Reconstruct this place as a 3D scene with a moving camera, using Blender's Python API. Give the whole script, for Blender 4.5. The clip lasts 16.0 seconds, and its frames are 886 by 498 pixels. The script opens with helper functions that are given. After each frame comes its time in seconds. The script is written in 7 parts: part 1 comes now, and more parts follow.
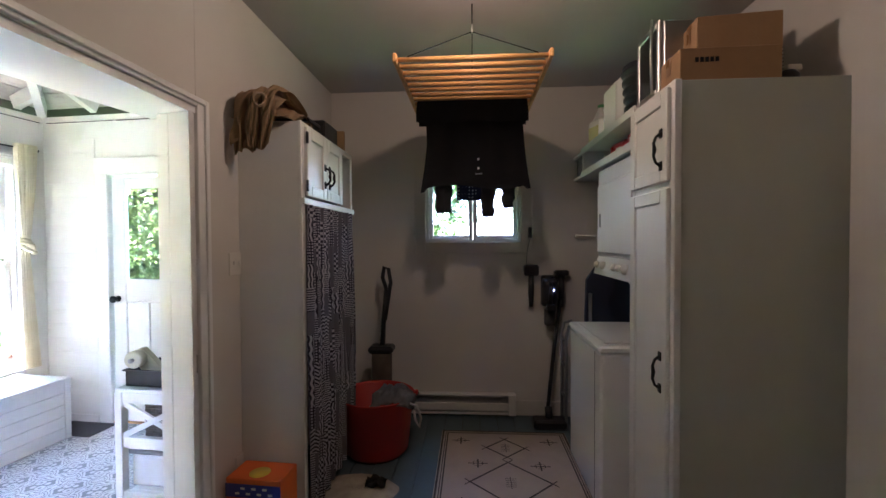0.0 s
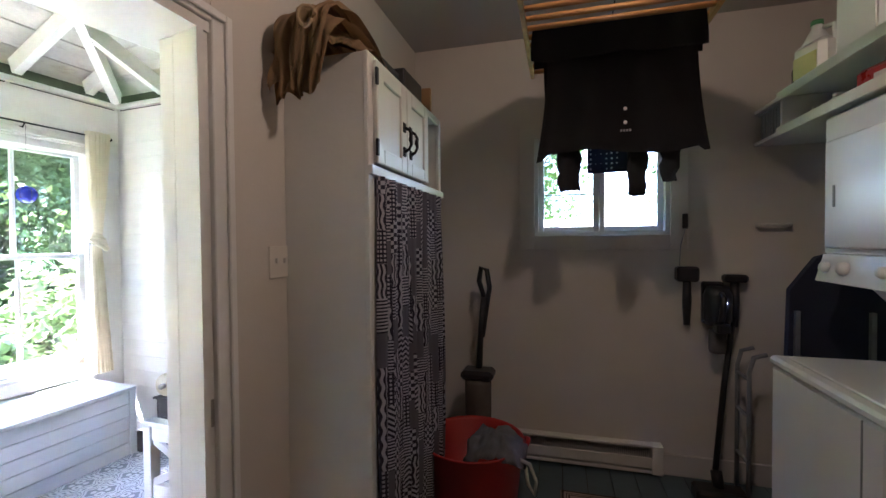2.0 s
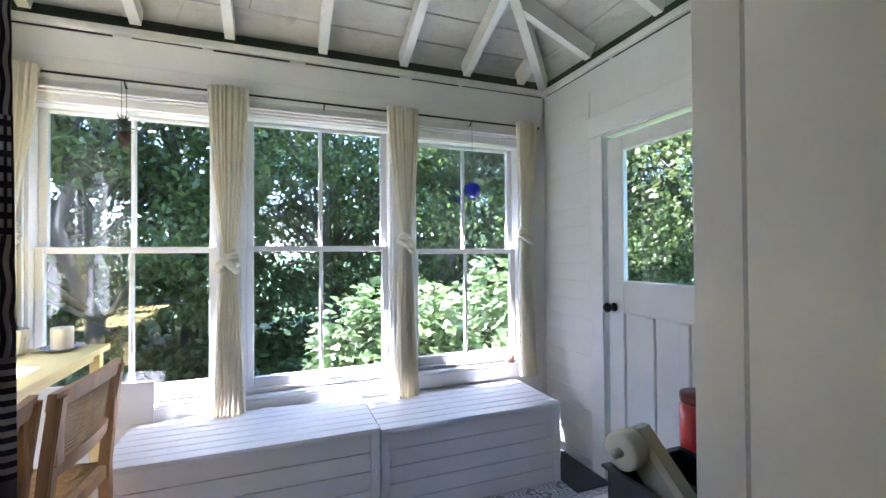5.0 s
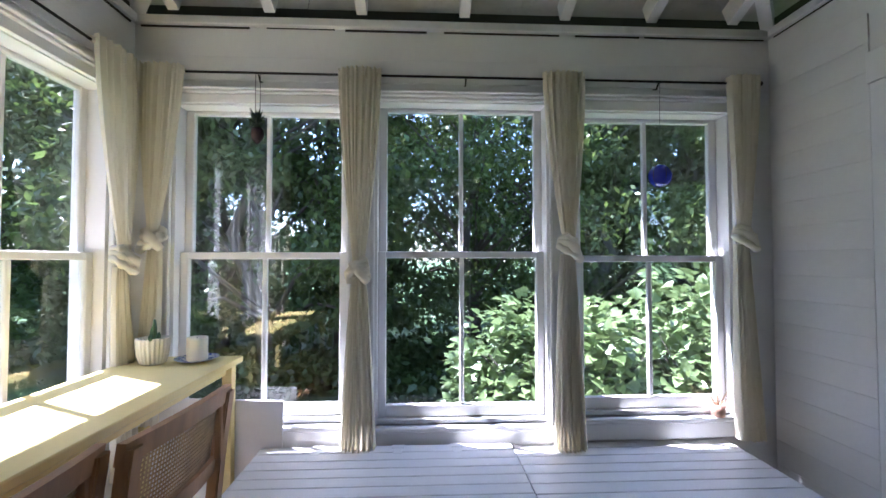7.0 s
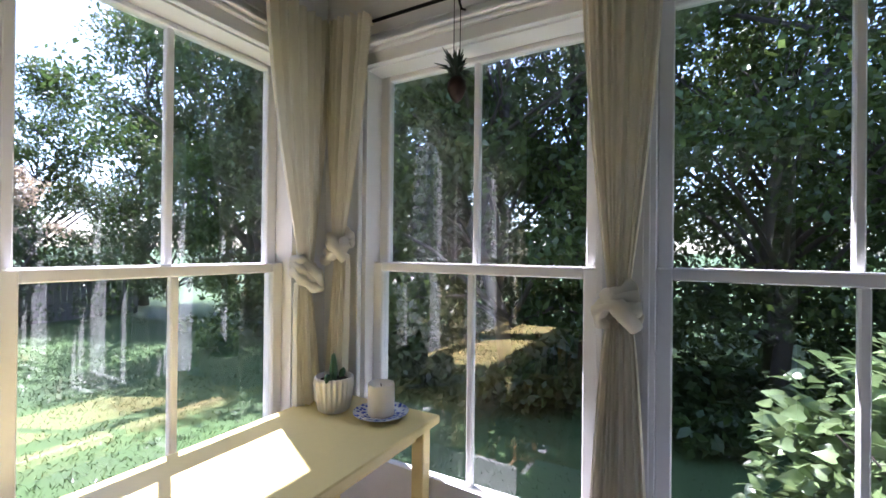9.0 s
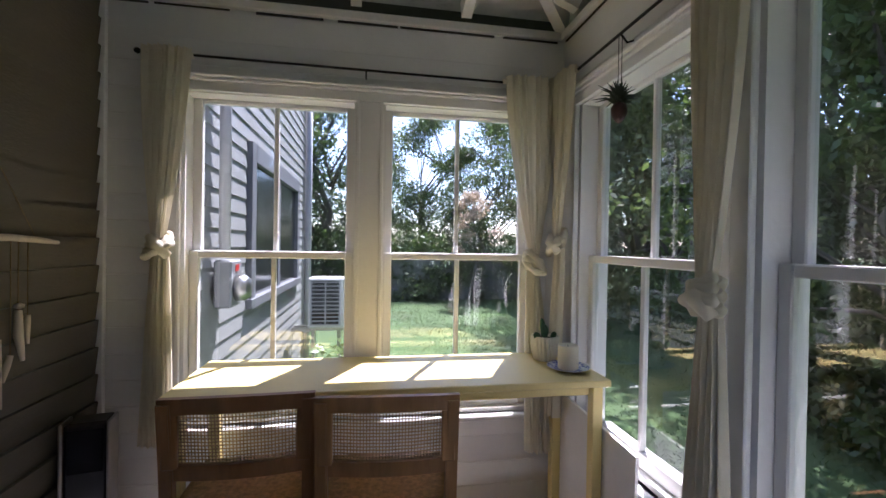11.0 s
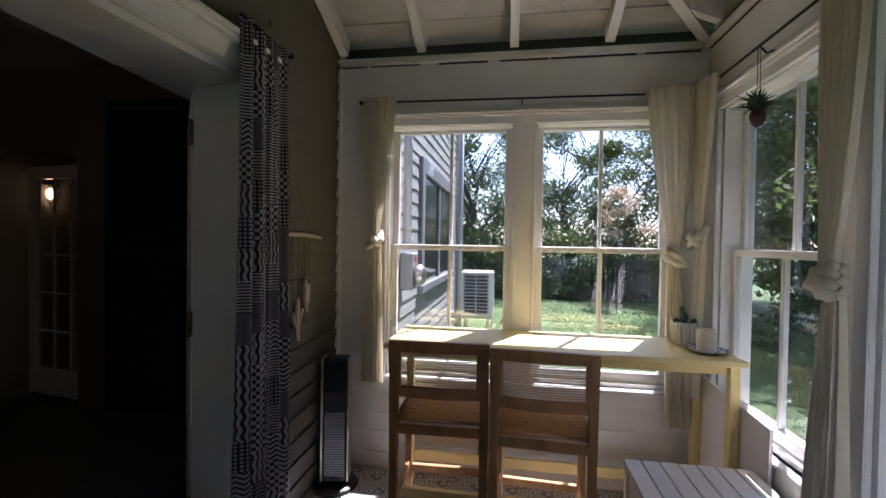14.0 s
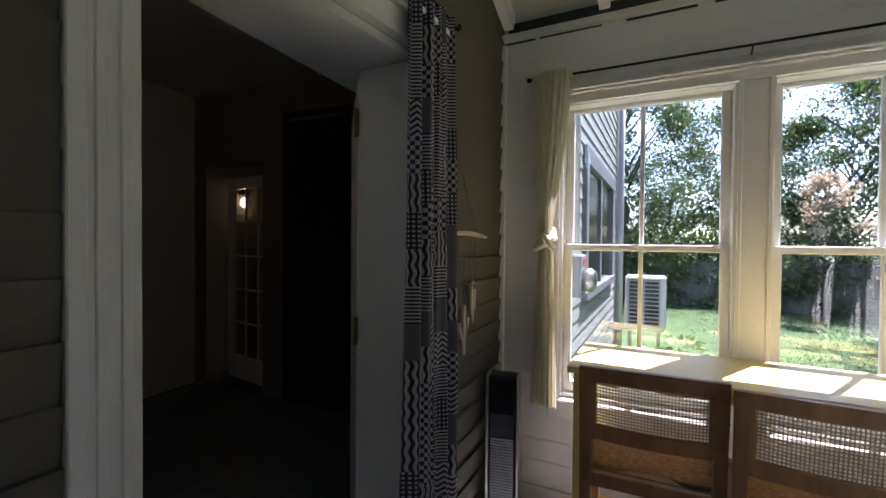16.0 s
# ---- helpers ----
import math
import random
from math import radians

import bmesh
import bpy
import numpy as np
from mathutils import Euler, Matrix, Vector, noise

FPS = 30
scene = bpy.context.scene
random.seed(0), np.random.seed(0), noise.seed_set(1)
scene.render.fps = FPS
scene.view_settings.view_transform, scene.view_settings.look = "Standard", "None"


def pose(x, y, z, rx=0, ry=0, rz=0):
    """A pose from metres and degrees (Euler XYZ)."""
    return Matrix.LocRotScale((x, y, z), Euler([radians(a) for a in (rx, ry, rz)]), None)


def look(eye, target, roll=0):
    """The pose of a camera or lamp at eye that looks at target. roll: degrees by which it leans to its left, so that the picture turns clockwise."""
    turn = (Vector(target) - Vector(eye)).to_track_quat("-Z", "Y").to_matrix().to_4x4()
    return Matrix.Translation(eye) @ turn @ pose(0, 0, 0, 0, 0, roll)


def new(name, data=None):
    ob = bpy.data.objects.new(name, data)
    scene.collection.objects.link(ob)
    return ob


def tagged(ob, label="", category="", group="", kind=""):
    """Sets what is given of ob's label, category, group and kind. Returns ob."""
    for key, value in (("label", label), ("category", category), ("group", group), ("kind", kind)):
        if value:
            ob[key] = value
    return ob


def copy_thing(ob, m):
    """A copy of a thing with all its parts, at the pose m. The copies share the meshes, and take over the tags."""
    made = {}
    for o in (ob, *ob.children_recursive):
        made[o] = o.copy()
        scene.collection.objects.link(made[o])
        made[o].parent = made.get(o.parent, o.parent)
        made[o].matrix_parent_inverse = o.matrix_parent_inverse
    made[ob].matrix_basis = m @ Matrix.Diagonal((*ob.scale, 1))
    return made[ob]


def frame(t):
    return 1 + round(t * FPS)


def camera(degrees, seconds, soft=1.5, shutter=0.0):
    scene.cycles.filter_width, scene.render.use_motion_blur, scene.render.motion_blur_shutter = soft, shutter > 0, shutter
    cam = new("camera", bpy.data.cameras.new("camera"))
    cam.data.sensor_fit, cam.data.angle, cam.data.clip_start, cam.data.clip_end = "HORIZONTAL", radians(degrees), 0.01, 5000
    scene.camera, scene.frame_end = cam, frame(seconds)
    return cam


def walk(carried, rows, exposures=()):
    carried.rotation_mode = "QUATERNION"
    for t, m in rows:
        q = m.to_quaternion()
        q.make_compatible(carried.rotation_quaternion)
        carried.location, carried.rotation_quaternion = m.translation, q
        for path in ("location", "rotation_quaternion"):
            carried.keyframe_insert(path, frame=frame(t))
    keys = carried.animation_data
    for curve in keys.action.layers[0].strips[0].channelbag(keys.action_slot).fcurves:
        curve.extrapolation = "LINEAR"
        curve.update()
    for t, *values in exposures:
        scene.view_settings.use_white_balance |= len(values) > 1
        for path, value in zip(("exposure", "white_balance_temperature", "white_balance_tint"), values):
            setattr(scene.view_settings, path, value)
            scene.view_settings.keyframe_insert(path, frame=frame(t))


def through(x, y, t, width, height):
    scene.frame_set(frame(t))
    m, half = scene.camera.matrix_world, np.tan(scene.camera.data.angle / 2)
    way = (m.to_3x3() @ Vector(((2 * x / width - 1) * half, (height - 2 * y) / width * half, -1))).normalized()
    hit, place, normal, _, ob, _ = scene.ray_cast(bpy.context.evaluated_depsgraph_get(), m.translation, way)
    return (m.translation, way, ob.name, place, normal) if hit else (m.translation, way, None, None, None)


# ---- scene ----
cam = camera(92.0, 16.0)
PATH = [
    (0, (0.142, 0.078, 1.5), (-0.147, 2.056, 1.459), -0.3),
    (0.5, (0.087, 0.244, 1.496), (-0.202, 2.223, 1.456), -0.3),
    (1, (0.039, 0.437, 1.485), (-0.318, 2.405, 1.447), -0.3),
    (1.5, (-0.043, 0.663, 1.463), (-0.519, 2.605, 1.424), -0.3),
    (2, (-0.152, 0.842, 1.458), (-0.828, 2.724, 1.417), -0.5),
    (2.5, (-0.317, 0.986, 1.454), (-1.236, 2.762, 1.429), -0.4),
    (3, (-0.492, 1.064, 1.457), (-1.648, 2.695, 1.425), -0.7),
    (3.5, (-0.636, 1.13, 1.452), (-2.028, 2.565, 1.424), -0.3),
    (4, (-0.783, 1.234, 1.447), (-2.407, 2.401, 1.429), -0.4),
    (4.5, (-0.94, 1.326, 1.36), (-2.729, 2.22, 1.387), -0.5),
    (4.7, (-0.98, 1.335, 1.352), (-2.805, 2.152, 1.380), -0.5),
    (6.8, (-1.509, 1.38, 1.373), (-3.501, 1.548, 1.408), 0.1),
    (7, (-1.6, 1.387, 1.356), (-3.597, 1.481, 1.413), -0.0),
    (7.5, (-1.796, 1.379, 1.376), (-3.792, 1.279, 1.44), 0.1),
    (8, (-2.031, 1.297, 1.415), (-4.014, 1.035, 1.457), 0.2),
    (8.5, (-2.269, 1.227, 1.444), (-4.205, 0.726, 1.465), 0.4),
    (9, (-2.461, 1.229, 1.445), (-4.203, 0.248, 1.453), 0.6),
    (9.5, (-2.572, 1.428, 1.438), (-3.9, -0.067, 1.449), 0.7),
    (10, (-2.646, 1.678, 1.443), (-3.567, -0.097, 1.443), 1.0),
    (12.3, (-2.743, 2.489, 1.43), (-2.766, 0.489, 1.4), 0.8),
    (12.5, (-2.717, 2.528, 1.436), (-2.728, 0.529, 1.4), 0.9),
    (13, (-2.715, 2.573, 1.415), (-2.629, 0.575, 1.389), 1.0),
    (13.5, (-2.703, 2.573, 1.413), (-2.501, 0.584, 1.385), 0.9),
    (14, (-2.639, 2.577, 1.417), (-2.327, 0.601, 1.381), 0.9),
    (14.5, (-2.612, 2.578, 1.415), (-2.146, 0.634, 1.381), 0.8),
    (15, (-2.543, 2.545, 1.413), (-1.931, 0.642, 1.376), 0.7),
    (15.5, (-2.463, 2.45, 1.392), (-1.69, 0.605, 1.365), 0.7),
    (16, (-2.362, 2.284, 1.401), (-1.449, 0.506, 1.367), 0.5),
]
walk(cam, [(t, look(eye, target, roll)) for t, eye, target, roll in PATH],
     [(0.0, 5.6, 5350, 24), (2.0, 5.65, 5350, 24), (3.5, 5.15, 5350, 23), (4.0, 4.8, 5300, 23), (4.7, 4.2, 5250, 24), (6.0, 3.35, 5250, 25), (7.5, 2.9, 5300, 26), (10.0, 2.1, 5650, 28), (12.5, 1.85, 5700, 28), (14.0, 1.95, 5800, 28), (16.0, 2.25, 5750, 25)])

# ---- light ----
world = bpy.data.worlds.new("sky")
scene.world = world
world.use_nodes = True
wn, wl = world.node_tree.nodes, world.node_tree.links
sky = wn.new("ShaderNodeTexSky")
sky.sky_type = "NISHITA"
sky.sun_disc = False
sky.sun_elevation = radians(62)
sky.sun_rotation = radians(207)
wl.new(sky.outputs["Color"], wn["Background"].inputs["Color"])
wn["Background"].inputs["Strength"].default_value = 0.15
sun = new("sun", bpy.data.lights.new("sun", "SUN"))
sun.data.energy, sun.data.angle, sun.data.color = 5.0, radians(0.6), (1.0, 0.95, 0.86)
sun.matrix_world = look((-4.6, -8.9, 18.0), (0, 0, 0))


def lamp_bulb(name, place, watts, radius, colour):
    ob = new(name, bpy.data.lights.new(name, "POINT"))
    ob.data.energy, ob.data.shadow_soft_size, ob.data.color = watts, radius, colour
    ob.location = place
    return ob


lamp_bulb("ceiling_bulb", (0.01, 1.84, 2.60), 0.13, 0.06, (1.0, 0.77, 0.53))
lamp_bulb("pendant_bulb", (1.81, -0.95, 1.72), 0.025, 0.04, (1.0, 0.66, 0.36))


# ---- materials ----
def tree(name):
    m = bpy.data.materials.new(name)
    m.use_nodes = True
    return m, m.node_tree.nodes, m.node_tree.links, m.node_tree.nodes["Principled BSDF"]


def mixed(nodes, links, fac, a, b, blend="MIX"):
    n = nodes.new("ShaderNodeMix")
    n.data_type, n.blend_type = "RGBA", blend
    for key, v in ((0, fac), (6, a), (7, b)):
        if isinstance(v, bpy.types.NodeSocket):
            links.new(v, n.inputs[key])
        elif key == 0:
            n.inputs[0].default_value = v
        else:
            n.inputs[key].default_value = (*v[:3], 1)
    return n.outputs[2]


def math_node(nodes, links, op, a, b=0.0, c=0.0):
    n = nodes.new("ShaderNodeMath")
    n.operation = op
    for i, v in enumerate((a, b, c)):
        if isinstance(v, bpy.types.NodeSocket):
            links.new(v, n.inputs[i])
        else:
            n.inputs[i].default_value = v
    return n.outputs[0]


def noise_node(nodes, links, scale, detail=3, stretch=(1, 1, 1), rough=0.55):
    tc, mp, nz = (nodes.new("ShaderNodeTexCoord"), nodes.new("ShaderNodeMapping"), nodes.new("ShaderNodeTexNoise"))
    mp.inputs["Scale"].default_value = stretch
    nz.inputs["Scale"].default_value, nz.inputs["Detail"].default_value, nz.inputs["Roughness"].default_value = scale, detail, rough
    links.new(tc.outputs["Object"], mp.inputs[0])
    links.new(mp.outputs[0], nz.inputs["Vector"])
    return nz.outputs[0]


def ramp(nodes, links, src, lo, hi):
    n = nodes.new("ShaderNodeMapRange")
    n.inputs[1].default_value, n.inputs[2].default_value = lo, hi
    links.new(src, n.inputs[0])
    return n.outputs[0]


def surface(name, base, rough=0.5, var=0.18, scale=3.0, grain=60.0, bump=0.15, metal=0.0, stretch=(1, 1, 1), dirt=None, dirt_amount=0.3,
            tint=0.0, coat=0.0, sub=0.0, emit=0.0):
    """A two-scale painted, wooden, metal or cloth surface: large blotches, fine grain, relief, some dirt."""
    m, n, l, p = tree(name)
    big = noise_node(n, l, scale, 4, stretch)
    fine = noise_node(n, l, grain, 3, stretch)
    dark = tuple(c * (1 - var) for c in base)
    light = tuple(min(1, c * (1 + var * 0.6)) for c in base)
    col = mixed(n, l, ramp(n, l, big, 0.3, 0.7), dark, light)
    col = mixed(n, l, math_node(n, l, "MULTIPLY", ramp(n, l, fine, 0.35, 0.75), var * 0.8), col, tuple(c * 0.6 for c in base))
    if dirt:
        spots = noise_node(n, l, scale * 2.7, 6, stretch, 0.7)
        col = mixed(n, l, math_node(n, l, "MULTIPLY", ramp(n, l, spots, 0.55, 0.78), dirt_amount), col, dirt)
    if tint:
        info = n.new("ShaderNodeObjectInfo")
        col = mixed(n, l, math_node(n, l, "MULTIPLY", info.outputs["Random"], tint), col, tuple(c * 0.45 for c in base))
    l.new(col, p.inputs["Base Color"])
    rr = math_node(n, l, "MULTIPLY_ADD", big, 0.25, max(0.02, rough - 0.12))
    l.new(rr, p.inputs["Roughness"])
    p.inputs["Metallic"].default_value = metal
    p.inputs["Coat Weight"].default_value = coat
    if sub:
        p.inputs["Transmission Weight"].default_value = 0
        p.inputs["Subsurface Weight"].default_value = sub
        p.inputs["Subsurface Radius"].default_value = (0.02, 0.015, 0.01)
    if bump:
        b = n.new("ShaderNodeBump")
        b.inputs["Strength"].default_value, b.inputs["Distance"].default_value = bump, 0.004
        l.new(math_node(n, l, "ADD", fine, math_node(n, l, "MULTIPLY", big, 0.6)), b.inputs["Height"])
        l.new(b.outputs[0], p.inputs["Normal"])
    if emit:
        l.new(col, p.inputs["Emission Color"])
        p.inputs["Emission Strength"].default_value = emit
    return m


def wood(name, base, axis=0, rough=0.45, var=0.35, freq=14):
    st = [freq, freq, freq]
    st[axis] = 1.2
    return surface(name, base, rough, var, 1.0, 9.0, 0.12, stretch=tuple(st))


def glass_material():
    m, n, l, p = tree("window_glass")
    n.remove(p)
    clear, shine, mix, fr = n.new("ShaderNodeBsdfTransparent"), n.new("ShaderNodeBsdfGlossy"), n.new("ShaderNodeMixShader"), n.new("ShaderNodeLayerWeight")
    clear.inputs[0].default_value = (0.95, 0.965, 0.96, 1)
    shine.inputs["Roughness"].default_value = 0.0
    b = n.new("ShaderNodeBump")
    b.inputs["Strength"].default_value, b.inputs["Distance"].default_value = 0.015, 0.003
    l.new(noise_node(n, l, 2.5, 1), b.inputs["Height"])
    l.new(b.outputs[0], shine.inputs["Normal"])
    fr.inputs["Blend"].default_value = 0.5
    k = math_node(n, l, "MULTIPLY_ADD", math_node(n, l, "POWER", fr.outputs["Facing"], 4.0), 0.6, 0.075)
    l.new(k, mix.inputs[0])
    l.new(clear.outputs[0], mix.inputs[1])
    l.new(shine.outputs[0], mix.inputs[2])
    l.new(mix.outputs[0], n["Material Output"].inputs[0])
    return m


def cloth(name, base, var=0.2, through=0.35):
    """Woven cloth that lets some light through."""
    m = surface(name, base, 0.9, var, 5.0, 220.0, 0.25)
    n, l = m.node_tree.nodes, m.node_tree.links
    p = n["Principled BSDF"]
    t, mix = n.new("ShaderNodeBsdfTranslucent"), n.new("ShaderNodeMixShader")
    t.inputs[0].default_value = (*base, 1)
    mix.inputs[0].default_value = through
    l.new(p.outputs[0], mix.inputs[1])
    l.new(t.outputs[0], mix.inputs[2])
    l.new(mix.outputs[0], n["Material Output"].inputs[0])
    return m


def leaf_material(name, base, var=0.5, through=0.35, rough=0.45):
    m, n, l, p = tree(name)
    geo = n.new("ShaderNodeNewGeometry")
    r = geo.outputs["Random Per Island"]
    dark = tuple(c * (1 - var) for c in base)
    light = tuple(min(1, c * (1 + var)) for c in base)
    col = mixed(n, l, r, dark, light)
    col = mixed(n, l, math_node(n, l, "MULTIPLY", noise_node(n, l, 0.6, 3), 0.5), col, (base[0] * 1.5, base[1] * 1.15, base[2] * 0.5))
    l.new(col, p.inputs["Base Color"])
    p.inputs["Roughness"].default_value = rough
    t, mix = n.new("ShaderNodeBsdfTranslucent"), n.new("ShaderNodeMixShader")
    l.new(col, t.inputs[0])
    mix.inputs[0].default_value = through
    l.new(p.outputs[0], mix.inputs[1])
    l.new(t.outputs[0], mix.inputs[2])
    l.new(mix.outputs[0], n["Material Output"].inputs[0])
    return m


def uv_sockets(n, l):
    tc, sep = n.new("ShaderNodeTexCoord"), n.new("ShaderNodeSeparateXYZ")
    l.new(tc.outputs["UV"], sep.inputs[0])
    return sep.outputs[0], sep.outputs[1]


def patchwork(name):
    """Dark navy and off-white woven patches: chevrons, checks, bars and plain fields. The map is in metres."""
    m, n, l, p = tree(name)
    u, v = uv_sockets(n, l)
    M = lambda op, a, b=0.0, c=0.0: math_node(n, l, op, a, b, c)
    u, v = M("MULTIPLY", u, 1.0), M("MULTIPLY", v, 1.0)
    cu, cv = M("FLOOR", M("DIVIDE", u, 0.075)), M("FLOOR", M("DIVIDE", M("ADD", v, M("MULTIPLY", M("FLOOR", M("DIVIDE", u, 0.075)), 0.047)), 0.125))
    comb, wnz = n.new("ShaderNodeCombineXYZ"), n.new("ShaderNodeTexWhiteNoise")
    l.new(cu, comb.inputs[0])
    l.new(cv, comb.inputs[1])
    l.new(comb.outputs[0], wnz.inputs[0])
    r = wnz.outputs["Value"]
    tri = M("ABSOLUTE", M("SUBTRACT", M("FRACT", M("DIVIDE", u, 0.0375)), 0.5))
    chev = M("GREATER_THAN", M("FRACT", M("ADD", M("DIVIDE", v, 0.021), M("MULTIPLY", tri, 1.6))), 0.5)
    bars = M("GREATER_THAN", M("FRACT", M("DIVIDE", v, 0.0125)), 0.5)
    chk = M("GREATER_THAN", M("ABSOLUTE", M("SUBTRACT", M("GREATER_THAN", M("FRACT", M("DIVIDE", u, 0.025)), 0.5), M("GREATER_THAN", M("FRACT", M("DIVIDE", v, 0.031)), 0.5))), 0.5)
    wav = M("GREATER_THAN", M("FRACT", M("ADD", M("DIVIDE", u, 0.016), M("MULTIPLY", M("SINE", M("MULTIPLY", v, 120.0)), 0.15))), 0.5)
    dots = M("MULTIPLY", M("GREATER_THAN", M("FRACT", M("DIVIDE", u, 0.012)), 0.45), M("GREATER_THAN", M("FRACT", M("DIVIDE", v, 0.016)), 0.45))
    fac = 0.25
    for k, pat in ((0.2, chev), (0.36, bars), (0.54, chk), (0.7, wav), (0.88, dots)):
        sel = M("GREATER_THAN", r, k)
        fac = mixed_value(n, l, sel, fac, pat)
    col = mixed(n, l, fac, (0.02, 0.018, 0.035), (0.38, 0.36, 0.38))
    l.new(col, p.inputs["Base Color"])
    p.inputs["Roughness"].default_value = 0.95
    b = n.new("ShaderNodeBump")
    b.inputs["Strength"].default_value, b.inputs["Distance"].default_value = 0.3, 0.001
    l.new(noise_node(n, l, 400.0, 2), b.inputs["Height"])
    l.new(b.outputs[0], p.inputs["Normal"])
    return m


def mixed_value(n, l, fac, a, b):
    d = math_node(n, l, "SUBTRACT", b, a)
    return math_node(n, l, "MULTIPLY_ADD", fac, d, a)


def vinyl(name):
    """Grey and white ornamental sheet floor, repeat about 0.2 m."""
    m, n, l, p = tree(name)
    tc, sep = n.new("ShaderNodeTexCoord"), n.new("ShaderNodeSeparateXYZ")
    l.new(tc.outputs["Object"], sep.inputs[0])
    M = lambda op, a, b=0.0, c=0.0: math_node(n, l, op, a, b, c)
    k = 2 * math.pi / 0.2
    x, y = M("MULTIPLY", sep.outputs[0], k), M("MULTIPLY", sep.outputs[1], k)
    f1 = M("ADD", M("COSINE", x), M("COSINE", y))
    f2 = M("MULTIPLY", M("COSINE", M("ADD", x, y)), M("COSINE", M("SUBTRACT", x, y)))
    f3 = M("MULTIPLY", M("SINE", M("MULTIPLY", x, 2.0)), M("SINE", M("MULTIPLY", y, 2.0)))
    s = M("ADD", M("ADD", M("MULTIPLY", f1, 1.1), M("MULTIPLY", f2, 0.9)), M("MULTIPLY", f3, 0.8))
    line = M("ABSOLUTE", M("SINE", M("MULTIPLY", s, 2.6)))
    fac = ramp(n, l, line, 0.45, 0.62)
    worn = noise_node(n, l, 5.0, 4)
    fac = M("MULTIPLY", fac, M("MULTIPLY_ADD", worn, 0.5, 0.6))
    col = mixed(n, l, fac, (0.2, 0.21, 0.23), (0.62, 0.62, 0.63))
    l.new(col, p.inputs["Base Color"])
    p.inputs["Roughness"].default_value = 0.42
    return m


WHITE_SUN = surface("white_porch_paint", (0.8, 0.79, 0.76), 0.45, 0.06, 2.0, 50.0, 0.2, dirt=(0.5, 0.48, 0.43), dirt_amount=0.12, tint=0.02)
WHITE_TRIM = surface("white_gloss_trim", (0.82, 0.81, 0.79), 0.33, 0.05, 2.5, 60.0, 0.15, dirt=(0.55, 0.53, 0.5), dirt_amount=0.1)
# worn, stained boards; base and dirt are also darkened for shade under the roof
ROOF_WHITE = surface("worn_shaded_roof_boards", (0.56, 0.535, 0.49), 0.7, 0.22, 2.2, 30.0, 0.5, stretch=(1, 1, 4), dirt=(0.2, 0.165, 0.13), dirt_amount=0.6, tint=0.12)
RAFTER = surface("worn_white_rafter_paint", (0.74, 0.72, 0.69), 0.55, 0.1, 4.0, 40.0, 0.4, dirt=(0.35, 0.31, 0.27), dirt_amount=0.3)
GAP_DARK = surface("dark_old_timber", (0.05, 0.045, 0.04), 0.9, 0.3, 4, 40, 0.2)
WALL_BEIGE = surface("laundry_wall_paint", (0.64, 0.60, 0.55), 0.75, 0.05, 1.5, 90.0, 0.12)
# dark brown stands for the deep shade on the laundry's far partition
SHADED_PARTITION = surface("shaded_partition_colour", (0.16, 0.14, 0.12), 0.75, 0.1, 1.5, 80.0, 0.12)
CEIL_GREY = surface("laundry_ceiling_paint", (0.5, 0.475, 0.445), 0.8, 0.06, 1.5, 80.0, 0.15)
CAB_WHITE = surface("cabinet_white_paint", (0.72, 0.71, 0.67), 0.4, 0.05, 2.0, 60.0, 0.12)
# greyer than the doors: the side's dim, cool daylight is put into its colour
CAB_SIDE = surface("cabinet_side_light_tone", (0.55, 0.57, 0.49), 0.5, 0.04, 2.0, 60.0, 0.06)
APPLIANCE = surface("white_enamel", (0.75, 0.75, 0.75), 0.34, 0.03, 2.0, 60.0, 0.02, coat=0.4)
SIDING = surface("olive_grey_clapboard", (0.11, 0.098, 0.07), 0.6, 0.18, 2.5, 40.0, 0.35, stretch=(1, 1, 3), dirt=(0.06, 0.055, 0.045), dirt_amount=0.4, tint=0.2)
SIDING_OUT = surface("grey_outer_clapboard", (0.3, 0.305, 0.3), 0.6, 0.12, 2.5, 40.0, 0.3, tint=0.15)
FLOOR_BLUE = surface("blue_grey_floor_paint", (0.1, 0.145, 0.165), 0.4, 0.2, 2.5, 40.0, 0.2, dirt=(0.06, 0.06, 0.06), dirt_amount=0.4, tint=0.25)
VINYL = vinyl("ornamental_vinyl")
BLACK_IRON = surface("black_iron", (0.02, 0.02, 0.021), 0.45, 0.2, 8, 90, 0.15, metal=0.7)
STEEL = surface("dull_steel", (0.45, 0.44, 0.42), 0.35, 0.15, 8, 90, 0.1, metal=1.0)
BRASS = surface("old_brass", (0.3, 0.23, 0.12), 0.45, 0.3, 20, 120, 0.1, metal=1.0)
CREAM_CLOTH = cloth("cream_cotton", (0.82, 0.77, 0.63), 0.08, 0.3)
PATCH_CLOTH = patchwork("patchwork_cloth")
YELLOW = surface("yellow_table_paint", (0.8, 0.65, 0.26), 0.4, 0.07, 3.0, 50.0, 0.12, dirt=(0.6, 0.48, 0.15), dirt_amount=0.2)
BEECH = wood("warm_stained_wood", (0.38, 0.19, 0.08), 2)
TAN_WOOD = wood("pale_tan_wood", (0.47, 0.26, 0.115), 2)
PINE = wood("orange_pine", (0.62, 0.32, 0.11), 0, 0.4)
CANE = surface("woven_cane", (0.5, 0.34, 0.17), 0.6, 0.25, 20, 200, 0.2)
RUSH = surface("woven_rush_seat", (0.66, 0.43, 0.2), 0.75, 0.35, 60, 320, 1.0)
GLASS = glass_material()
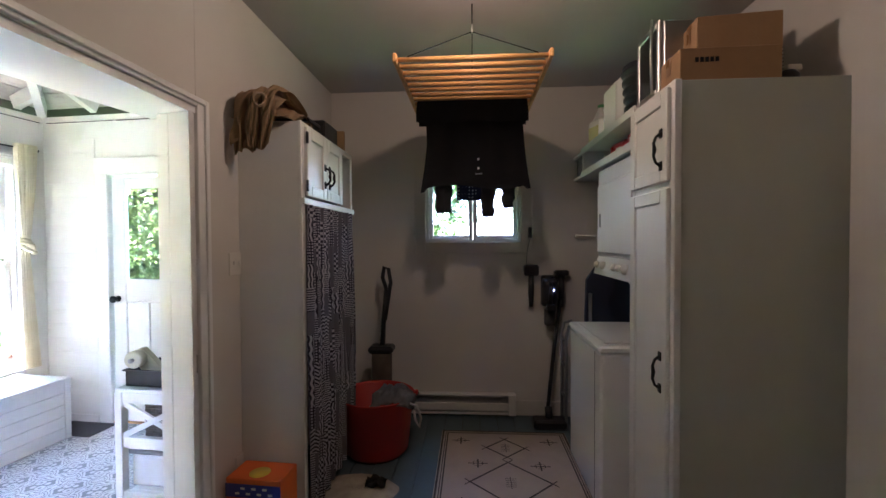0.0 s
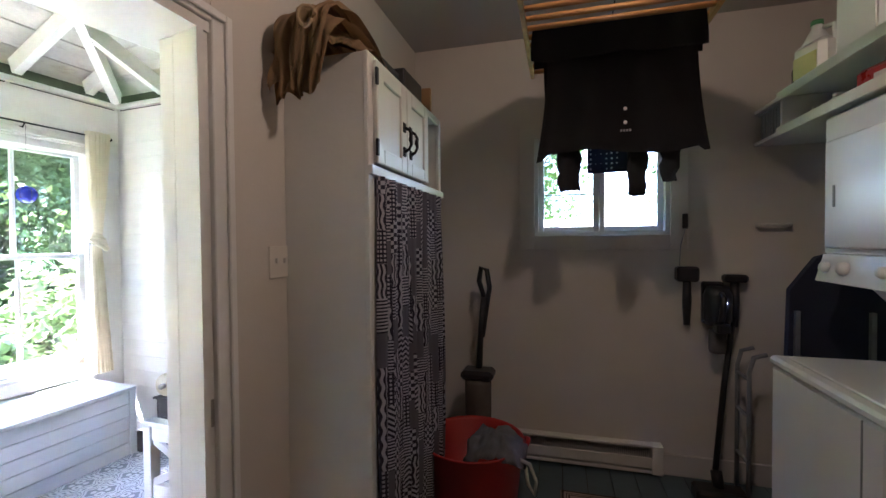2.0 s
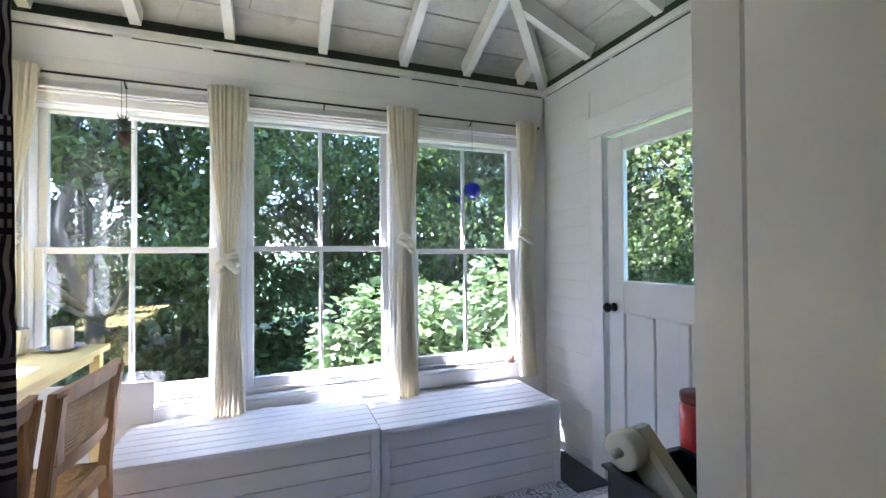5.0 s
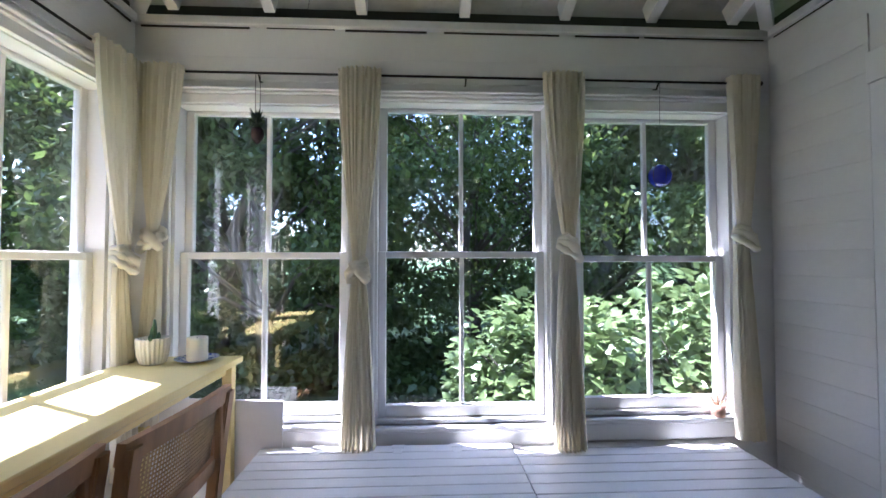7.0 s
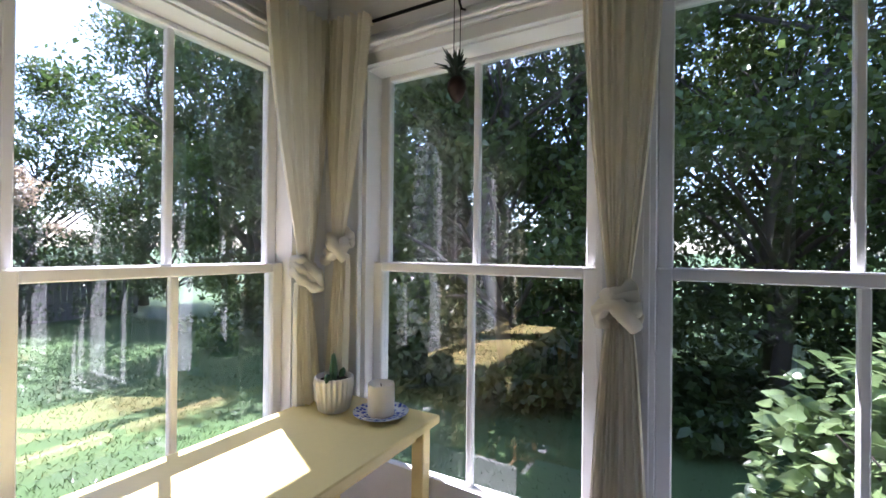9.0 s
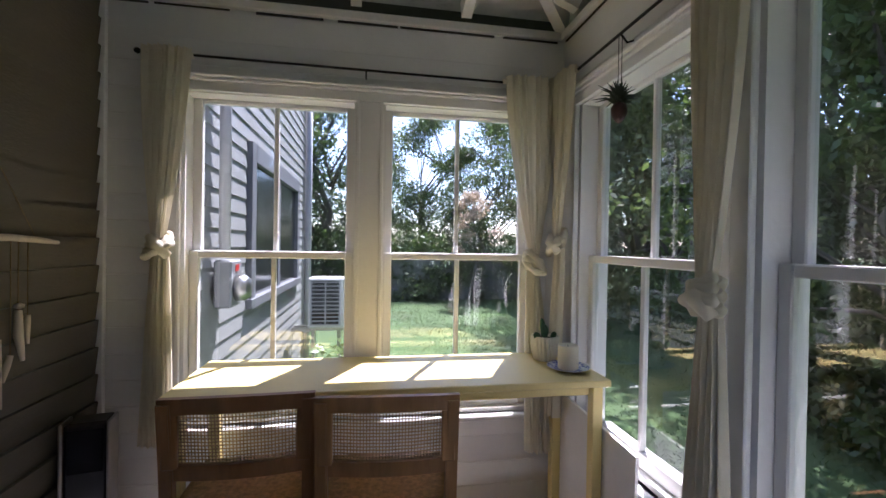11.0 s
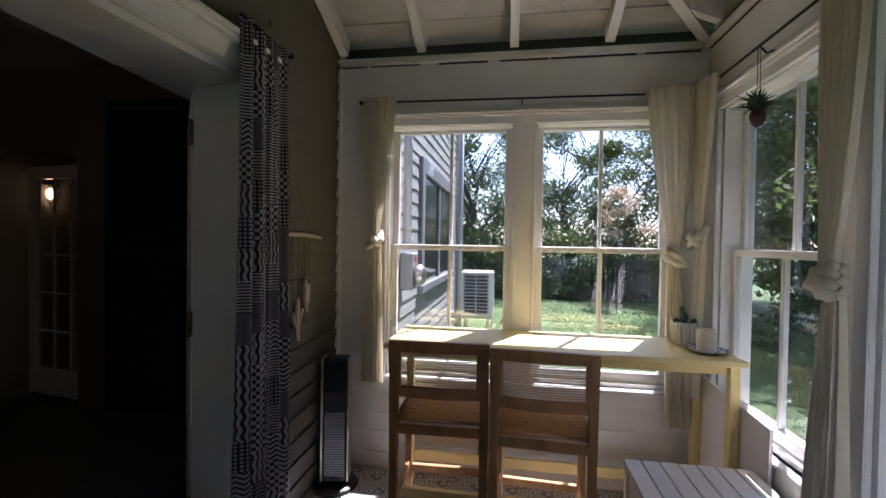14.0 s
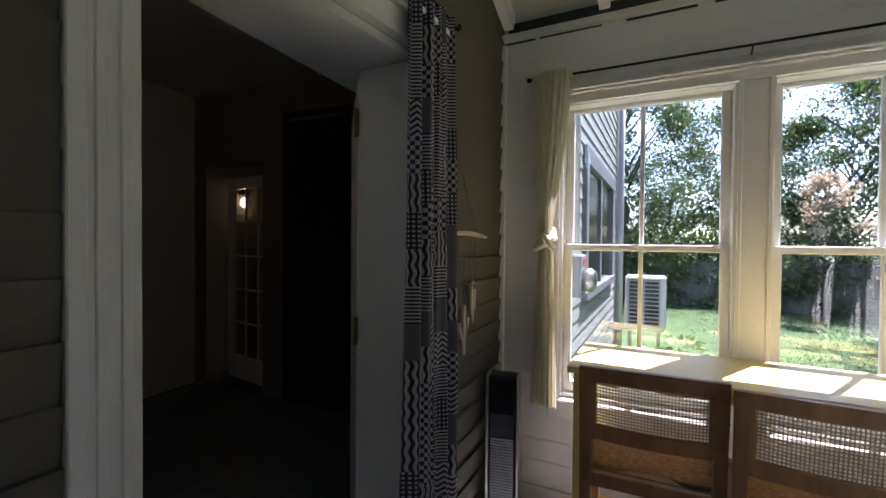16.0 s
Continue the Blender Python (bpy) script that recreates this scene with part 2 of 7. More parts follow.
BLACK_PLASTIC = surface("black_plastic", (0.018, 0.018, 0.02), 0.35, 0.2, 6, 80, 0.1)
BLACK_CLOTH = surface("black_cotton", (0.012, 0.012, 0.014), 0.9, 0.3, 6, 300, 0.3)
GREY_PLASTIC = surface("grey_plastic", (0.25, 0.26, 0.27), 0.4, 0.1, 6, 80, 0.1)
CARD = surface("brown_cardboard", (0.35, 0.21, 0.1), 0.8, 0.12, 4, 60, 0.15)
TAN = surface("tan_canvas", (0.42, 0.285, 0.15), 0.9, 0.2, 6, 250, 0.4)
RED_PLASTIC = surface("red_plastic", (0.5, 0.03, 0.02), 0.4, 0.15, 4, 60, 0.08)
GRASS = surface("lawn", (0.055, 0.105, 0.025), 0.9, 0.35, 0.8, 25.0, 0.8, dirt=(0.1, 0.11, 0.04), dirt_amount=0.3)
BARK = surface("bark", (0.09, 0.075, 0.06), 0.9, 0.4, 6, 30, 1.0, stretch=(1, 1, 0.2))


# ---- building tools ----
def box(bm, x0, x1, y0, y1, z0, z1, bevel=0.0, m=None):
    vs = [bm.verts.new(p) for p in ((x0, y0, z0), (x1, y0, z0), (x1, y1, z0), (x0, y1, z0), (x0, y0, z1), (x1, y0, z1), (x1, y1, z1), (x0, y1, z1))]
    fs = [bm.faces.new([vs[i] for i in q]) for q in ((3, 2, 1, 0), (4, 5, 6, 7), (0, 1, 5, 4), (1, 2, 6, 5), (2, 3, 7, 6), (3, 0, 4, 7))]
    if bevel:
        edges = {e for f in fs for e in f.edges}
        made = bmesh.ops.bevel(bm, geom=list(edges), offset=bevel, segments=1, affect="EDGES")
        vs = [v for v in set(made["verts"]) | set(v for v in vs if v.is_valid)]
    if m is not None:
        for v in vs:
            v.co = m @ v.co
    return vs


def a_box(*args, bevel=0.0, m=None):
    bm = bmesh.new()
    box(bm, *args, bevel=bevel, m=m)
    return bm


def boxes(items, bevel=0.0):
    bm = bmesh.new()
    for b in items:
        box(bm, *b, bevel=bevel)
    return bm


def tube(bm, points, radius, sides=8, cap=True, flat=1.0):
    """A round bar along points; radius is one number or one for each point."""
    pts = [Vector(p) for p in points]
    rad = radius if isinstance(radius, (list, tuple)) else [radius] * len(pts)
    rings, side = [], None
    for i, p in enumerate(pts):
        d = (pts[min(i + 1, len(pts) - 1)] - pts[max(i - 1, 0)]).normalized()
        if side is None:
            side = d.orthogonal().normalized()
        side = (side - d * side.dot(d)).normalized()
        up = d.cross(side)
        rings.append([bm.verts.new(p + (side * math.cos(a) + up * math.sin(a) * flat) * rad[i]) for a in (2 * math.pi * k / sides for k in range(sides))])
    for r0, r1 in zip(rings, rings[1:]):
        for k in range(sides):
            f = bm.faces.new((r0[k], r0[(k + 1) % sides], r1[(k + 1) % sides], r1[k]))
            f.smooth = True
    if cap:
        bm.faces.new(rings[0][::-1])
        bm.faces.new(rings[-1])
    return bm


def a_tube(points, radius, sides=8, flat=1.0):
    return tube(bmesh.new(), points, radius, sides, True, flat)


def lathe(profile, sides=24, centre=(0, 0, 0), smooth=True, wave=0.0, lobes=0):
    """A turned body from (radius, height) pairs; wave and lobes flute it."""
    bm = bmesh.new()
    rings = []
    for r, z in profile:
        ring = []
        for k in range(sides):
            a = 2 * math.pi * k / sides
            rr = r * (1 + wave * math.cos(lobes * a)) if lobes else r
            ring.append(bm.verts.new((centre[0] + rr * math.cos(a), centre[1] + rr * math.sin(a), centre[2] + z)))
        rings.append(ring)
    for r0, r1 in zip(rings, rings[1:]):
        for k in range(sides):
            bm.faces.new((r0[k], r0[(k + 1) % sides], r1[(k + 1) % sides], r1[k])).smooth = smooth
    if profile[0][0] > 0.001:
        bm.faces.new(rings[0][::-1])
    if profile[-1][0] > 0.001:
        bm.faces.new(rings[-1])
    return bm


def sheet(rows, thick=0.0, uvs=None):
    """A grid of points as a smooth sheet; uvs: the same grid of map places."""
    bm = bmesh.new()
    grid = [[bm.verts.new(p) for p in row] for row in rows]
    lay = bm.loops.layers.uv.new("map") if uvs else None
    for i in range(len(grid) - 1):
        for j in range(len(grid[0]) - 1):
            ids = ((i, j), (i, j + 1), (i + 1, j + 1), (i + 1, j))
            f = bm.faces.new([grid[a][b] for a, b in ids])
            f.smooth = True
            if lay:
                for loop, (a, b) in zip(f.loops, ids):
                    loop[lay].uv = uvs[a][b]
    if thick:
        bmesh.ops.solidify(bm, geom=bm.faces[:], thickness=thick)
    return bm


def mesh_of(name, bm, material):
    me = bpy.data.meshes.new(name)
    bmesh.ops.recalc_face_normals(bm, faces=bm.faces[:]) if len(bm.faces) < 3000 else None
    bm.to_mesh(me)
    bm.free()
    me.materials.append(material)
    return me


def part(name, bm, material, parent=None, label="", m=None):
    ob = new(name, mesh_of(name, bm, material))
    if m is not None:
        ob.matrix_basis = m
    ob.parent = parent
    return tagged(ob, label)


def thing(name, label, category, m=None, group="", kind=""):
    ob = new(name)
    ob.empty_display_size = 0.1
    if m is not None:
        ob.matrix_basis = m
    return tagged(ob, label, category, group, kind)


def structure(name, bm, material, label="", parent=None):
    ob = part(name, bm, material, parent)
    if parent is None:
        tagged(ob, label, "structure", "", "structure")
    return ob


def pieces(name, dims, places, material, parent, bevel=0.0):
    """Alike boxes of one size that share one mesh, as parts of parent."""
    bm = bmesh.new()
    a, b, c = (d / 2 for d in dims)
    box(bm, -a, a, -b, b, -c, c, bevel)
    me = mesh_of(name, bm, material)
    for m in places:
        ob = new(name, me)
        ob.matrix_basis = m
        ob.parent = parent


# ---- the plan ----
LAUNDRY = pose(-1.19, 1.80, 0, 0, 0, 4.5)     # the laundry stands a little askew to the porch
XW, XE, YS, YN, PLATE = -3.70, -1.55, 0.0, 3.17, 2.52
LN, LE, LW, LS, LTOP = 1.85, 2.72, -0.02, -2.35, 2.78
DOOR_S, DOOR_N, DOOR_TOP = 0.92, 1.84, 2.09
XN = -1.36                                    # porch face of the house wall beyond the doorway


def lp(u, v, z=0.0):
    return LAUNDRY @ Vector((u, v, z))


def prism(bm, footprint, z0, z1):
    lo = [bm.verts.new((p[0], p[1], z0)) for p in footprint]
    hi = [bm.verts.new((p[0], p[1], z1)) for p in footprint]
    n = len(lo)
    bm.faces.new(lo[::-1])
    bm.faces.new(hi)
    for i in range(n):
        bm.faces.new((lo[i], lo[(i + 1) % n], hi[(i + 1) % n], hi[i]))
    return bm


def a_prism(footprint, z0, z1):
    return prism(bmesh.new(), footprint, z0, z1)


def wall_with_openings(name, m, length, height, openings, depth, material, label, start=0.0):
    """A wall along local X from start to length, inner face at Y 0, outer at depth, with openings (x0, x1, z0, z1)."""
    bm = bmesh.new()
    x = start
    for a, b, z0, z1 in sorted(openings):
        box(bm, x, a, 0, depth, 0, height, m=m)
        if z0 > 0:
            box(bm, a, b, 0, depth, 0, z0, m=m)
        box(bm, a, b, 0, depth, z1, height, m=m)
        x = b
    box(bm, x, length, 0, depth, 0, height, m=m)
    return structure(name, bm, material, label)


# ---- shells ----
MW = pose(XW, 0, 0, 0, 0, 90)
MS = pose(0, YS, 0, 0, 0, 180)
MN = pose(0, YN, 0, 0, 0, 0)
OPEN_W = [(0.178, 1.035, 0.575, 2.122), (1.142, 2.025, 0.56, 2.152), (2.145, 2.965, 0.585, 2.116)]
OPEN_S = [(1.87, 2.66, 0.585, 2.122), (2.764, 3.56, 0.585, 2.122)]
wall_west = wall_with_openings("wall_west", MW, 3.33, PLATE, OPEN_W, 0.15, WHITE_SUN, "white painted porch wall with three tall sash windows", -0.15)
wall_south = wall_with_openings("wall_south", MS, 3.70, PLATE, OPEN_S, 0.15, WHITE_SUN, "white painted porch end wall with two sash windows", 1.55)
wall_north = wall_with_openings("wall_north", MN, XE, PLATE, [(-3.09, -2.27, 0, 2.05)], 0.15, WHITE_SUN, "white boarded porch wall with the outer door", -3.70)

# the thick house wall between porch and laundry, with its doorway
bm = bmesh.new()
p0, p1 = lp(LW, 0.0), lp(LW, LN + 0.15)
prism(bm, ((XN + 0.048, DOOR_N), (-1.30, 1.802), (p0.x, 1.802), (p1.x, p1.y), (XN, p1.y), (XN, 1.902), (XN + 0.048, 1.902)), 0, 3.4)
q1 = lp(LW, LS - 0.1)
prism(bm, ((XE, -0.6), (q1.x, -0.6), (-1.12, 0.652), (-1.335, 0.90), (-1.36, DOOR_S), (XE, DOOR_S)), 0, 3.4)
prism(bm, ((XE, DOOR_S), (-1.36, DOOR_S), (-1.335, 0.90), (-1.12, 0.652), (p0.x, 1.80), (-1.235, 1.80), (XN, DOOR_N), (XN, 1.97), (-1.46, 1.97)), DOOR_TOP, 3.4)
wall_east = structure("wall_east", bm, WALL_BEIGE, "thick house wall with a doorway from the laundry to the porch")

wl_n = wall_with_openings("wall_laundry_north", LAUNDRY @ pose(0, LN, 0), LE + 0.15, LTOP, [(0.80, 1.61, 1.48, 2.12)], 0.15, WALL_BEIGE,
                          "beige painted laundry end wall with a small window", LW)
structure("wall_laundry_east", a_box(LE, LE + 0.15, LS, LN + 0.15, 0, LTOP, m=LAUNDRY), WALL_BEIGE, "plain beige painted laundry wall")
# this partition's shade is put into its colour
wall_with_openings("wall_laundry_south", LAUNDRY @ pose(0, LS, 0, 0, 0, 180), 0.02, LTOP, [(-2.72, -1.85, 0, 2.1)], 0.12, SHADED_PARTITION,
                   "partition coloured dark for its shade, with an inner doorway", -2.85)
structure("ceiling_laundry", a_box(LW - 0.25, LE + 0.15, LS - 3.2, LN + 0.15, LTOP, LTOP + 0.1, m=LAUNDRY), CEIL_GREY, "plain greyish painted ceiling")
bm = bmesh.new()
box(bm, LW - 0.1, LE + 0.15, LS - 3.2, LN + 0.15, -0.2, -0.012, m=LAUNDRY)
floor_laundry = structure("floor_laundry", bm, GAP_DARK, "blue-grey painted floorboards")
structure("floor", a_box(XW - 0.15, XE + 0.36, YS - 0.15, YN + 0.15, -0.2, 0.0), VINYL, "grey and white ornamental vinyl floor")
# the dim room behind the partition
for nm, b in (("wall_inner_south", (LW, LE + 0.15, LS - 3.2, LS - 3.1, 0, LTOP)), ("wall_inner_east", (LE + 0.05, LE + 0.15, LS - 3.1, LS, 0, LTOP))):
    structure(nm, a_box(*b, m=LAUNDRY), WALL_BEIGE, "plain wall of the dim inner room")
structure("wall_inner_west", a_box(LW - 0.15, LW, LS - 3.1, LS - 0.12, 0, LTOP, m=LAUNDRY), WALL_BEIGE, "plain wall of the dim inner room")

# porch roof: hipped at both ends, boards on rafters
RISE = 0.42
MIDY = (YS + YN) / 2


def roof_z(x, y):
    return PLATE + 0.04 + RISE * min(x - XW, y - YS, YN - y)


bm = bmesh.new()
apex_x = XW + (YN - YS) / 2
ridge = PLATE + 0.04 + RISE * (YN - YS) / 2
for k, (lift, o) in enumerate(((0.10, 0.0), (0.16, 0.0))):
    e = 0.35
    zz = PLATE + 0.04 + lift - RISE * e
    a = bm.verts.new((XW - e, YS - e, zz))
    b = bm.verts.new((XW - e, YN + e, zz))
    c = bm.verts.new((XE + 0.05, YN + e, zz))
    d = bm.verts.new((XE + 0.05, YS - e, zz))
    h = bm.verts.new((apex_x, MIDY, ridge + lift))
    g = bm.verts.new((XE + 0.05, MIDY, ridge + lift))
    for f in ((a, h, b), (b, h, g, c), (d, g, h, a)):
        bm.faces.new(f)
roof = structure("ceiling", bm, GAP_DARK, "open white board roof on exposed rafters")

# boards along the eaves, one above another up each slope; all in one mesh
bm = bmesh.new()
slope_len = (YN - YS) / 2 * math.sqrt(1 + RISE ** 2)
step = 0.185
rng = random.Random(4)
k = 0
s = -0.05
while s < (YN - YS) / 2:
    w = step * rng.uniform(0.85, 1.12)
    s1 = min(s + w - 0.008, (YN - YS) / 2 - 0.002)
    for side in ("W", "S", "N"):
        def at(run, along, up):
            z = PLATE + 0.04 + RISE * run + up
            if side == "W":
                return (XW + run, along, z)
            return (along, YS + run, z) if side == "S" else (along, YN - run, z)
        if side == "W":
            lo0, hi0, lo1, hi1 = YS + s, YN - s, YS + s1, YN - s1
        else:
            lo0, hi0, lo1, hi1 = XW + s, XE, XW + s1, XE
        cuts = sorted([0.0, 1.0] + [rng.uniform(0.2, 0.8)])
        for c0, c1 in zip(cuts, cuts[1:]):
            j = rng.uniform(0.0, 0.004)
            q = []
            for up in (0.085 + j, 0.099 + j):
                for run, lo, hi in ((s, lo0, hi0), (s1, lo1, hi1)):
                    q.append(bm.verts.new(at(run, lo + (hi - lo) * c0 + 0.002, up)))
                    q.append(bm.verts.new(at(run, lo + (hi - lo) * c1 - 0.002, up)))
            for f in ((0, 1, 3, 2), (4, 6, 7, 5), (0, 4, 5, 1), (2, 3, 7, 6), (0, 2, 6, 4), (1, 5, 7, 3)):
                bm.faces.new([q[i] for i in f])
    s += w
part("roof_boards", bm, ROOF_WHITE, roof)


def bar_between(bm, a, b, width, depth):
    """A straight timber from a to b, width level, depth hanging below the line."""
    a, b = Vector(a), Vector(b)
    d = (b - a).normalized()
    side = d.cross(Vector((0, 0, 1))).normalized() * width / 2
    up = side.cross(d).normalized()
    up = up if up.z > 0 else -up
    q = [bm.verts.new(p + s_ + u_) for p in (a, b) for s_ in (side, -side) for u_ in (Vector(), -up * depth)]
    for f in ((0, 1, 3, 2), (4, 6, 7, 5), (0, 4, 5, 1), (2, 3, 7, 6), (0, 2, 6, 4), (1, 5, 7, 3)):
        bm.faces.new([q[i] for i in f])


def eave(x, y):
    return (x, y, PLATE + 0.04 + 0.083 + RISE * min(x - XW, y - YS, YN - y))


bm = bmesh.new()
for y in (0.20, 0.65, 1.09, 1.59, 2.09, 2.53, 2.95):
    run = min(y - YS, YN - y, XE - XW)
    bar_between(bm, eave(XW, y), eave(XW + run, y), 0.05, 0.10)
for x in (-1.60, -2.09, -2.64, -3.17):
    run = min(x - XW, (YN - YS) / 2)
    bar_between(bm, eave(x, YS), eave(x, YS + run), 0.05, 0.10)
    bar_between(bm, eave(x, YN), eave(x, YN - run), 0.05, 0.10)
for yc in (YS, YN):
    end = eave(apex_x, MIDY)
    bar_between(bm, eave(XW, yc), end, 0.055, 0.12)
bar_between(bm, eave(apex_x - 0.02, MIDY), (XE, MIDY, eave(apex_x, MIDY)[2]), 0.05, 0.13)
part("rafters", bm, RAFTER, roof)
# the plate that carries the rafters' feet, and a dark open joint below it
bm = bmesh.new()
for b in ((XW - 0.02, XW + 0.03, YS, YN, 2.497, 2.537), (XW + 0.03, XE, YS - 0.02, YS + 0.03, 2.497, 2.537), (XW + 0.03, XE, YN - 0.03, YN + 0.02, 2.497, 2.537)):
    box(bm, *b, bevel=0.004)
structure("trim", bm, RAFTER, "white painted plate under the rafters")
bm = bmesh.new()
rng = random.Random(12)
for side in range(3):
    p, end = (0.03, YN - 0.03) if side == 0 else (XW + 0.04, XE - 0.02)
    while p < end - 0.1:
        q = min(end, p + rng.uniform(0.25, 0.8))
        h = rng.uniform(0.004, 0.01)
        box(bm, *((XW + 0.001, XW + 0.007, p, q) if side == 0 else (p, q, YS + 0.001, YS + 0.007) if side == 1 else (p, q, YN - 0.007, YN - 0.001)), 2.4955 - h, 2.4955)
        p = q + rng.uniform(0.01, 0.12)
structure("plate_joint", bm, GAP_DARK, "dark uneven open joint under the plate")


# ---- windows ----
CROWN = 2.19                                  # top of the small cornice over every sash window


def sash_window(name, m, x0, x1, z0, z1, rail, label, crown=True, depth=0.15, casing=0.075, stool=True, left_case=True, right_case=True, muntin=True, head_z=None):
    win = thing(name, label, "window", m, kind="structure")
    t = 0.022
    part("window_frame", boxes(((x0, x0 + t, 0.004, depth, z0, z1), (x1 - t, x1, 0.004, depth, z0, z1), (x0 + t, x1 - t, 0.004, depth, z1 - 0.01, z1), (x0 + t, x1 - t, 0.02, depth + 0.03, z0, z0 + t))), WHITE_TRIM, win)
    a, b = x0 + t, x1 - t
    st, mr = 0.04, 0.034
    for nm, y0, y1, lo, hi, bot, top in (("upper_sash", 0.088, 0.122, rail - mr, z1 - 0.01, mr, 0.02), ("lower_sash", 0.05, 0.084, z0 + t, rail, 0.06, mr)):
        bm = bmesh.new()
        for q in ((a, a + st, y0, y1, lo, hi), (b - st, b, y0, y1, lo, hi), (a + st, b - st, y0, y1, lo, lo + bot), (a + st, b - st, y0, y1, hi - top, hi)):
            box(bm, *q, bevel=0.004)
        if muntin:
            c = (a + b) / 2
            box(bm, c - 0.011, c + 0.011, y0 + 0.004, y1 - 0.004, lo + bot, hi - top, bevel=0.004)
        sash = part(nm, bm, WHITE_TRIM, win)
        ym = (y0 + y1) / 2
        gaps = ((a + st, (a + b) / 2 - 0.011), ((a + b) / 2 + 0.011, b - st)) if muntin else ((a + st, b - st),)
        for g0, g1 in gaps:
            pane = part("pane", a_box(g0, g1, ym - 0.0015, ym + 0.0015, lo + bot, hi - top), GLASS, sash)
            pane.visible_shadow = False
    bm = bmesh.new()
    if left_case:
        box(bm, x0 - casing, x0 + 0.008, -0.02, 0.0, z0 - 0.02, z1 - 0.008, bevel=0.003)
        box(bm, x0 - 0.006, x0 + 0.012, -0.028, -0.02, z0, z1, bevel=0.003)
    if right_case:
        box(bm, x1 - 0.008, x1 + casing, -0.02, 0.0, z0 - 0.02, z1 - 0.008, bevel=0.003)
        box(bm, x1 - 0.012, x1 + 0.006, -0.028, -0.02, z0, z1, bevel=0.003)
    part("casing", bm, WHITE_TRIM, win)
    if crown:
        bm = bmesh.new()
        la, lb = x0 - (casing if left_case else 0.03), x1 + (casing if right_case else 0.03)
        box(bm, la, lb, -0.022, 0.0, z1 - 0.006, CROWN - 0.031, bevel=0.002)
        box(bm, la - 0.006, lb + 0.006, -0.034, 0.0, CROWN - 0.029, CROWN - 0.015, bevel=0.003)
        box(bm, la - 0.014, lb + 0.014, -0.046, 0.0, CROWN - 0.013, CROWN, bevel=0.003)
        part("head_casing", bm, WHITE_TRIM, win)
    if stool:
        part("window_sill", a_box(x0 - 0.05, x1 + 0.05, -0.03, 0.05, z0 - 0.026, z0, bevel=0.006), WHITE_TRIM, win)
        part("apron", a_box(x0 - 0.04, x1 + 0.04, -0.018, 0.0, z0 - 0.105, z0 - 0.028, bevel=0.003), WHITE_TRIM, win)
    return win


for i, (a, b, c, d) in enumerate(OPEN_W):
    sash_window("window_%d" % (i + 1), MW, a, b, c, d, (1.40, 1.405, 1.385)[i], "tall white two-over-two sash window with a wide sill", casing=0.055)
for i, (a, b, c, d) in enumerate(OPEN_S):
    sash_window("window_%d" % (i + 4), MS, a, b, c, d, 1.395, "white two-over-two sash window above the yellow table", casing=0.055)
ML = LAUNDRY @ pose(0, LN, 0)


def casement_pair(name, m, x0, x1, z0, z1, label):
    win = thing(name, label, "window", m, kind="structure")
    part("window_frame", boxes(((x0, x0 + 0.025, 0.004, 0.15, z0, z1), (x1 - 0.025, x1, 0.004, 0.15, z0, z1), (x0, x1, 0.004, 0.15, z1 - 0.025, z1), (x0, x1, 0.004, 0.17, z0, z0 + 0.025))), WHITE_TRIM, win)
    mid = (x0 + x1) / 2
    for a, b in ((x0 + 0.025, mid - 0.001), (mid + 0.001, x1 - 0.025)):
        lo, hi = z0 + 0.025, z1 - 0.025
        bm = boxes(((a, a + 0.035, 0.05, 0.085, lo, hi), (b - 0.035, b, 0.05, 0.085, lo, hi), (a + 0.035, b - 0.035, 0.05, 0.085, lo, lo + 0.035), (a + 0.035, b - 0.035, 0.05, 0.085, hi - 0.035, hi),
                    (a + 0.035, b - 0.035, 0.06, 0.08, lo + 0.24, lo + 0.25)), 0.003)
        sash = part("sash", bm, WHITE_TRIM, win)
        part("pane", a_box(a + 0.035, b - 0.035, 0.066, 0.069, lo + 0.035, hi - 0.035), GLASS, sash).visible_shadow = False
    part("casing", boxes(((x0 - 0.095, x0, -0.018, 0, z0 - 0.09, z1 + 0.09), (x1, x1 + 0.095, -0.018, 0, z0 - 0.09, z1 + 0.09), (x0, x1, -0.018, 0, z0 - 0.09, z0), (x0, x1, -0.018, 0, z1, z1 + 0.09)), 0.002), WALL_BEIGE, win)
    return win


casement_pair("window_6", ML, 0.80, 1.61, 1.48, 2.12, "small white two-light window in a plain painted surround")

# ---- the doorway between laundry and porch ----
dw = thing("door_1", "white cased doorway between the laundry and the porch", "doorway", kind="structure")
part("jamb", a_prism(((-1.312, 1.785), (-1.310, 1.760), (-1.198, 1.743), (-1.198, 1.765)), 0, DOOR_TOP - 0.03), WHITE_TRIM, dw)
part("jamb", a_prism(((-1.30, 1.787), (-1.208, 1.767), (-1.208, 1.798), (-1.30, 1.80)), 0, DOOR_TOP - 0.03), WHITE_TRIM, dw)
part("jamb", a_box(XE + 0.003, -1.305, DOOR_S + 0.001, DOOR_S + 0.03, 0, DOOR_TOP - 0.03, bevel=0.003), WHITE_TRIM, dw)
part("head_jamb", a_prism(((XE + 0.003, DOOR_S + 0.001), (-1.335, 0.905), (-1.13, 0.68), (-1.20, 1.79), (-1.24, 1.835), (-1.457, 1.835)), DOOR_TOP - 0.03, DOOR_TOP - 0.001), WHITE_TRIM, dw)
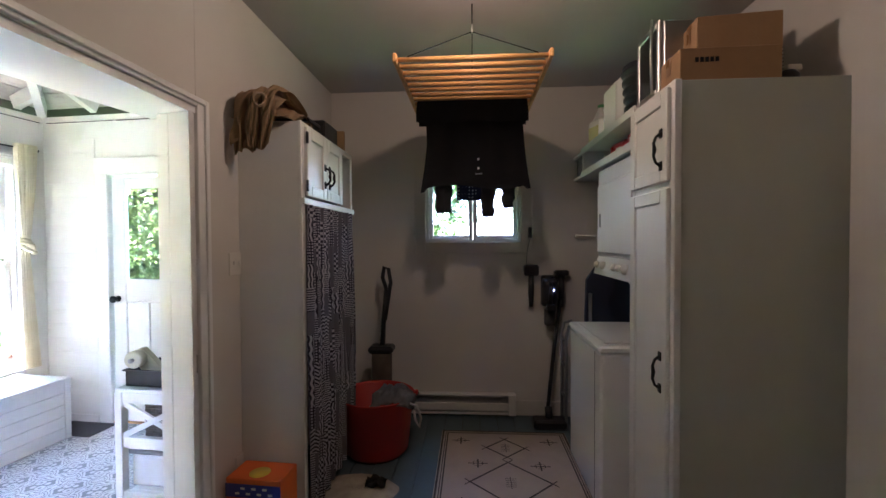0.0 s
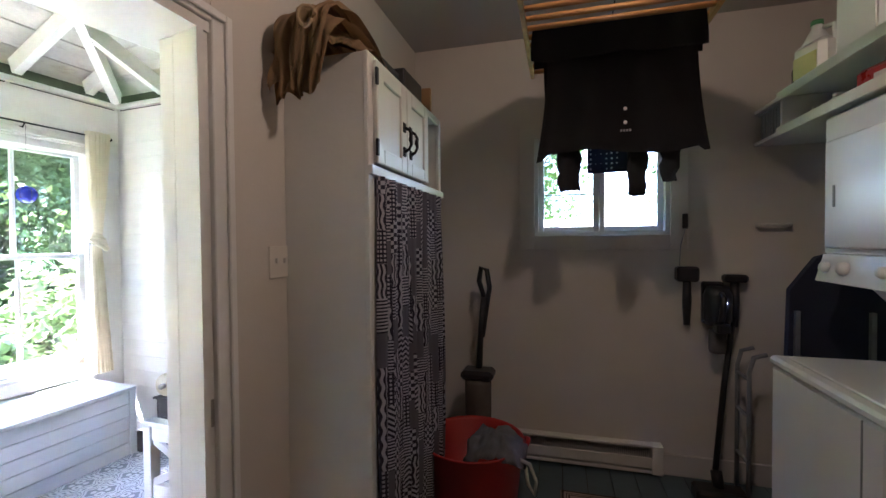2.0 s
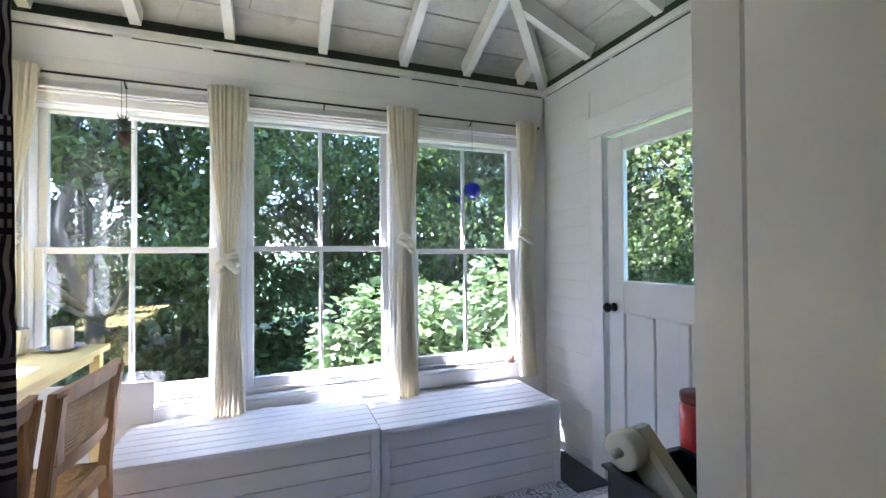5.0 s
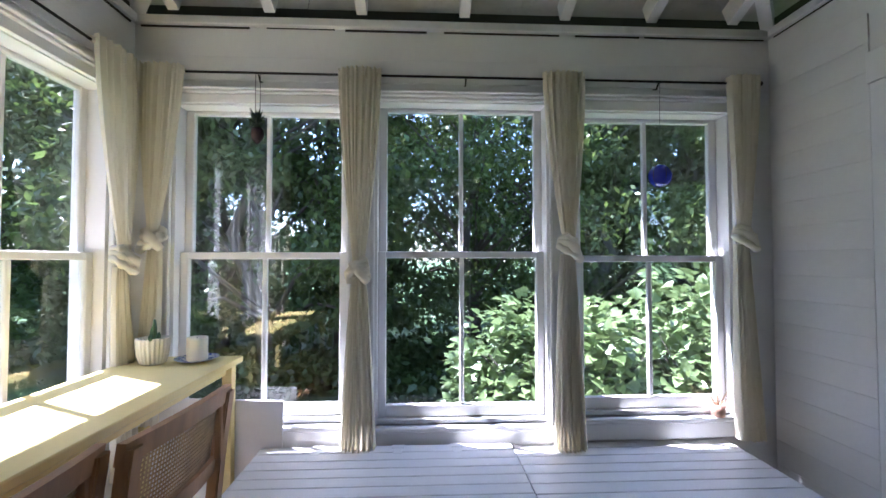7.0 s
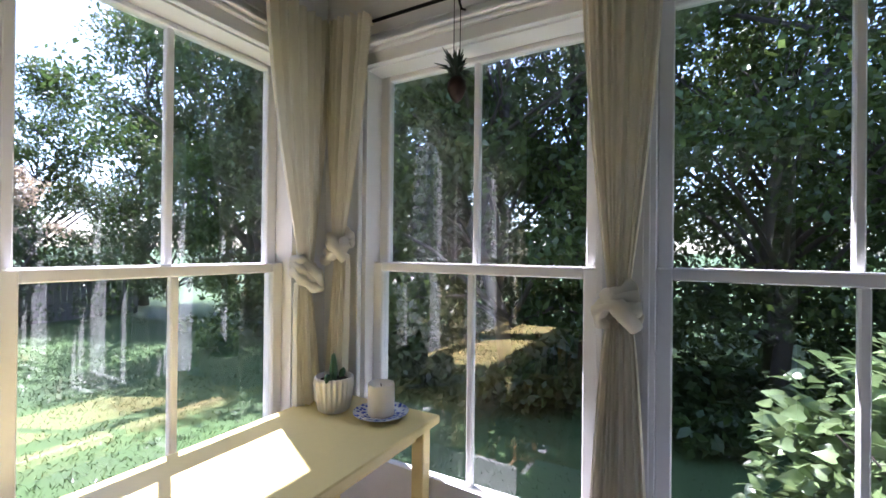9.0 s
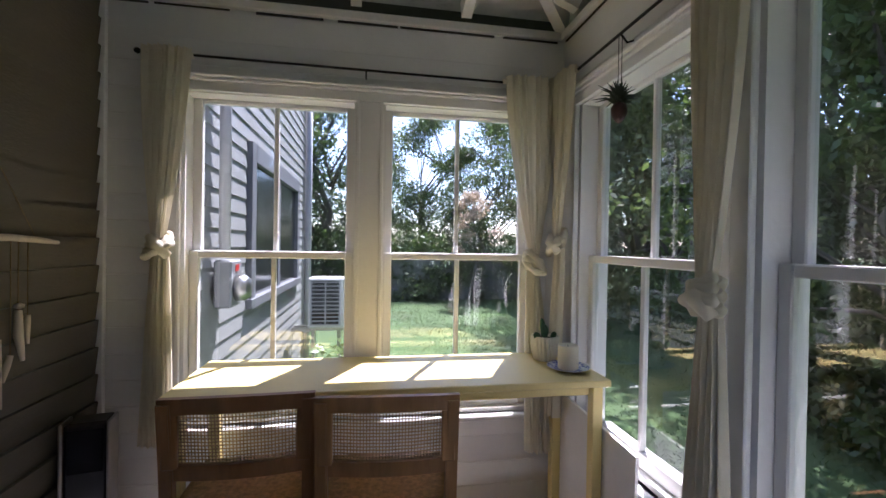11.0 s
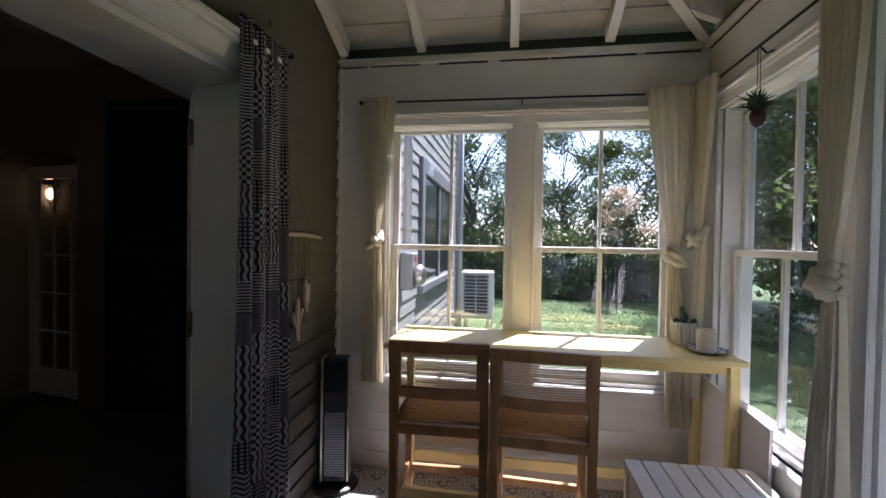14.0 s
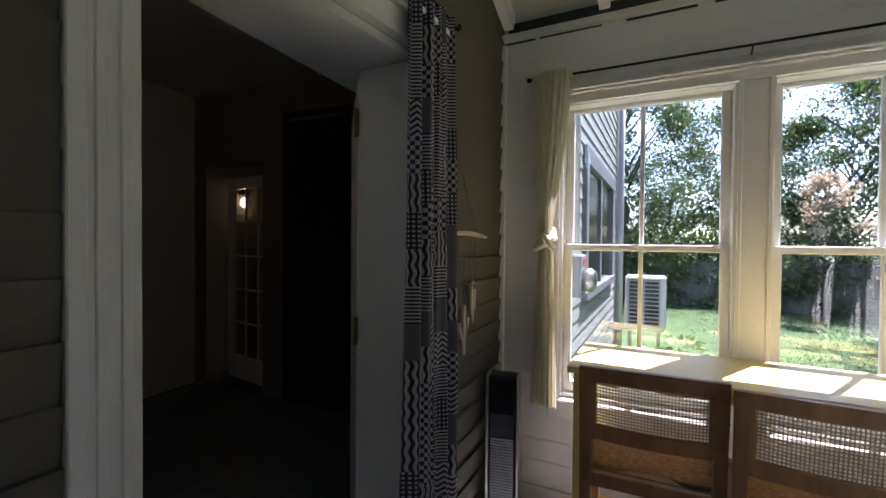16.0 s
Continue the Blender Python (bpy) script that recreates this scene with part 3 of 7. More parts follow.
for y0, y1, o in ((1.763, 1.90, 0.012), (1.785, 1.805, 0.018), (1.83, 1.85, 0.018), (1.865, 1.90, 0.024)):
    part("casing", a_box(XN - o, XN + (0.046 if o == 0.012 else 0.0), y0, y1, 0, DOOR_TOP - 0.03, bevel=0.003), WHITE_TRIM, dw)
part("casing", a_box(XE - 0.02, XE, DOOR_S - 0.11, DOOR_S, 0, DOOR_TOP, bevel=0.003), WHITE_TRIM, dw)
for o, z0, z1, ex in ((0.036, 0.001, 0.085, 0.12), (0.052, 0.087, 0.105, 0.13), (0.068, 0.107, 0.125, 0.14)):
    part("head_casing", a_prism(((XE - o, DOOR_S - ex), (XE, DOOR_S - ex), (XE, DOOR_S), (-1.46, 1.84 + ex), (-1.46 - o, 1.84 + ex), (XE - o, DOOR_S)), DOOR_TOP + z0, DOOR_TOP + z1), WHITE_TRIM, dw)
bm = bmesh.new()
for b in ((-0.02, 0.0, -0.014, 0.055, 0, 2.128), (-0.02, 0.0, -1.23, -1.152, 0, 2.128), (-0.02, 0.0, -1.152, -0.014, 2.092, 2.128), (0.0, 0.012, 0.03, 0.055, 0, 2.128), (0.0, 0.012, -1.23, 0.03, 2.104, 2.128)):
    box(bm, *b, bevel=0.003, m=LAUNDRY)
part("casing", bm, WHITE_TRIM, dw)
part("strike_plate", boxes(((-1.2075, -1.2045, 1.76, 1.782, 0.92, 1.0),)), STEEL, dw)
# the open leaf, swung into the laundry
leaf_m = pose(-1.298, DOOR_S + 0.03, 0, 0, 0, -49)
leaf = thing("door_2", "white painted inner door standing open into the laundry", "door", leaf_m, kind="structure")
part("panel", a_box(0.0, 0.74, -0.038, 0.0, 0.012, 2.03, bevel=0.003), WHITE_TRIM, leaf)
for z in (0.25, 1.05, 1.86):
    bm = boxes(((-0.004, 0.0, -0.034, -0.002, z - 0.05, z + 0.05),))
    tube(bm, ((-0.006, 0.004, z - 0.055), (-0.006, 0.004, z + 0.055)), 0.007, 8)
    part("hinge", bm, BRASS, leaf)
part("knob", lathe(((0.0, 0.0), (0.02, 0.006), (0.027, 0.02), (0.02, 0.034), (0.0, 0.04)), 12, (0.68, 0.035, 0.98)), BLACK_IRON, leaf)

# ---- the porch's outer door ----
pd = thing("door_3", "white panelled outer door with a glazed upper half and black knob", "door", pose(-3.08, YN, 0), kind="structure")
part("door_leaf", boxes(((0.0, 0.12, 0.02, 0.06, 0.01, 2.03), (0.69, 0.80, 0.02, 0.06, 0.01, 2.03), (0.12, 0.69, 0.02, 0.06, 1.94, 2.03), (0.12, 0.69, 0.02, 0.06, 1.0, 1.19), (0.12, 0.69, 0.02, 0.06, 0.01, 0.2),
                         (0.27, 0.33, 0.02, 0.06, 0.2, 1.0), (0.48, 0.54, 0.02, 0.06, 0.2, 1.0)), 0.006), WHITE_TRIM, pd)
for a, b in ((0.12, 0.27), (0.33, 0.48), (0.54, 0.69)):
    part("panel", a_box(a, b, 0.034, 0.048, 0.2, 1.0), WHITE_TRIM, pd)
part("pane", a_box(0.12, 0.69, 0.038, 0.042, 1.19, 1.94), GLASS, pd).visible_shadow = False
part("casing", boxes(((-0.12, -0.01, -0.012, 0.0, 0, 2.06), (0.81, 0.92, -0.012, 0.0, 0, 2.06), (-0.13, 0.93, -0.016, 0.0, 2.062, 2.19)), 0.003), WHITE_TRIM, pd)
kn = lathe(((0.0, 0.0), (0.026, 0.003), (0.026, 0.008), (0.011, 0.012), (0.011, 0.035), (0.026, 0.045), (0.029, 0.058), (0.02, 0.07), (0.0, 0.074)), 16)
part("door_handle", kn, BLACK_IRON, pd, "black round knob", pose(0.05, 0.02, 1.03, 90, 0, 0))
part("threshold", a_box(0.0, 0.8, 0.0, 0.15, 0.0, 0.012), PINE, pd)


# ---- outdoors ----
GROUND = -0.6
bm = bmesh.new()
bmesh.ops.create_grid(bm, x_segments=120, y_segments=120, size=60)
for v in bm.verts:
    v.co.z = GROUND + 0.05 * noise.noise(v.co * 0.25) + 0.02 * noise.noise(v.co * 1.3)
    if max(abs(v.co.x), abs(v.co.y)) > 59:
        v.co *= 40
        v.co.z = GROUND
structure("ground", bm, GRASS, "mown green lawn with brown patches")

LEAF_DARK = leaf_material("dark_tree_leaves", (0.06, 0.105, 0.033), 0.5, 0.42)
LEAF_MID = leaf_material("green_tree_leaves", (0.075, 0.12, 0.035), 0.5, 0.45)
LEAF_WARM = leaf_material("light_olive_leaves", (0.085, 0.12, 0.04))
LEAF_BIG = leaf_material("broad_shrub_leaves", (0.17, 0.25, 0.12), 0.35, 0.3, 0.3)
PINK = leaf_material("pink_blossom", (0.4, 0.34, 0.28), 0.3, 0.5)
nrng = np.random.default_rng(7)


def leaf_cloud(centres, radii, count, size, flat=0.7):
    """Many small pointed leaves round the given clump centres, as one mesh."""
    n = len(centres)
    pick = nrng.integers(0, n, count)
    d = nrng.normal(size=(count, 3))
    d /= np.linalg.norm(d, axis=1)[:, None]
    r = nrng.random(count) ** 0.45
    pos = np.array(centres)[pick] + d * (np.array(radii)[pick] * r)[:, None] * np.array((1, 1, flat))
    a = nrng.normal(size=(count, 3))
    a[:, 2] -= 0.35
    a /= np.linalg.norm(a, axis=1)[:, None]
    b = np.cross(a, nrng.normal(size=(count, 3)) + np.array((0, 0, 1.2)))
    b /= np.linalg.norm(b, axis=1)[:, None]
    s = (size * nrng.uniform(0.6, 1.3, count))[:, None]
    v = np.stack((pos - a * s * 0.5, pos + b * s * 0.28, pos + a * s * 0.6, pos - b * s * 0.28), 1).reshape(-1, 3)
    f = np.arange(count * 4).reshape(-1, 4)
    me = bpy.data.meshes.new("crown")
    me.from_pydata(v.tolist(), [], f.tolist())
    return me


def a_tree(height, spread, leaves, size, material, low=0.25, label="tall leafy tree at the edge of the garden", clumps=46):
    t = thing("tree", label, "tree", group="trees round the garden")
    bm = bmesh.new()
    bend = [(nrng.normal() * 0.12 * k, nrng.normal() * 0.12 * k, height * k / 6) for k in range(6)]
    rad = [0.017 * height * (1 - k / 6.5) for k in range(6)]
    tube(bm, bend, rad, 8)
    centres, radii = [], []
    for k in range(clumps):
        ang, hz = nrng.random() * 6.283, low + (1 - low) * nrng.random() ** 0.8
        w = spread * math.sin(math.pi * min(0.97, 0.12 + 0.8 * (hz - low) / (1 - low) + 0.06)) * (0.3 + 0.7 * math.sqrt(nrng.random()))
        c = (w * math.cos(ang), w * math.sin(ang), height * hz)
        centres.append(c)
        radii.append(spread * nrng.uniform(0.2, 0.4))
        if k % 2 == 0:
            z0 = max(0.15, hz - 0.22) * height
            i = min(5, int(z0 / height * 6))
            tube(bm, ((bend[i][0], bend[i][1], z0), (c[0] * 0.5, c[1] * 0.5, (z0 + c[2]) / 2 + 0.2), c), (rad[i] * 0.42, rad[i] * 0.22, 0.008), 5)
    part("trunk", bm, BARK, t)
    me = leaf_cloud(centres, radii, leaves, size)
    me.materials.append(material)
    cr = new("crown", me)
    cr.parent = t
    return t


kinds = [a_tree(11, 3.2, 22000, 0.13, LEAF_DARK, 0.14, clumps=66), a_tree(9, 2.6, 21000, 0.12, LEAF_MID, 0.12, clumps=60), a_tree(12, 3.0, 20000, 0.13, LEAF_WARM, 0.16, clumps=60), a_tree(7, 2.4, 19000, 0.1, LEAF_MID, 0.12)]
spots = [(-11.5, -3.5, 0), (-10.0, -0.2, 1), (-12.0, 2.6, 0), (-10.2, 5.0, 3), (-11.0, 8.0, 2), (-9.0, 11.0, 1), (-14.5, 0.5, 2), (-14.0, -7.0, 0), (-9.8, -7.2, 3), (-9.0, 2.2, 3),
         (-12.0, -11.5, 1), (-8.0, -16.5, 3), (-5.5, -18.5, 1), (-1.0, -14.0, 0), (1.5, -13.0, 0), (-2.6, -17.0, 3), (-10.5, -15.5, 2), (3.5, -17.0, 0), (-10.2, -4.6, 2), (-12.5, 13.0, 0), (-5.0, 14.0, 1), (-2.5, 11.5, 1), (-15.5, 10.5, 0), (-13.5, 9.0, 0),
         (-12.6, 6.6, 3), (-8.2, -0.9, 3), (-8.8, 4.0, 3), (-9.6, -2.3, 3), (-13.0, -5.0, 3), (-9.4, 6.6, 3), (-8.6, 8.2, 3), (-10.4, 9.6, 3), (3.6, 7.5, 0), (5.5, 10.8, 0), (6.5, 6.0, 2), (-3.6, 10.5, 0), (-6.0, 9.0, 2), (-10.5, -9.6, 0), (-12.5, -13.5, 0), (-15.0, -12.0, 0), (-9.6, -12.0, 3)]
for i, (x, y, k) in enumerate(spots):
    sc = 0.85 + 0.35 * ((i * 7) % 10) / 10
    m = pose(x, y, GROUND - 0.05, 0, 0, i * 77)
    t = copy_thing(kinds[k], m)
    t.scale = (sc, sc, sc)
for k in kinds:
    for c in list(k.children):
        bpy.data.objects.remove(c)
    bpy.data.objects.remove(k)

gp = np.stack((nrng.uniform(-9, 0.5, 52000), nrng.uniform(-13, 6.0, 52000), np.full(52000, GROUND)), 1)
gh = nrng.uniform(0.02, 0.05, (52000, 1))
ga = nrng.normal(size=(52000, 3)) * np.array((1, 1, 0))
ga /= np.linalg.norm(ga, axis=1)[:, None]
gl_ = gp + np.array((0, 0, 1)) * gh + nrng.normal(size=(52000, 3)) * np.array((0.03, 0.03, 0))
gv = np.stack((gp - ga * 0.008, gp + ga * 0.008, gl_), 1).reshape(-1, 3)
gm = bpy.data.meshes.new("grass_blades")
gm.from_pydata(gv.tolist(), [], np.arange(156000).reshape(-1, 3).tolist())
gm.materials.append(leaf_material("grass_blade", (0.055, 0.105, 0.025), 0.15, 0.2))
tagged(new("grass_blades", gm), "rough green grass blades on the lawn", "grass", "", "stuff")
blossom = a_tree(3.9, 1.05, 1900, 0.10, PINK, 0.45, "small tree with fading pink blossom", 18)
blossom.matrix_basis = pose(-6.3, -12.6, GROUND)
blossom["group"] = ""

# dense hedge and undergrowth along the garden's edge
cs, rs = [], []
for k in range(420):
    f = k / 420
    if f < 0.5:
        p = (-8.6 + nrng.normal() * 0.5 - 1.5 * nrng.random(), -9 + 24 * f * 2, GROUND + 1.7 * nrng.random())
    else:
        p = (-9 + 16 * (f - 0.5) * 2, -13.2 - 1.8 * nrng.random(), GROUND + 2.3 * nrng.random())
    cs.append(p)
    rs.append(nrng.uniform(0.35, 0.75))
for k in range(380):
    f = k / 380
    cs.append((-12.5 - 5.0 * nrng.random(), -12 + 30 * f, GROUND + 3.2 * nrng.random() ** 1.3))
    rs.append(nrng.uniform(0.6, 1.2))
for k in range(240):
    f = k / 240
    cs.append((-12 + 22 * f, -16.0 - 3.0 * nrng.random(), GROUND + 4.2 * nrng.random() ** 1.4))
    rs.append(nrng.uniform(0.5, 1.0))
for k in range(70):
    cs.append((-7.4 - 1.6 * nrng.random(), -3.0 + 6.5 * nrng.random(), GROUND + 0.5 * nrng.random()))
    rs.append(nrng.uniform(0.25, 0.5))
me = leaf_cloud(cs, rs, 140000, 0.14)
me.materials.append(LEAF_DARK)
tagged(new("hedge", me), "dark dense hedge and undergrowth along the lawn", "hedge", "", "stuff")


def broad_leaf_mesh():
    """A heart-shaped leaf, folded along its rib and drooping."""
    bm = bmesh.new()
    rim = ((0, 0), (0.32, -0.12), (0.5, 0.1), (0.42, 0.45), (0.2, 0.8), (0, 1.08), (-0.2, 0.8), (-0.42, 0.45), (-0.5, 0.1), (-0.32, -0.12))
    vs = [bm.verts.new((x, y, 0.16 * abs(x) - 0.22 * y * y)) for x, y in rim]
    mid = bm.verts.new((0, 0.42, -0.04))
    for i in range(len(vs)):
        bm.faces.new((mid, vs[i], vs[(i + 1) % len(vs)])).smooth = True
    return bm


def shrub(label, m, span, height, count, size):
    s = thing("shrub", label, "shrub", m)
    tmpl = broad_leaf_mesh()
    tmpl.verts.ensure_lookup_table()
    tv = np.array([v.co[:] for v in tmpl.verts])
    tf = [[v.index for v in f.verts] for f in tmpl.faces]
    tmpl.verts.index_update()
    tf = [[v.index for v in f.verts] for f in tmpl.faces]
    tmpl.free()
    vs, fs = [], []
    for k in range(count):
        a, e = nrng.random() * 6.283, math.acos(1 - nrng.random() * 1.05)
        rr = nrng.uniform(0.72, 1.04) * (1 + 0.16 * math.sin(3 * a + 1) * math.sin(e * 2))
        p = Vector((span[0] * rr * math.sin(e) * math.cos(a), span[1] * rr * math.sin(e) * math.sin(a), height * (0.15 + 0.85 * rr * max(0.0, math.cos(e)))))
        out = Vector((math.cos(a) * math.sin(e), math.sin(a) * math.sin(e), 0.25))
        q = out.to_track_quat("Y", "Z").to_matrix().to_4x4() @ pose(0, 0, 0, nrng.normal() * 28 - 12, nrng.normal() * 30, nrng.normal() * 35)
        sc = size * nrng.uniform(0.55, 1.25)
        mm = np.array((Matrix.Translation(p) @ q @ Matrix.Diagonal((sc, sc, sc, 1))))
        base = len(vs)
        vs.extend((tv @ mm[:3, :3].T + mm[:3, 3]).tolist())
        fs.extend([[i + base for i in f] for f in tf])
    me = bpy.data.meshes.new("leaves")
    me.from_pydata(vs, [], fs)
    me.materials.append(LEAF_BIG)
    me.shade_smooth()
    new("leaves", me).parent = s
    bm = bmesh.new()
    for k in range(14):
        a = k * 2.4
        tube(bm, ((0.1 * math.cos(a), 0.1 * math.sin(a), 0), (0.4 * span[0] * math.cos(a), 0.4 * span[1] * math.sin(a), height * 0.5), (0.75 * span[0] * math.cos(a), 0.75 * span[1] * math.sin(a), height * 0.75)), (0.015, 0.01, 0.004), 5)
    part("stems", bm, BARK, s)
    return s


shrub("large broad-leaved green shrub outside the porch windows", pose(-5.35, 2.6, GROUND), (0.8, 1.0, 0), 1.6, 4200, 0.088)
shrub("large broad-leaved green shrub outside the porch windows", pose(-5.25, 3.95, GROUND), (0.9, 1.0, 0), 1.85, 3800, 0.088)
shrub("low bright green plants beside the heat pump", pose(-2.55, -2.75, GROUND), (0.6, 0.55, 0), 1.0, 620, 0.075)

# pale wooden fence beyond the lawn
fence = thing("fence", "weathered grey board fence beyond the lawn", "fence")
FENCE = surface("weathered_fence", (0.2, 0.195, 0.18), 0.85, 0.25, 3, 30, 0.3, stretch=(1, 1, 0.2), tint=0.3)
pieces("board", (0.13, 0.02, 1.5), [pose(-9.5 + 0.15 * k, -13.9, GROUND + 0.72, 0, 0, 0) for k in range(70)], FENCE, fence)
part("rail", boxes(((-9.6, 1.0, -13.93, -13.89, GROUND + 0.35, GROUND + 0.44), (-9.6, 1.0, -13.93, -13.89, GROUND + 1.1, GROUND + 1.19))), FENCE, fence)

# the house's outer wall beyond the porch, with window, heat pump and meter
HX = -1.75
house = thing("house_wall", "grey clapboard house wall with a dark-framed window", "house wall", kind="structure")
part("wall", boxes(((HX + 0.02, HX + 0.2, -4.55, -0.18, GROUND, 1.02), (HX + 0.02, HX + 0.2, -4.55, -0.18, 2.2, 4.6), (HX + 0.02, HX + 0.2, -1.55, -0.18, 1.02, 2.2), (HX + 0.02, HX + 0.2, -4.55, -3.85, 1.02, 2.2))), GAP_DARK, house)
W_FRAME = surface("dark_grey_window_frame", (0.17, 0.175, 0.19), 0.5, 0.1, 4, 60, 0.1)
GREY_TRIM = surface("light_grey_trim", (0.5, 0.5, 0.52), 0.5, 0.08, 4, 60, 0.1)
part("window_frame", boxes(((HX - 0.03, HX + 0.02, -3.85, -3.72, 0.95, 2.25), (HX - 0.03, HX + 0.02, -1.68, -1.55, 0.95, 2.25), (HX - 0.03, HX + 0.02, -3.72, -1.68, 2.1, 2.25), (HX - 0.05, HX + 0.02, -3.9, -1.5, 0.9, 0.98),
                            (HX - 0.01, HX + 0.02, -2.75, -2.65, 0.98, 2.1)), 0.004), W_FRAME, house)
part("corner_board", a_box(HX - 0.03, HX + 0.2, -4.67, -4.55, GROUND, 4.6), GREY_TRIM, house)
DARK_GLASS = surface("dark_window_glass", (0.02, 0.022, 0.022), 0.05, 0.1, 2, 20, 0.02)
part("pane", a_box(HX + 0.01, HX + 0.016, -2.65, -1.68, 0.98, 2.1), DARK_GLASS, house)
part("pane", a_box(HX + 0.01, HX + 0.016, -3.72, -2.75, 0.98, 2.1), DARK_GLASS, house)
tilt_in = 5
for nm, y0, y1, z0, z1 in (("clapboard", -4.55, -0.18, GROUND, 0.9), ("clapboard", -4.55, -0.18, 2.25, 4.6), ("clapboard", -1.5, -0.18, 0.9, 2.25), ("clapboard", -4.55, -3.9, 0.9, 2.25)):
    n = int(round((z1 - z0) / 0.125))
    pieces(nm, (0.014, y1 - y0, 0.135), [pose(HX + 0.012, (y0 + y1) / 2, z0 + 0.066 + 0.125 * k, 0, tilt_in, 0) for k in range(n)], SIDING_OUT, house)
part("downpipe", a_tube(((HX - 0.06, -4.5, 4.4), (HX - 0.06, -4.5, GROUND)), 0.04, 10), GREY_TRIM, house)

ac = thing("heat_pump", "white outdoor heat pump unit on a wall bracket", "heat pump", pose(-2.15, -3.62, 0.36, 0, 0, 0))
part("casing", a_box(-0.26, 0.2, -0.16, 0.16, 0.0, 0.64, bevel=0.02), APPLIANCE, ac)
COIL = surface("dark_coil", (0.02, 0.022, 0.025), 0.6, 0.3, 30, 200, 0.3)
part("coil", a_box(-0.2, 0.165, 0.158, 0.163, 0.04, 0.6), COIL, ac, "dark coil behind a grey grid")
for k in range(12):
    part("grille_bar", a_box(-0.2, 0.165, 0.163, 0.17, 0.04 + 0.049 * k, 0.054 + 0.049 * k), GREY_TRIM, ac)
for k in range(3):
    part("grille_bar", a_box(-0.2 + 0.173 * k, -0.181 + 0.173 * k, 0.1635, 0.1715, 0.04, 0.594), GREY_TRIM, ac)
part("bracket", boxes(((0.2, 0.4, -0.1, -0.07, -0.05, 0.0), (0.2, 0.4, 0.07, 0.1, -0.05, 0.0), (-0.24, 0.2, 0.07, 0.1, -0.04, 0.0), (-0.24, 0.2, -0.1, -0.07, -0.04, 0.0), (-0.2, -0.16, -0.1, 0.1, -0.96, -0.04), (0.12, 0.16, -0.1, 0.1, -0.96, -0.04))), STEEL, ac)
meter = thing("electric_meter", "grey electric meter box with conduit on the clapboards", "meter", pose(HX, -0.85, 0))
part("box", a_box(-0.12, -0.014, -0.11, 0.11, 1.02, 1.32, bevel=0.012), GREY_PLASTIC, meter)
part("dome", lathe(((0.085, 0), (0.085, 0.05), (0.06, 0.085), (0.0, 0.09)), 18), STEEL, meter, "", pose(-0.12, 0, 1.14, 0, -90, 0))
part("tag", a_box(-0.1245, -0.1205, -0.04, 0.03, 1.25, 1.29), RED_PLASTIC, meter, "small red label")
part("conduit", a_tube(((-0.06, 0.05, 1.35), (-0.06, 0.05, 3.4)), 0.035, 10), GREY_TRIM, meter)

# planks added below the west windows in place of a bluish reflection
deck = thing("deck", "blue-grey planks added for a reflection low in the porch windows", "deck")
REFLECTION_BLUE = surface("blue_reflection_planks", (0.25, 0.31, 0.34), 0.8, 0.2, 3, 40, 0.2, dirt=(0.3, 0.28, 0.25), dirt_amount=0.4, tint=0.15)
pieces("plank", (0.13, 1.5, 0.03), [pose(-3.95 - 0.14 * k, 0.1, -0.1) for k in range(6)], REFLECTION_BLUE, deck, 0.003)
for y in (-0.6, 0.76):
    part("joist", a_box(-4.75, -3.87, y, y + 0.04, -0.6, -0.116), REFLECTION_BLUE, deck)


# ---- porch siding and boards (pieces) ----
def strips(name, parent, axis_m, x0, x1, zs, height, material, thick=0.016, tilt=6.5):
    pieces(name, (x1 - x0, thick, height), [axis_m @ pose((x0 + x1) / 2, -0.004, z + height / 2, tilt, 0, 0) for z in zs], material, parent)


ME_S = pose(XE, 0, 0, 0, 0, -90)      # house wall seen from the porch, south stretch: local X runs to -y
ME_N = pose(XN, 0, 0, 0, 0, -90)
rows = [0.02 + 0.118 * k for k in range(28)]
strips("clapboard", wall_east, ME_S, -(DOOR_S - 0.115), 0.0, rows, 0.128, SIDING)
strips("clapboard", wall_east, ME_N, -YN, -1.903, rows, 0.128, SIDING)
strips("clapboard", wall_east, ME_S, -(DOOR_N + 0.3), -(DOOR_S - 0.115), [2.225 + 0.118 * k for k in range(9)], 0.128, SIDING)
bz = [0.11 + 0.118 * k for k in range(20)]
pieces("board", (2.02, 0.008, 0.115), [pose(-2.56, 0.002, z + 0.057) for z in bz if z + 0.115 < 0.46], WHITE_SUN, wall_south, 0.002)
pieces("board", (0.24, 0.008, 0.115), [pose(-1.67, 0.002, z + 0.057) for z in bz if 0.46 < z + 0.1 < 2.25], WHITE_SUN, wall_south, 0.002)
pieces("board", (2.14, 0.008, 0.115), [pose(-2.625, 0.002, z + 0.057) for z in bz if z > 2.21 and z < 2.35], WHITE_SUN, wall_south, 0.002)
pieces("board", (0.008, 3.16, 0.115), [pose(XW + 0.002, 1.585, z + 0.057) for z in bz if z > 2.21 and z < 2.35], WHITE_SUN, wall_west, 0.002)
pieces("board", (0.49, 0.008, 0.1174), [pose(-3.45, YN - 0.002, z + 0.057) for z in bz if z < 2.35], WHITE_SUN, wall_north, 0.001)
pieces("board", (0.7, 0.008, 0.1174), [pose(-1.79, YN - 0.002, z + 0.057) for z in bz if z < 2.35], WHITE_SUN, wall_north, 0.001)
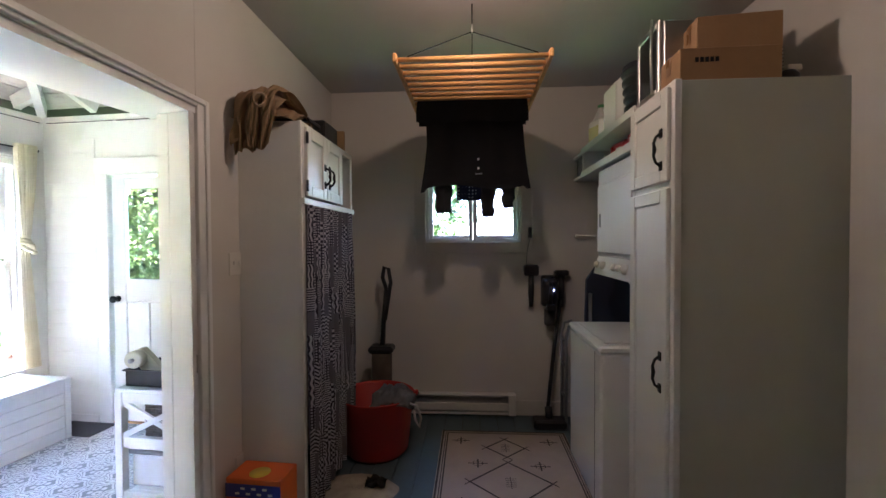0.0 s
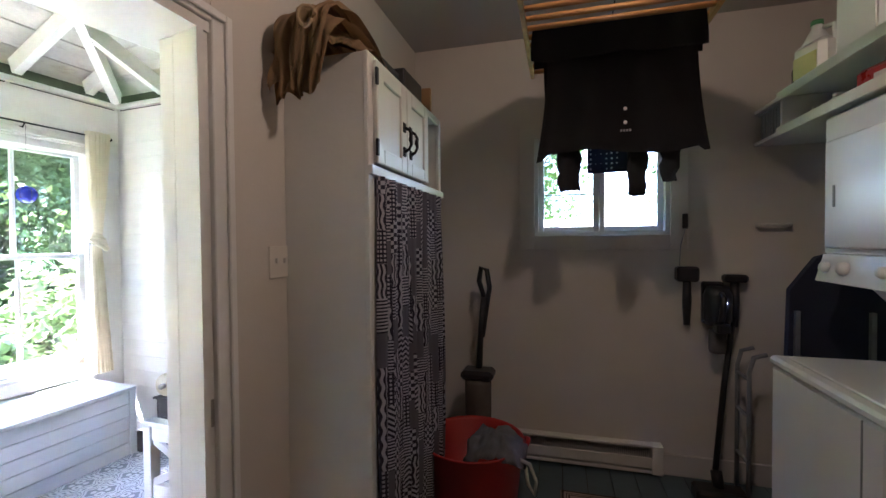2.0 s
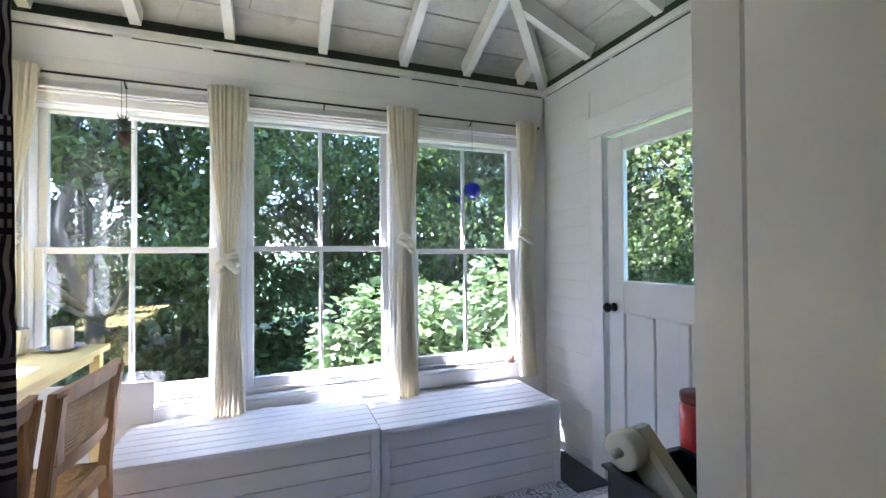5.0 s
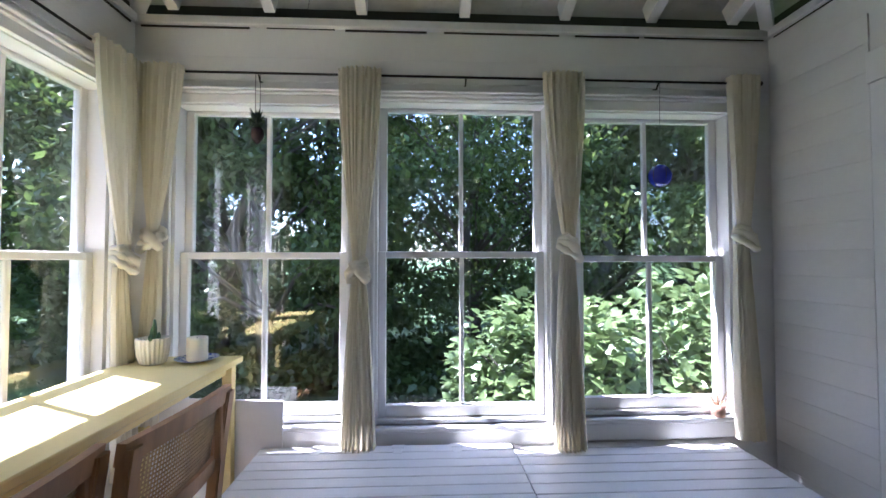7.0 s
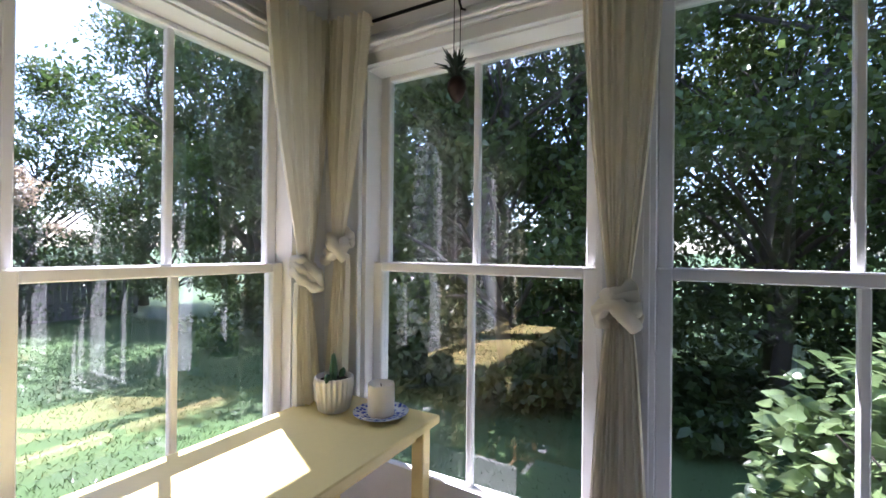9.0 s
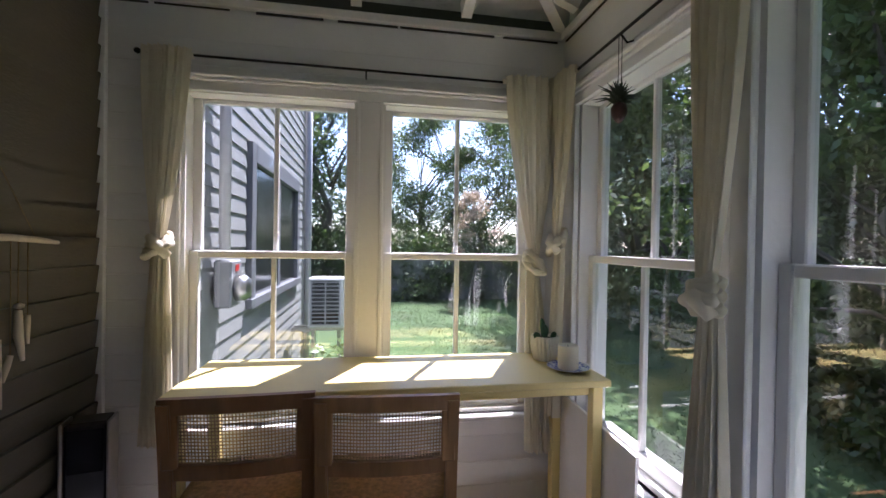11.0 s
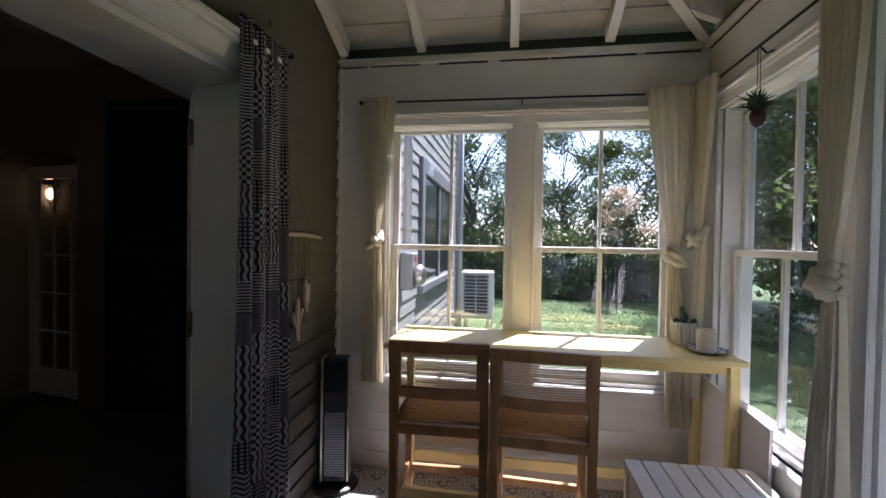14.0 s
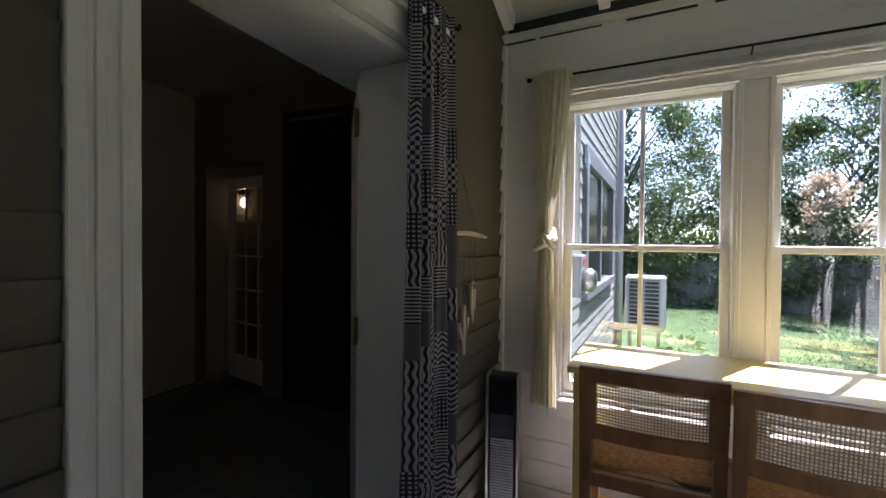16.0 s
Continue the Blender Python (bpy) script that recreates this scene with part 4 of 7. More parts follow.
structure("baseboard", boxes(((-3.70, -1.55, 0.0, 0.018, 0, 0.09), (-3.70, -3.21, YN - 0.018, YN, 0, 0.06), (-2.15, XN, YN - 0.018, YN, 0, 0.09)), 0.003), WHITE_TRIM, "white painted skirting")
structure("corner_bead", boxes(((XE - 0.034, XE, 0.0105, 0.034, 0.091, PLATE - 0.04),), 0.003), WHITE_TRIM, "white corner bead")
DARKMAT = surface("dark_grey_mat", (0.05, 0.05, 0.055), 0.9, 0.25, 6, 120, 0.4)
tagged(part("floor_mat", a_box(-3.68, -3.02, 2.90, 3.14, 0.001, 0.008, bevel=0.003), DARKMAT), "dark grey rubber floor mat by the outer door", "floor mat")

# ---- curtain rods ----
def rod(label, a, b, brackets, axis):
    t = thing("curtain_rod", label, "curtain rod")
    part("rod", a_tube((a, b), 0.006, 8), BLACK_IRON, t)
    for e in (a, b):
        part("finial", lathe(((0.0, -0.014), (0.011, -0.008), (0.014, 0.0), (0.011, 0.008), (0.0, 0.014)), 10, e), BLACK_IRON, t)
    for q in brackets:
        wallp = (XW, q[1], q[2] - 0.02) if axis == "y" else (q[0], YS, q[2] - 0.02)
        part("bracket", a_tube((wallp, ((wallp[0] + q[0]) / 2, (wallp[1] + q[1]) / 2, q[2] - 0.03), q), 0.004, 6), BLACK_IRON, t)
    return t


rod("thin black iron curtain rod over three windows", (-3.645, 0.10, 2.25), (-3.645, 3.075, 2.245), [(-3.645, y, 2.248) for y in (0.605, 1.595, 2.557)], "y")
rod("thin black iron curtain rod over two windows", (-1.72, 0.055, 2.255), (-3.60, 0.055, 2.245), [(-1.76, 0.055, 2.254), (-2.69, 0.055, 2.25)], "x")


def knotted_curtain(label, m, top_w, knot_z, bot_z, bot_w, shift=0.0, top_z=2.27, seed=1, slant=0.0, group="knotted curtains"):
    """A thin curtain on a rod pocket, gathered, tied in one big knot and hanging on below it. Local X along the wall, -Y into the room."""
    c = thing("curtain", label, "curtain", m, group)
    r = random.Random(seed)
    ph = [r.uniform(0, 6.28) for _ in range(4)]
    waist = 0.035

    def fold_rows(z0, z1, n, width, centre, amp):
        rows = []
        cols = 84
        for i in range(n + 1):
            f = i / n
            z = z0 + (z1 - z0) * f
            w, cx, a = width(f), centre(f), amp(f)
            row = []
            for j in range(cols + 1):
                s = j / cols
                x = cx + (s - 0.5) * w + 0.004 * math.sin(9 * s + ph[3])
                y = -0.012 + a * (math.sin(2 * math.pi * 8.2 * s + ph[0] + 0.6 * f + 0.5 * math.sin(4 * s + ph[2])) + 0.45 * math.sin(2 * math.pi * 13.1 * s + ph[1] + f)) - 0.02 * math.sin(math.pi * s)
                row.append((x, y - 0.02 * f * (1 if z1 < z0 else 0), z))
            rows.append(row)
        return rows

    upper = fold_rows(top_z + 0.006, knot_z + 0.03, 16, lambda f: top_w * (1 - f ** 1.6) + waist * 1.5 * f ** 1.6, lambda f: slant * f ** 1.2, lambda f: 0.007 + 0.007 * (1 - f))
    part("upper_panel", sheet(upper), CREAM_CLOTH, c)
    lower = fold_rows(knot_z - 0.03, bot_z, 14, lambda f: waist * 1.8 + (bot_w - waist * 1.8) * f ** 0.7, lambda f: slant + shift * f, lambda f: 0.01 + 0.01 * f)
    part("lower_panel", sheet(lower), CREAM_CLOTH, c)
    bm = bmesh.new()
    for lap in range(3):
        pts = []
        for k in range(13):
            a = 2 * math.pi * k / 12
            pts.append((slant + (0.034 + 0.007 * lap) * math.cos(a), -0.03 + 0.03 * math.sin(a) - 0.006 * lap, knot_z + (0.022 - 0.022 * lap) + 0.03 * math.cos(a + ph[2] + lap * 0.5)))
        tube(bm, pts, [0.016 + 0.006 * math.sin(3 * k + ph[1]) for k in range(13)], 8, True)
    tube(bm, ((slant - 0.03, -0.05, knot_z + 0.035), (slant + 0.01, -0.075, knot_z), (slant + 0.045, -0.05, knot_z - 0.05)), (0.016, 0.025, 0.018), 8)
    part("knot", bm, CREAM_CLOTH, c)
    part("rod_pocket", a_tube(((-top_w / 2, -0.002, top_z - 0.02), (top_w / 2, -0.002, top_z - 0.02)), 0.013, 8), CREAM_CLOTH, c)
    return c


KC = "thin cream cotton curtain tied in a big knot"
WC = pose(-3.645, 0, 0, 0, 0, 90)
for y, tw, kz, bz_, bw, sh, sl, sd in ((0.165, 0.21, 1.46, 0.62, 0.12, -0.02, -0.01, 1), (1.085, 0.205, 1.31, 0.47, 0.17, 0.0, 0.0, 2), (2.075, 0.205, 1.42, 0.46, 0.15, 0.0, 0.01, 3), (2.985, 0.17, 1.47, 0.5, 0.14, 0.02, -0.035, 4)):
    knotted_curtain(KC, WC @ pose(y, 0.0, 0), tw, kz, bz_, bw, sh, seed=sd, slant=sl)
SC = pose(0, 0.055, 0, 0, 0, 180)
for x, tw, kz, bz_, bw, sh, sl, sd in ((1.845, 0.2, 1.42, 0.56, 0.13, 0.0, -0.02, 5), (3.50, 0.29, 1.36, 0.42, 0.17, 0.05, 0.02, 6)):
    knotted_curtain(KC, SC @ pose(x, 0.0, 0), tw, kz, bz_, bw, sh, seed=sd, slant=sl)


# ---- storage chests under the windows ----
PLANK_WHITE = surface("white_chest_paint", (0.78, 0.77, 0.76), 0.4, 0.05, 3, 50, 0.15, dirt=(0.5, 0.48, 0.46), dirt_amount=0.12, tint=0.05)


def lidded_chest(y0, y1, top, label, back=-3.71, front=-3.17):
    c = thing("storage_chest", label, "chest", pose((back + front) / 2, (y0 + y1) / 2, 0), "white chests under the windows")
    h, d = (y1 - y0) / 2, (front - back) / 2
    part("body", boxes(((-d + 0.02, d - 0.02, -h + 0.02, h - 0.02, 0.005, top - 0.03),)), GAP_DARK, c)
    for sy in (-1, 1):
        part("corner_post", a_box(d - 0.02, d, sy * h - (0.045 if sy > 0 else 0), sy * h + (0.045 if sy < 0 else 0), 0, top - 0.022, bevel=0.003), PLANK_WHITE, c)
    n = 5
    hh = (top - 0.026) / n
    pieces("plank", (0.012, 2 * h - 0.094, hh - 0.004), [pose(d - 0.012, 0, 0.002 + hh * (k + 0.5)) for k in range(n)], PLANK_WHITE, c, 0.002)
    for sy in (-1, 1):
        pieces("end_plank", (2 * d - 0.03, 0.012, hh - 0.004), [pose(-0.01, sy * (h - 0.01), 0.002 + hh * (k + 0.5)) for k in range(n)], PLANK_WHITE, c, 0.002)
    lid = part("lid", a_box(-d, d + 0.008, -h + 0.002, h - 0.002, top - 0.02, top - 0.006), PLANK_WHITE, c)
    w = (2 * d + 0.008) / 7
    pieces("lid_plank", (w - 0.005, 2 * h - 0.004, 0.012), [pose(-d + w * (k + 0.5), 0, top - 0.004) for k in range(7)], PLANK_WHITE, lid, 0.002)
    for yy in (-h * 0.55, 0.05, h * 0.55):
        part("hinge", boxes(((-d + 0.035, -d + 0.09, yy - 0.02, yy + 0.02, top + 0.002, top + 0.0035), (-d + 0.0, -d + 0.035, yy - 0.03, yy + 0.03, top + 0.002, top + 0.005)), 0.001), PLANK_WHITE, lid)
    return c


lidded_chest(0.64, 1.808, 0.488, "white painted plank storage chest with hinged lid", -3.648, -3.142)
lidded_chest(1.818, 2.90, 0.465, "white painted plank storage chest with hinged lid beside the outer door")
# a pale board that stands against the sill behind table and chest
bm = bmesh.new()
outline = ((0.115, 0.0), (0.72, 0.0), (0.735, 0.7), (0.115, 0.725))
prism(bm, outline, -0.006, 0.006)
for v in bm.verts:
    v.co = Vector((v.co.z, v.co.x, v.co.y))
bmesh.ops.recalc_face_normals(bm, faces=bm.faces[:])
tagged(part("leaning_board", bm, PLANK_WHITE, None, "", pose(-3.6615, 0, 0)), "plain white board standing behind table and chest under the window", "board")

# ---- the yellow table ----
table = thing("bar_table", "narrow yellow painted wooden bar table under the windows", "table", pose(-2.852, 0.305, 0))
TW, TD, TH = 0.825, 0.235, 0.91
part("tabletop", a_box(-TW, TW, -TD, TD, TH - 0.028, TH, bevel=0.004), YELLOW, table)
part("apron", boxes(((-TW + 0.07, TW - 0.07, TD - 0.065, TD - 0.047, TH - 0.072, TH - 0.029), (-TW + 0.07, TW - 0.07, -TD + 0.025, -TD + 0.045, TH - 0.072, TH - 0.029), (-TW + 0.025, -TW + 0.045, -TD + 0.06, TD - 0.06, TH - 0.072, TH - 0.029), (TW - 0.045, TW - 0.025, -TD + 0.06, TD - 0.06, TH - 0.072, TH - 0.029)), 0.002), YELLOW, table)
for sx in (-1, 1):
    for sy in (-1, 1):
        x, y = sx * (TW - 0.045), sy * (TD - 0.045)
        bm = bmesh.new()
        box(bm, x - 0.022, x + 0.022, y - 0.022, y + 0.022, 0, TH - 0.029, 0.003)
        part("leg", bm, YELLOW, table)
part("stretcher", boxes(((-TW + 0.07, TW - 0.07, -TD + 0.03, -TD + 0.05, 0.12, 0.18), (-TW + 0.07, TW - 0.07, TD - 0.06, TD - 0.03, 0.12, 0.18)), 0.003), YELLOW, table)


# ---- the two counter stools ----
def stool(m, label, wood_mat):
    s = thing("counter_stool", label, "stool", m, "wooden stools at the yellow table")
    W, SEAT, TOP = 0.205, 0.58, 0.965
    for sx in (-1, 1):
        bm = bmesh.new()
        prof = ((0.17, 0.0), (0.165, 0.3), (0.16, SEAT), (0.175, 0.75), (0.2, TOP - 0.012))
        for (y0, z0), (y1, z1) in zip(prof, prof[1:]):
            lo = [(sx * W - 0.019, y0 - 0.018, z0), (sx * W + 0.019, y0 - 0.018, z0), (sx * W + 0.019, y0 + 0.018, z0), (sx * W - 0.019, y0 + 0.018, z0)]
            hi = [(sx * W - 0.019, y1 - 0.018, z1), (sx * W + 0.019, y1 - 0.018, z1), (sx * W + 0.019, y1 + 0.018, z1), (sx * W - 0.019, y1 + 0.018, z1)]
            v = [bm.verts.new(p) for p in lo + hi]
            for f in ((0, 1, 5, 4), (1, 2, 6, 5), (2, 3, 7, 6), (3, 0, 4, 7)):
                bm.faces.new([v[i] for i in f])
        bmesh.ops.remove_doubles(bm, verts=bm.verts[:], dist=0.0005)
        bmesh.ops.holes_fill(bm, edges=[e for e in bm.edges if e.is_boundary], sides=4)
        bmesh.ops.bevel(bm, geom=[e for e in bm.edges if abs((e.verts[0].co - e.verts[1].co).z) > 0.05], offset=0.004, segments=2, affect="EDGES")
        part("back_leg", bm, wood_mat, s)
        part("front_leg", a_box(sx * W - 0.019, sx * W + 0.019, -0.215, -0.18, 0, SEAT - 0.02, bevel=0.005), wood_mat, s)
        part("side_rail", a_box(sx * W - 0.012, sx * W + 0.012, -0.18, 0.145, SEAT - 0.075, SEAT - 0.025, bevel=0.003), wood_mat, s)
        part("stretcher", a_box(sx * W - 0.01, sx * W + 0.01, -0.18, 0.15, 0.2, 0.235, bevel=0.003), wood_mat, s)
    for nm, b in (("stretcher", (-0.21, -0.185, 0.17, 0.21)), ("stretcher", (0.15, 0.175, 0.2, 0.235)), ("back_rail", (0.143, 0.172, SEAT - 0.045, SEAT + 0.004))):
        part(nm, a_box(-W + 0.02, W - 0.02, *b, bevel=0.003), wood_mat, s)
    seat = part("seat_frame", boxes(((-W - 0.015, W + 0.015, -0.225, -0.175, SEAT - 0.022, SEAT + 0.005), (-W - 0.015, W + 0.015, 0.1, 0.14, SEAT - 0.022, SEAT + 0.005), (-W - 0.015, -W + 0.035, -0.175, 0.1, SEAT - 0.022, SEAT + 0.005), (W - 0.035, W + 0.015, -0.175, 0.1, SEAT - 0.022, SEAT + 0.005)), 0.005), wood_mat, s)
    rows = [[(x * (W + 0.005) / 8, -0.2 + 0.335 * j / 8, SEAT + 0.008 + 0.004 * math.sin(math.pi * j / 8) - 0.006 * (1 - abs(x) / 8)) for x in range(-8, 9)] for j in range(9)]
    part("woven_seat", sheet(rows, 0.006), RUSH, s, "woven rush seat")
    # curved back: a wide top board, a lower rail and open cane between
    def back(z0, z1, inset, thick):
        bm = bmesh.new()
        n = 12
        ring = []
        for i in range(n + 1):
            f = -1 + 2 * i / n
            x = f * (W + 0.02 - inset)
            bow = 0.022 * (1 - f * f)
            sag = 0.006 * (1 - f * f)
            lean = lambda z: 0.175 + (z - 0.75) * 0.14
            ring.append([bm.verts.new((x, lean(z) + bow + dy, z + (sag if z > 0.9 else 0))) for z, dy in ((z0, -thick), (z1, -thick), (z1, 0.0), (z0, 0.0))])
        for a, b in zip(ring, ring[1:]):
            for k in range(4):
                bm.faces.new((a[k], b[k], b[(k + 1) % 4], a[(k + 1) % 4]))
        bm.faces.new(ring[0])
        bm.faces.new(ring[-1][::-1])
        bmesh.ops.bevel(bm, geom=[e for e in bm.edges if len(e.link_faces) == 2 and e.calc_face_angle(0) > 1.0], offset=0.006, segments=2, affect="EDGES")
        return bm
    part("top_rail", back(0.918, 0.968, 0.0, 0.022), wood_mat, s)
    part("lower_rail", back(0.708, 0.758, 0.02, 0.022), wood_mat, s)
    for sx in (-1, 1):
        part("back_stile", a_box(sx * (W - 0.013) - 0.022, sx * (W - 0.013) + 0.022, 0.178, 0.2, 0.753, 0.92, bevel=0.004), wood_mat, s)
    cane_y = lambda f, z: 0.175 + (z - 0.75) * 0.14 + 0.02 * (1 - f * f) - 0.012
    for k in range(34):
        f = -0.95 + 1.9 * k / 33
        x = f * (W - 0.03)
        part("cane_strand", a_tube(((x, cane_y(f, 0.753), 0.753), (x, cane_y(f, 0.922), 0.922)), 0.0022, 4), CANE, s)
    for k in range(15):
        z = 0.76 + 0.0113 * k
        part("cane_strand", a_tube([(f * (W - 0.03), cane_y(f, z) + 0.002, z) for f in (-1, -0.5, 0, 0.5, 1)], 0.0022, 4), CANE, s)
    return s


stool(pose(-2.325, 0.515, 0, 0, 0, 2), "reddish brown wooden counter stool with cane back and woven seat", BEECH)
stool(pose(-2.795, 0.56, -0.004, 0, 0, -3), "paler tan wooden counter stool with cane back and woven seat", TAN_WOOD)

# ---- small things on the table ----
CERAMIC = surface("cream_ceramic", (0.72, 0.69, 0.62), 0.4, 0.06, 8, 90, 0.08)
pot = thing("cactus_pot", "small cactus in a cream fluted ceramic pot on the table", "potted plant", pose(-3.53, 0.215, TH))
part("pot", lathe(((0.04, 0.0), (0.05, 0.008), (0.057, 0.04), (0.062, 0.08), (0.063, 0.108), (0.060, 0.115), (0.056, 0.115), (0.054, 0.1), (0.0, 0.098)), 120, wave=0.05, lobes=22), CERAMIC, pot)
SOIL = surface("potting_soil", (0.04, 0.03, 0.022), 0.95, 0.4, 30, 150, 0.6)
part("soil", lathe(((0.0515, 0.0), (0.03, 0.004), (0.0, 0.005)), 24, (0, 0, 0.1)), SOIL, pot)
CACTUS = surface("cactus_green", (0.06, 0.14, 0.06), 0.6, 0.3, 30, 200, 0.3)
for dx, dy, h, r, tl in ((0.0, 0.0, 0.065, 0.02, 5), (0.028, 0.01, 0.045, 0.016, 50), (-0.03, 0.0, 0.04, 0.015, -55), (0.006, 0.012, 0.1, 0.014, 12)):
    part("pad", lathe(((r * 0.4, 0.0), (r, h * 0.3), (r * 1.05, h * 0.65), (r * 0.6, h * 0.94), (0.0, h)), 14, wave=0.08, lobes=7), CACTUS, pot, "", pose(dx, dy, 0.1, 0, tl, 20) @ Matrix.Diagonal((1, 0.55, 1, 1)))
PLATE_MAT, pn, pl, pp = tree("blue_and_white_plate")
tcx = pn.new("ShaderNodeTexCoord")
vor = pn.new("ShaderNodeTexVoronoi")
vor.inputs["Scale"].default_value = 70
pl.new(tcx.outputs["Object"], vor.inputs["Vector"])
pl.new(mixed(pn, pl, ramp(pn, pl, vor.outputs["Distance"], 0.35, 0.5), (0.06, 0.1, 0.42), (0.65, 0.67, 0.72)), pp.inputs["Base Color"])
pp.inputs["Roughness"].default_value = 0.2
plate = tagged(part("plate", lathe(((0.0, 0.004), (0.045, 0.004), (0.06, 0.007), (0.088, 0.018), (0.089, 0.02), (0.06, 0.011), (0.045, 0.008), (0.0, 0.008)), 40), PLATE_MAT, None, "", pose(-3.565, 0.385, TH)), "blue and white patterned china plate under a candle", "plate")
WAX = surface("cream_wax", (0.72, 0.66, 0.52), 0.55, 0.06, 10, 60, 0.05, sub=0.3)
candle = thing("candle", "thick cream pillar candle on a blue plate", "candle", pose(-3.565, 0.385, TH + 0.009))
part("wax", lathe(((0.0, 0.0), (0.041, 0.0), (0.043, 0.006), (0.043, 0.094), (0.041, 0.1), (0.036, 0.099), (0.02, 0.09), (0.0, 0.089)), 32), WAX, candle)
part("wick", a_tube(((0, 0, 0.088), (0.002, 0, 0.1)), 0.0015, 5), BLACK_CLOTH, candle)
card = tagged(part("paper_card", sheet([[(-0.05, -0.035, 0.0), (0.0, -0.035, 0.003), (0.055, -0.035, 0.012)], [(-0.05, 0.035, 0.001), (0.0, 0.035, 0.004), (0.055, 0.035, 0.014)]], 0.001), PLANK_WHITE, None, "", pose(-3.655, 0.33, TH + 0.001, 0, 0, 60)), "small folded white paper card on the table", "paper card")

# ---- hanging air plant and wall hanging, curtain at the door, heater ----
ap = thing("air_plant", "spiky green air plant hanging on a cord from the rod", "hanging plant", pose(-3.645, 0.605, 1.985))
bm = bmesh.new()
r = random.Random(3)
for k in range(60):
    a, e = r.uniform(0, 6.28), r.uniform(0.1, 1.5)
    L = r.uniform(0.07, 0.12)
    d = Vector((math.cos(a) * math.sin(e), math.sin(a) * math.sin(e), math.cos(e)))
    d.y *= 0.4
    tube(bm, (Vector((0, 0, -0.01)), d * L * 0.5 + Vector((0, 0, 0.004)), d * L + Vector((0, 0, -0.02))), (0.006, 0.004, 0.0008), 4)
part("leaves", bm, surface("dusty_air_plant", (0.05, 0.075, 0.05), 0.7, 0.3, 30, 200, 0.3), ap)
part("holder", lathe(((0.006, -0.075), (0.02, -0.06), (0.03, -0.035), (0.028, -0.012), (0.02, 0.0)), 12), surface("dark_red_shell", (0.045, 0.018, 0.014), 0.6, 0.4, 30, 100, 0.3), ap)
part("cord", boxes(((-0.001, 0.001, -0.012, -0.010, 0.0, 0.262), (-0.001, 0.001, 0.010, 0.012, 0.0, 0.262))), BLACK_CLOTH, ap)

orn = thing("glass_ball", "cobalt blue blown glass ball hanging in the window", "ornament", pose(-3.665, 2.565, 1.78))
part("ball", lathe([(0.0001 + 0.056 * math.sin(math.pi * k / 12), -0.058 * math.cos(math.pi * k / 12)) for k in range(13)], 24), surface("cobalt_glass", (0.02, 0.03, 0.45), 0.08, 0.4, 18, 60, 0.1, coat=0.5), orn)
for k in range(6):
    part("net_cord", a_tube([(0.0575 * math.sin(math.pi * j / 8) * math.cos(k * 1.047), 0.0575 * math.sin(math.pi * j / 8) * math.sin(k * 1.047), 0.0595 * math.cos(math.pi * j / 8)) for j in range(9)], 0.0015, 5), BLACK_CLOTH, orn)
part("cord", a_tube(((0, 0, 0.058), (0.01, 0, 0.47)), 0.001, 4), BLACK_CLOTH, orn)
BONE = wood("bleached_driftwood", (0.62, 0.53, 0.41), 2, 0.7, 0.2)
TWINE = surface("brown_twine", (0.25, 0.17, 0.09), 0.9, 0.2, 60, 200, 0.3)
wh = thing("wall_hanging", "bleached driftwood mobile on twine against dark clapboards", "wall hanging", pose(XE - 0.034, 0.565, 0))
part("driftwood_bar", a_tube(((0, 0.22, 1.43), (0, 0.1, 1.437), (0.002, -0.05, 1.44), (0, -0.17, 1.432), (0, -0.26, 1.424)), (0.007, 0.011, 0.012, 0.011, 0.007), 8), BONE, wh)
part("cord", tube(a_tube(((0, 0.15, 1.44), (0.012, 0.0, 1.70)), 0.0015, 5), ((0.012, 0.0, 1.70), (0, -0.16, 1.43)), 0.0015, 5), TWINE, wh)
for y, z0, z1, dy, w in ((0.12, 1.18, 1.04, -0.03, 0.009), (0.05, 1.05, 0.97, 0.04, 0.008), (0.0, 1.12, 0.9, 0.01, 0.009), (-0.05, 1.06, 0.98, -0.03, 0.008), (-0.08, 1.2, 1.03, 0.02, 0.01), (-0.12, 1.18, 1.08, 0.0, 0.008)):
    part("twig", a_tube(((0, y, z0), (0.004, y - dy * 0.4, (z0 + z1) / 2), (0, y - dy, z1)), (w * 1.1, w * 1.4, w * 0.7), 7), BONE, wh)
    part("cord", a_tube(((0, y, 1.435), (0, y, z0)), 0.0014, 4), TWINE, wh)
part("shell", lathe(((0.0, -0.012), (0.012, -0.006), (0.014, 0.004), (0.0, 0.012)), 10, (0, -0.085, 1.215)), BONE, wh)

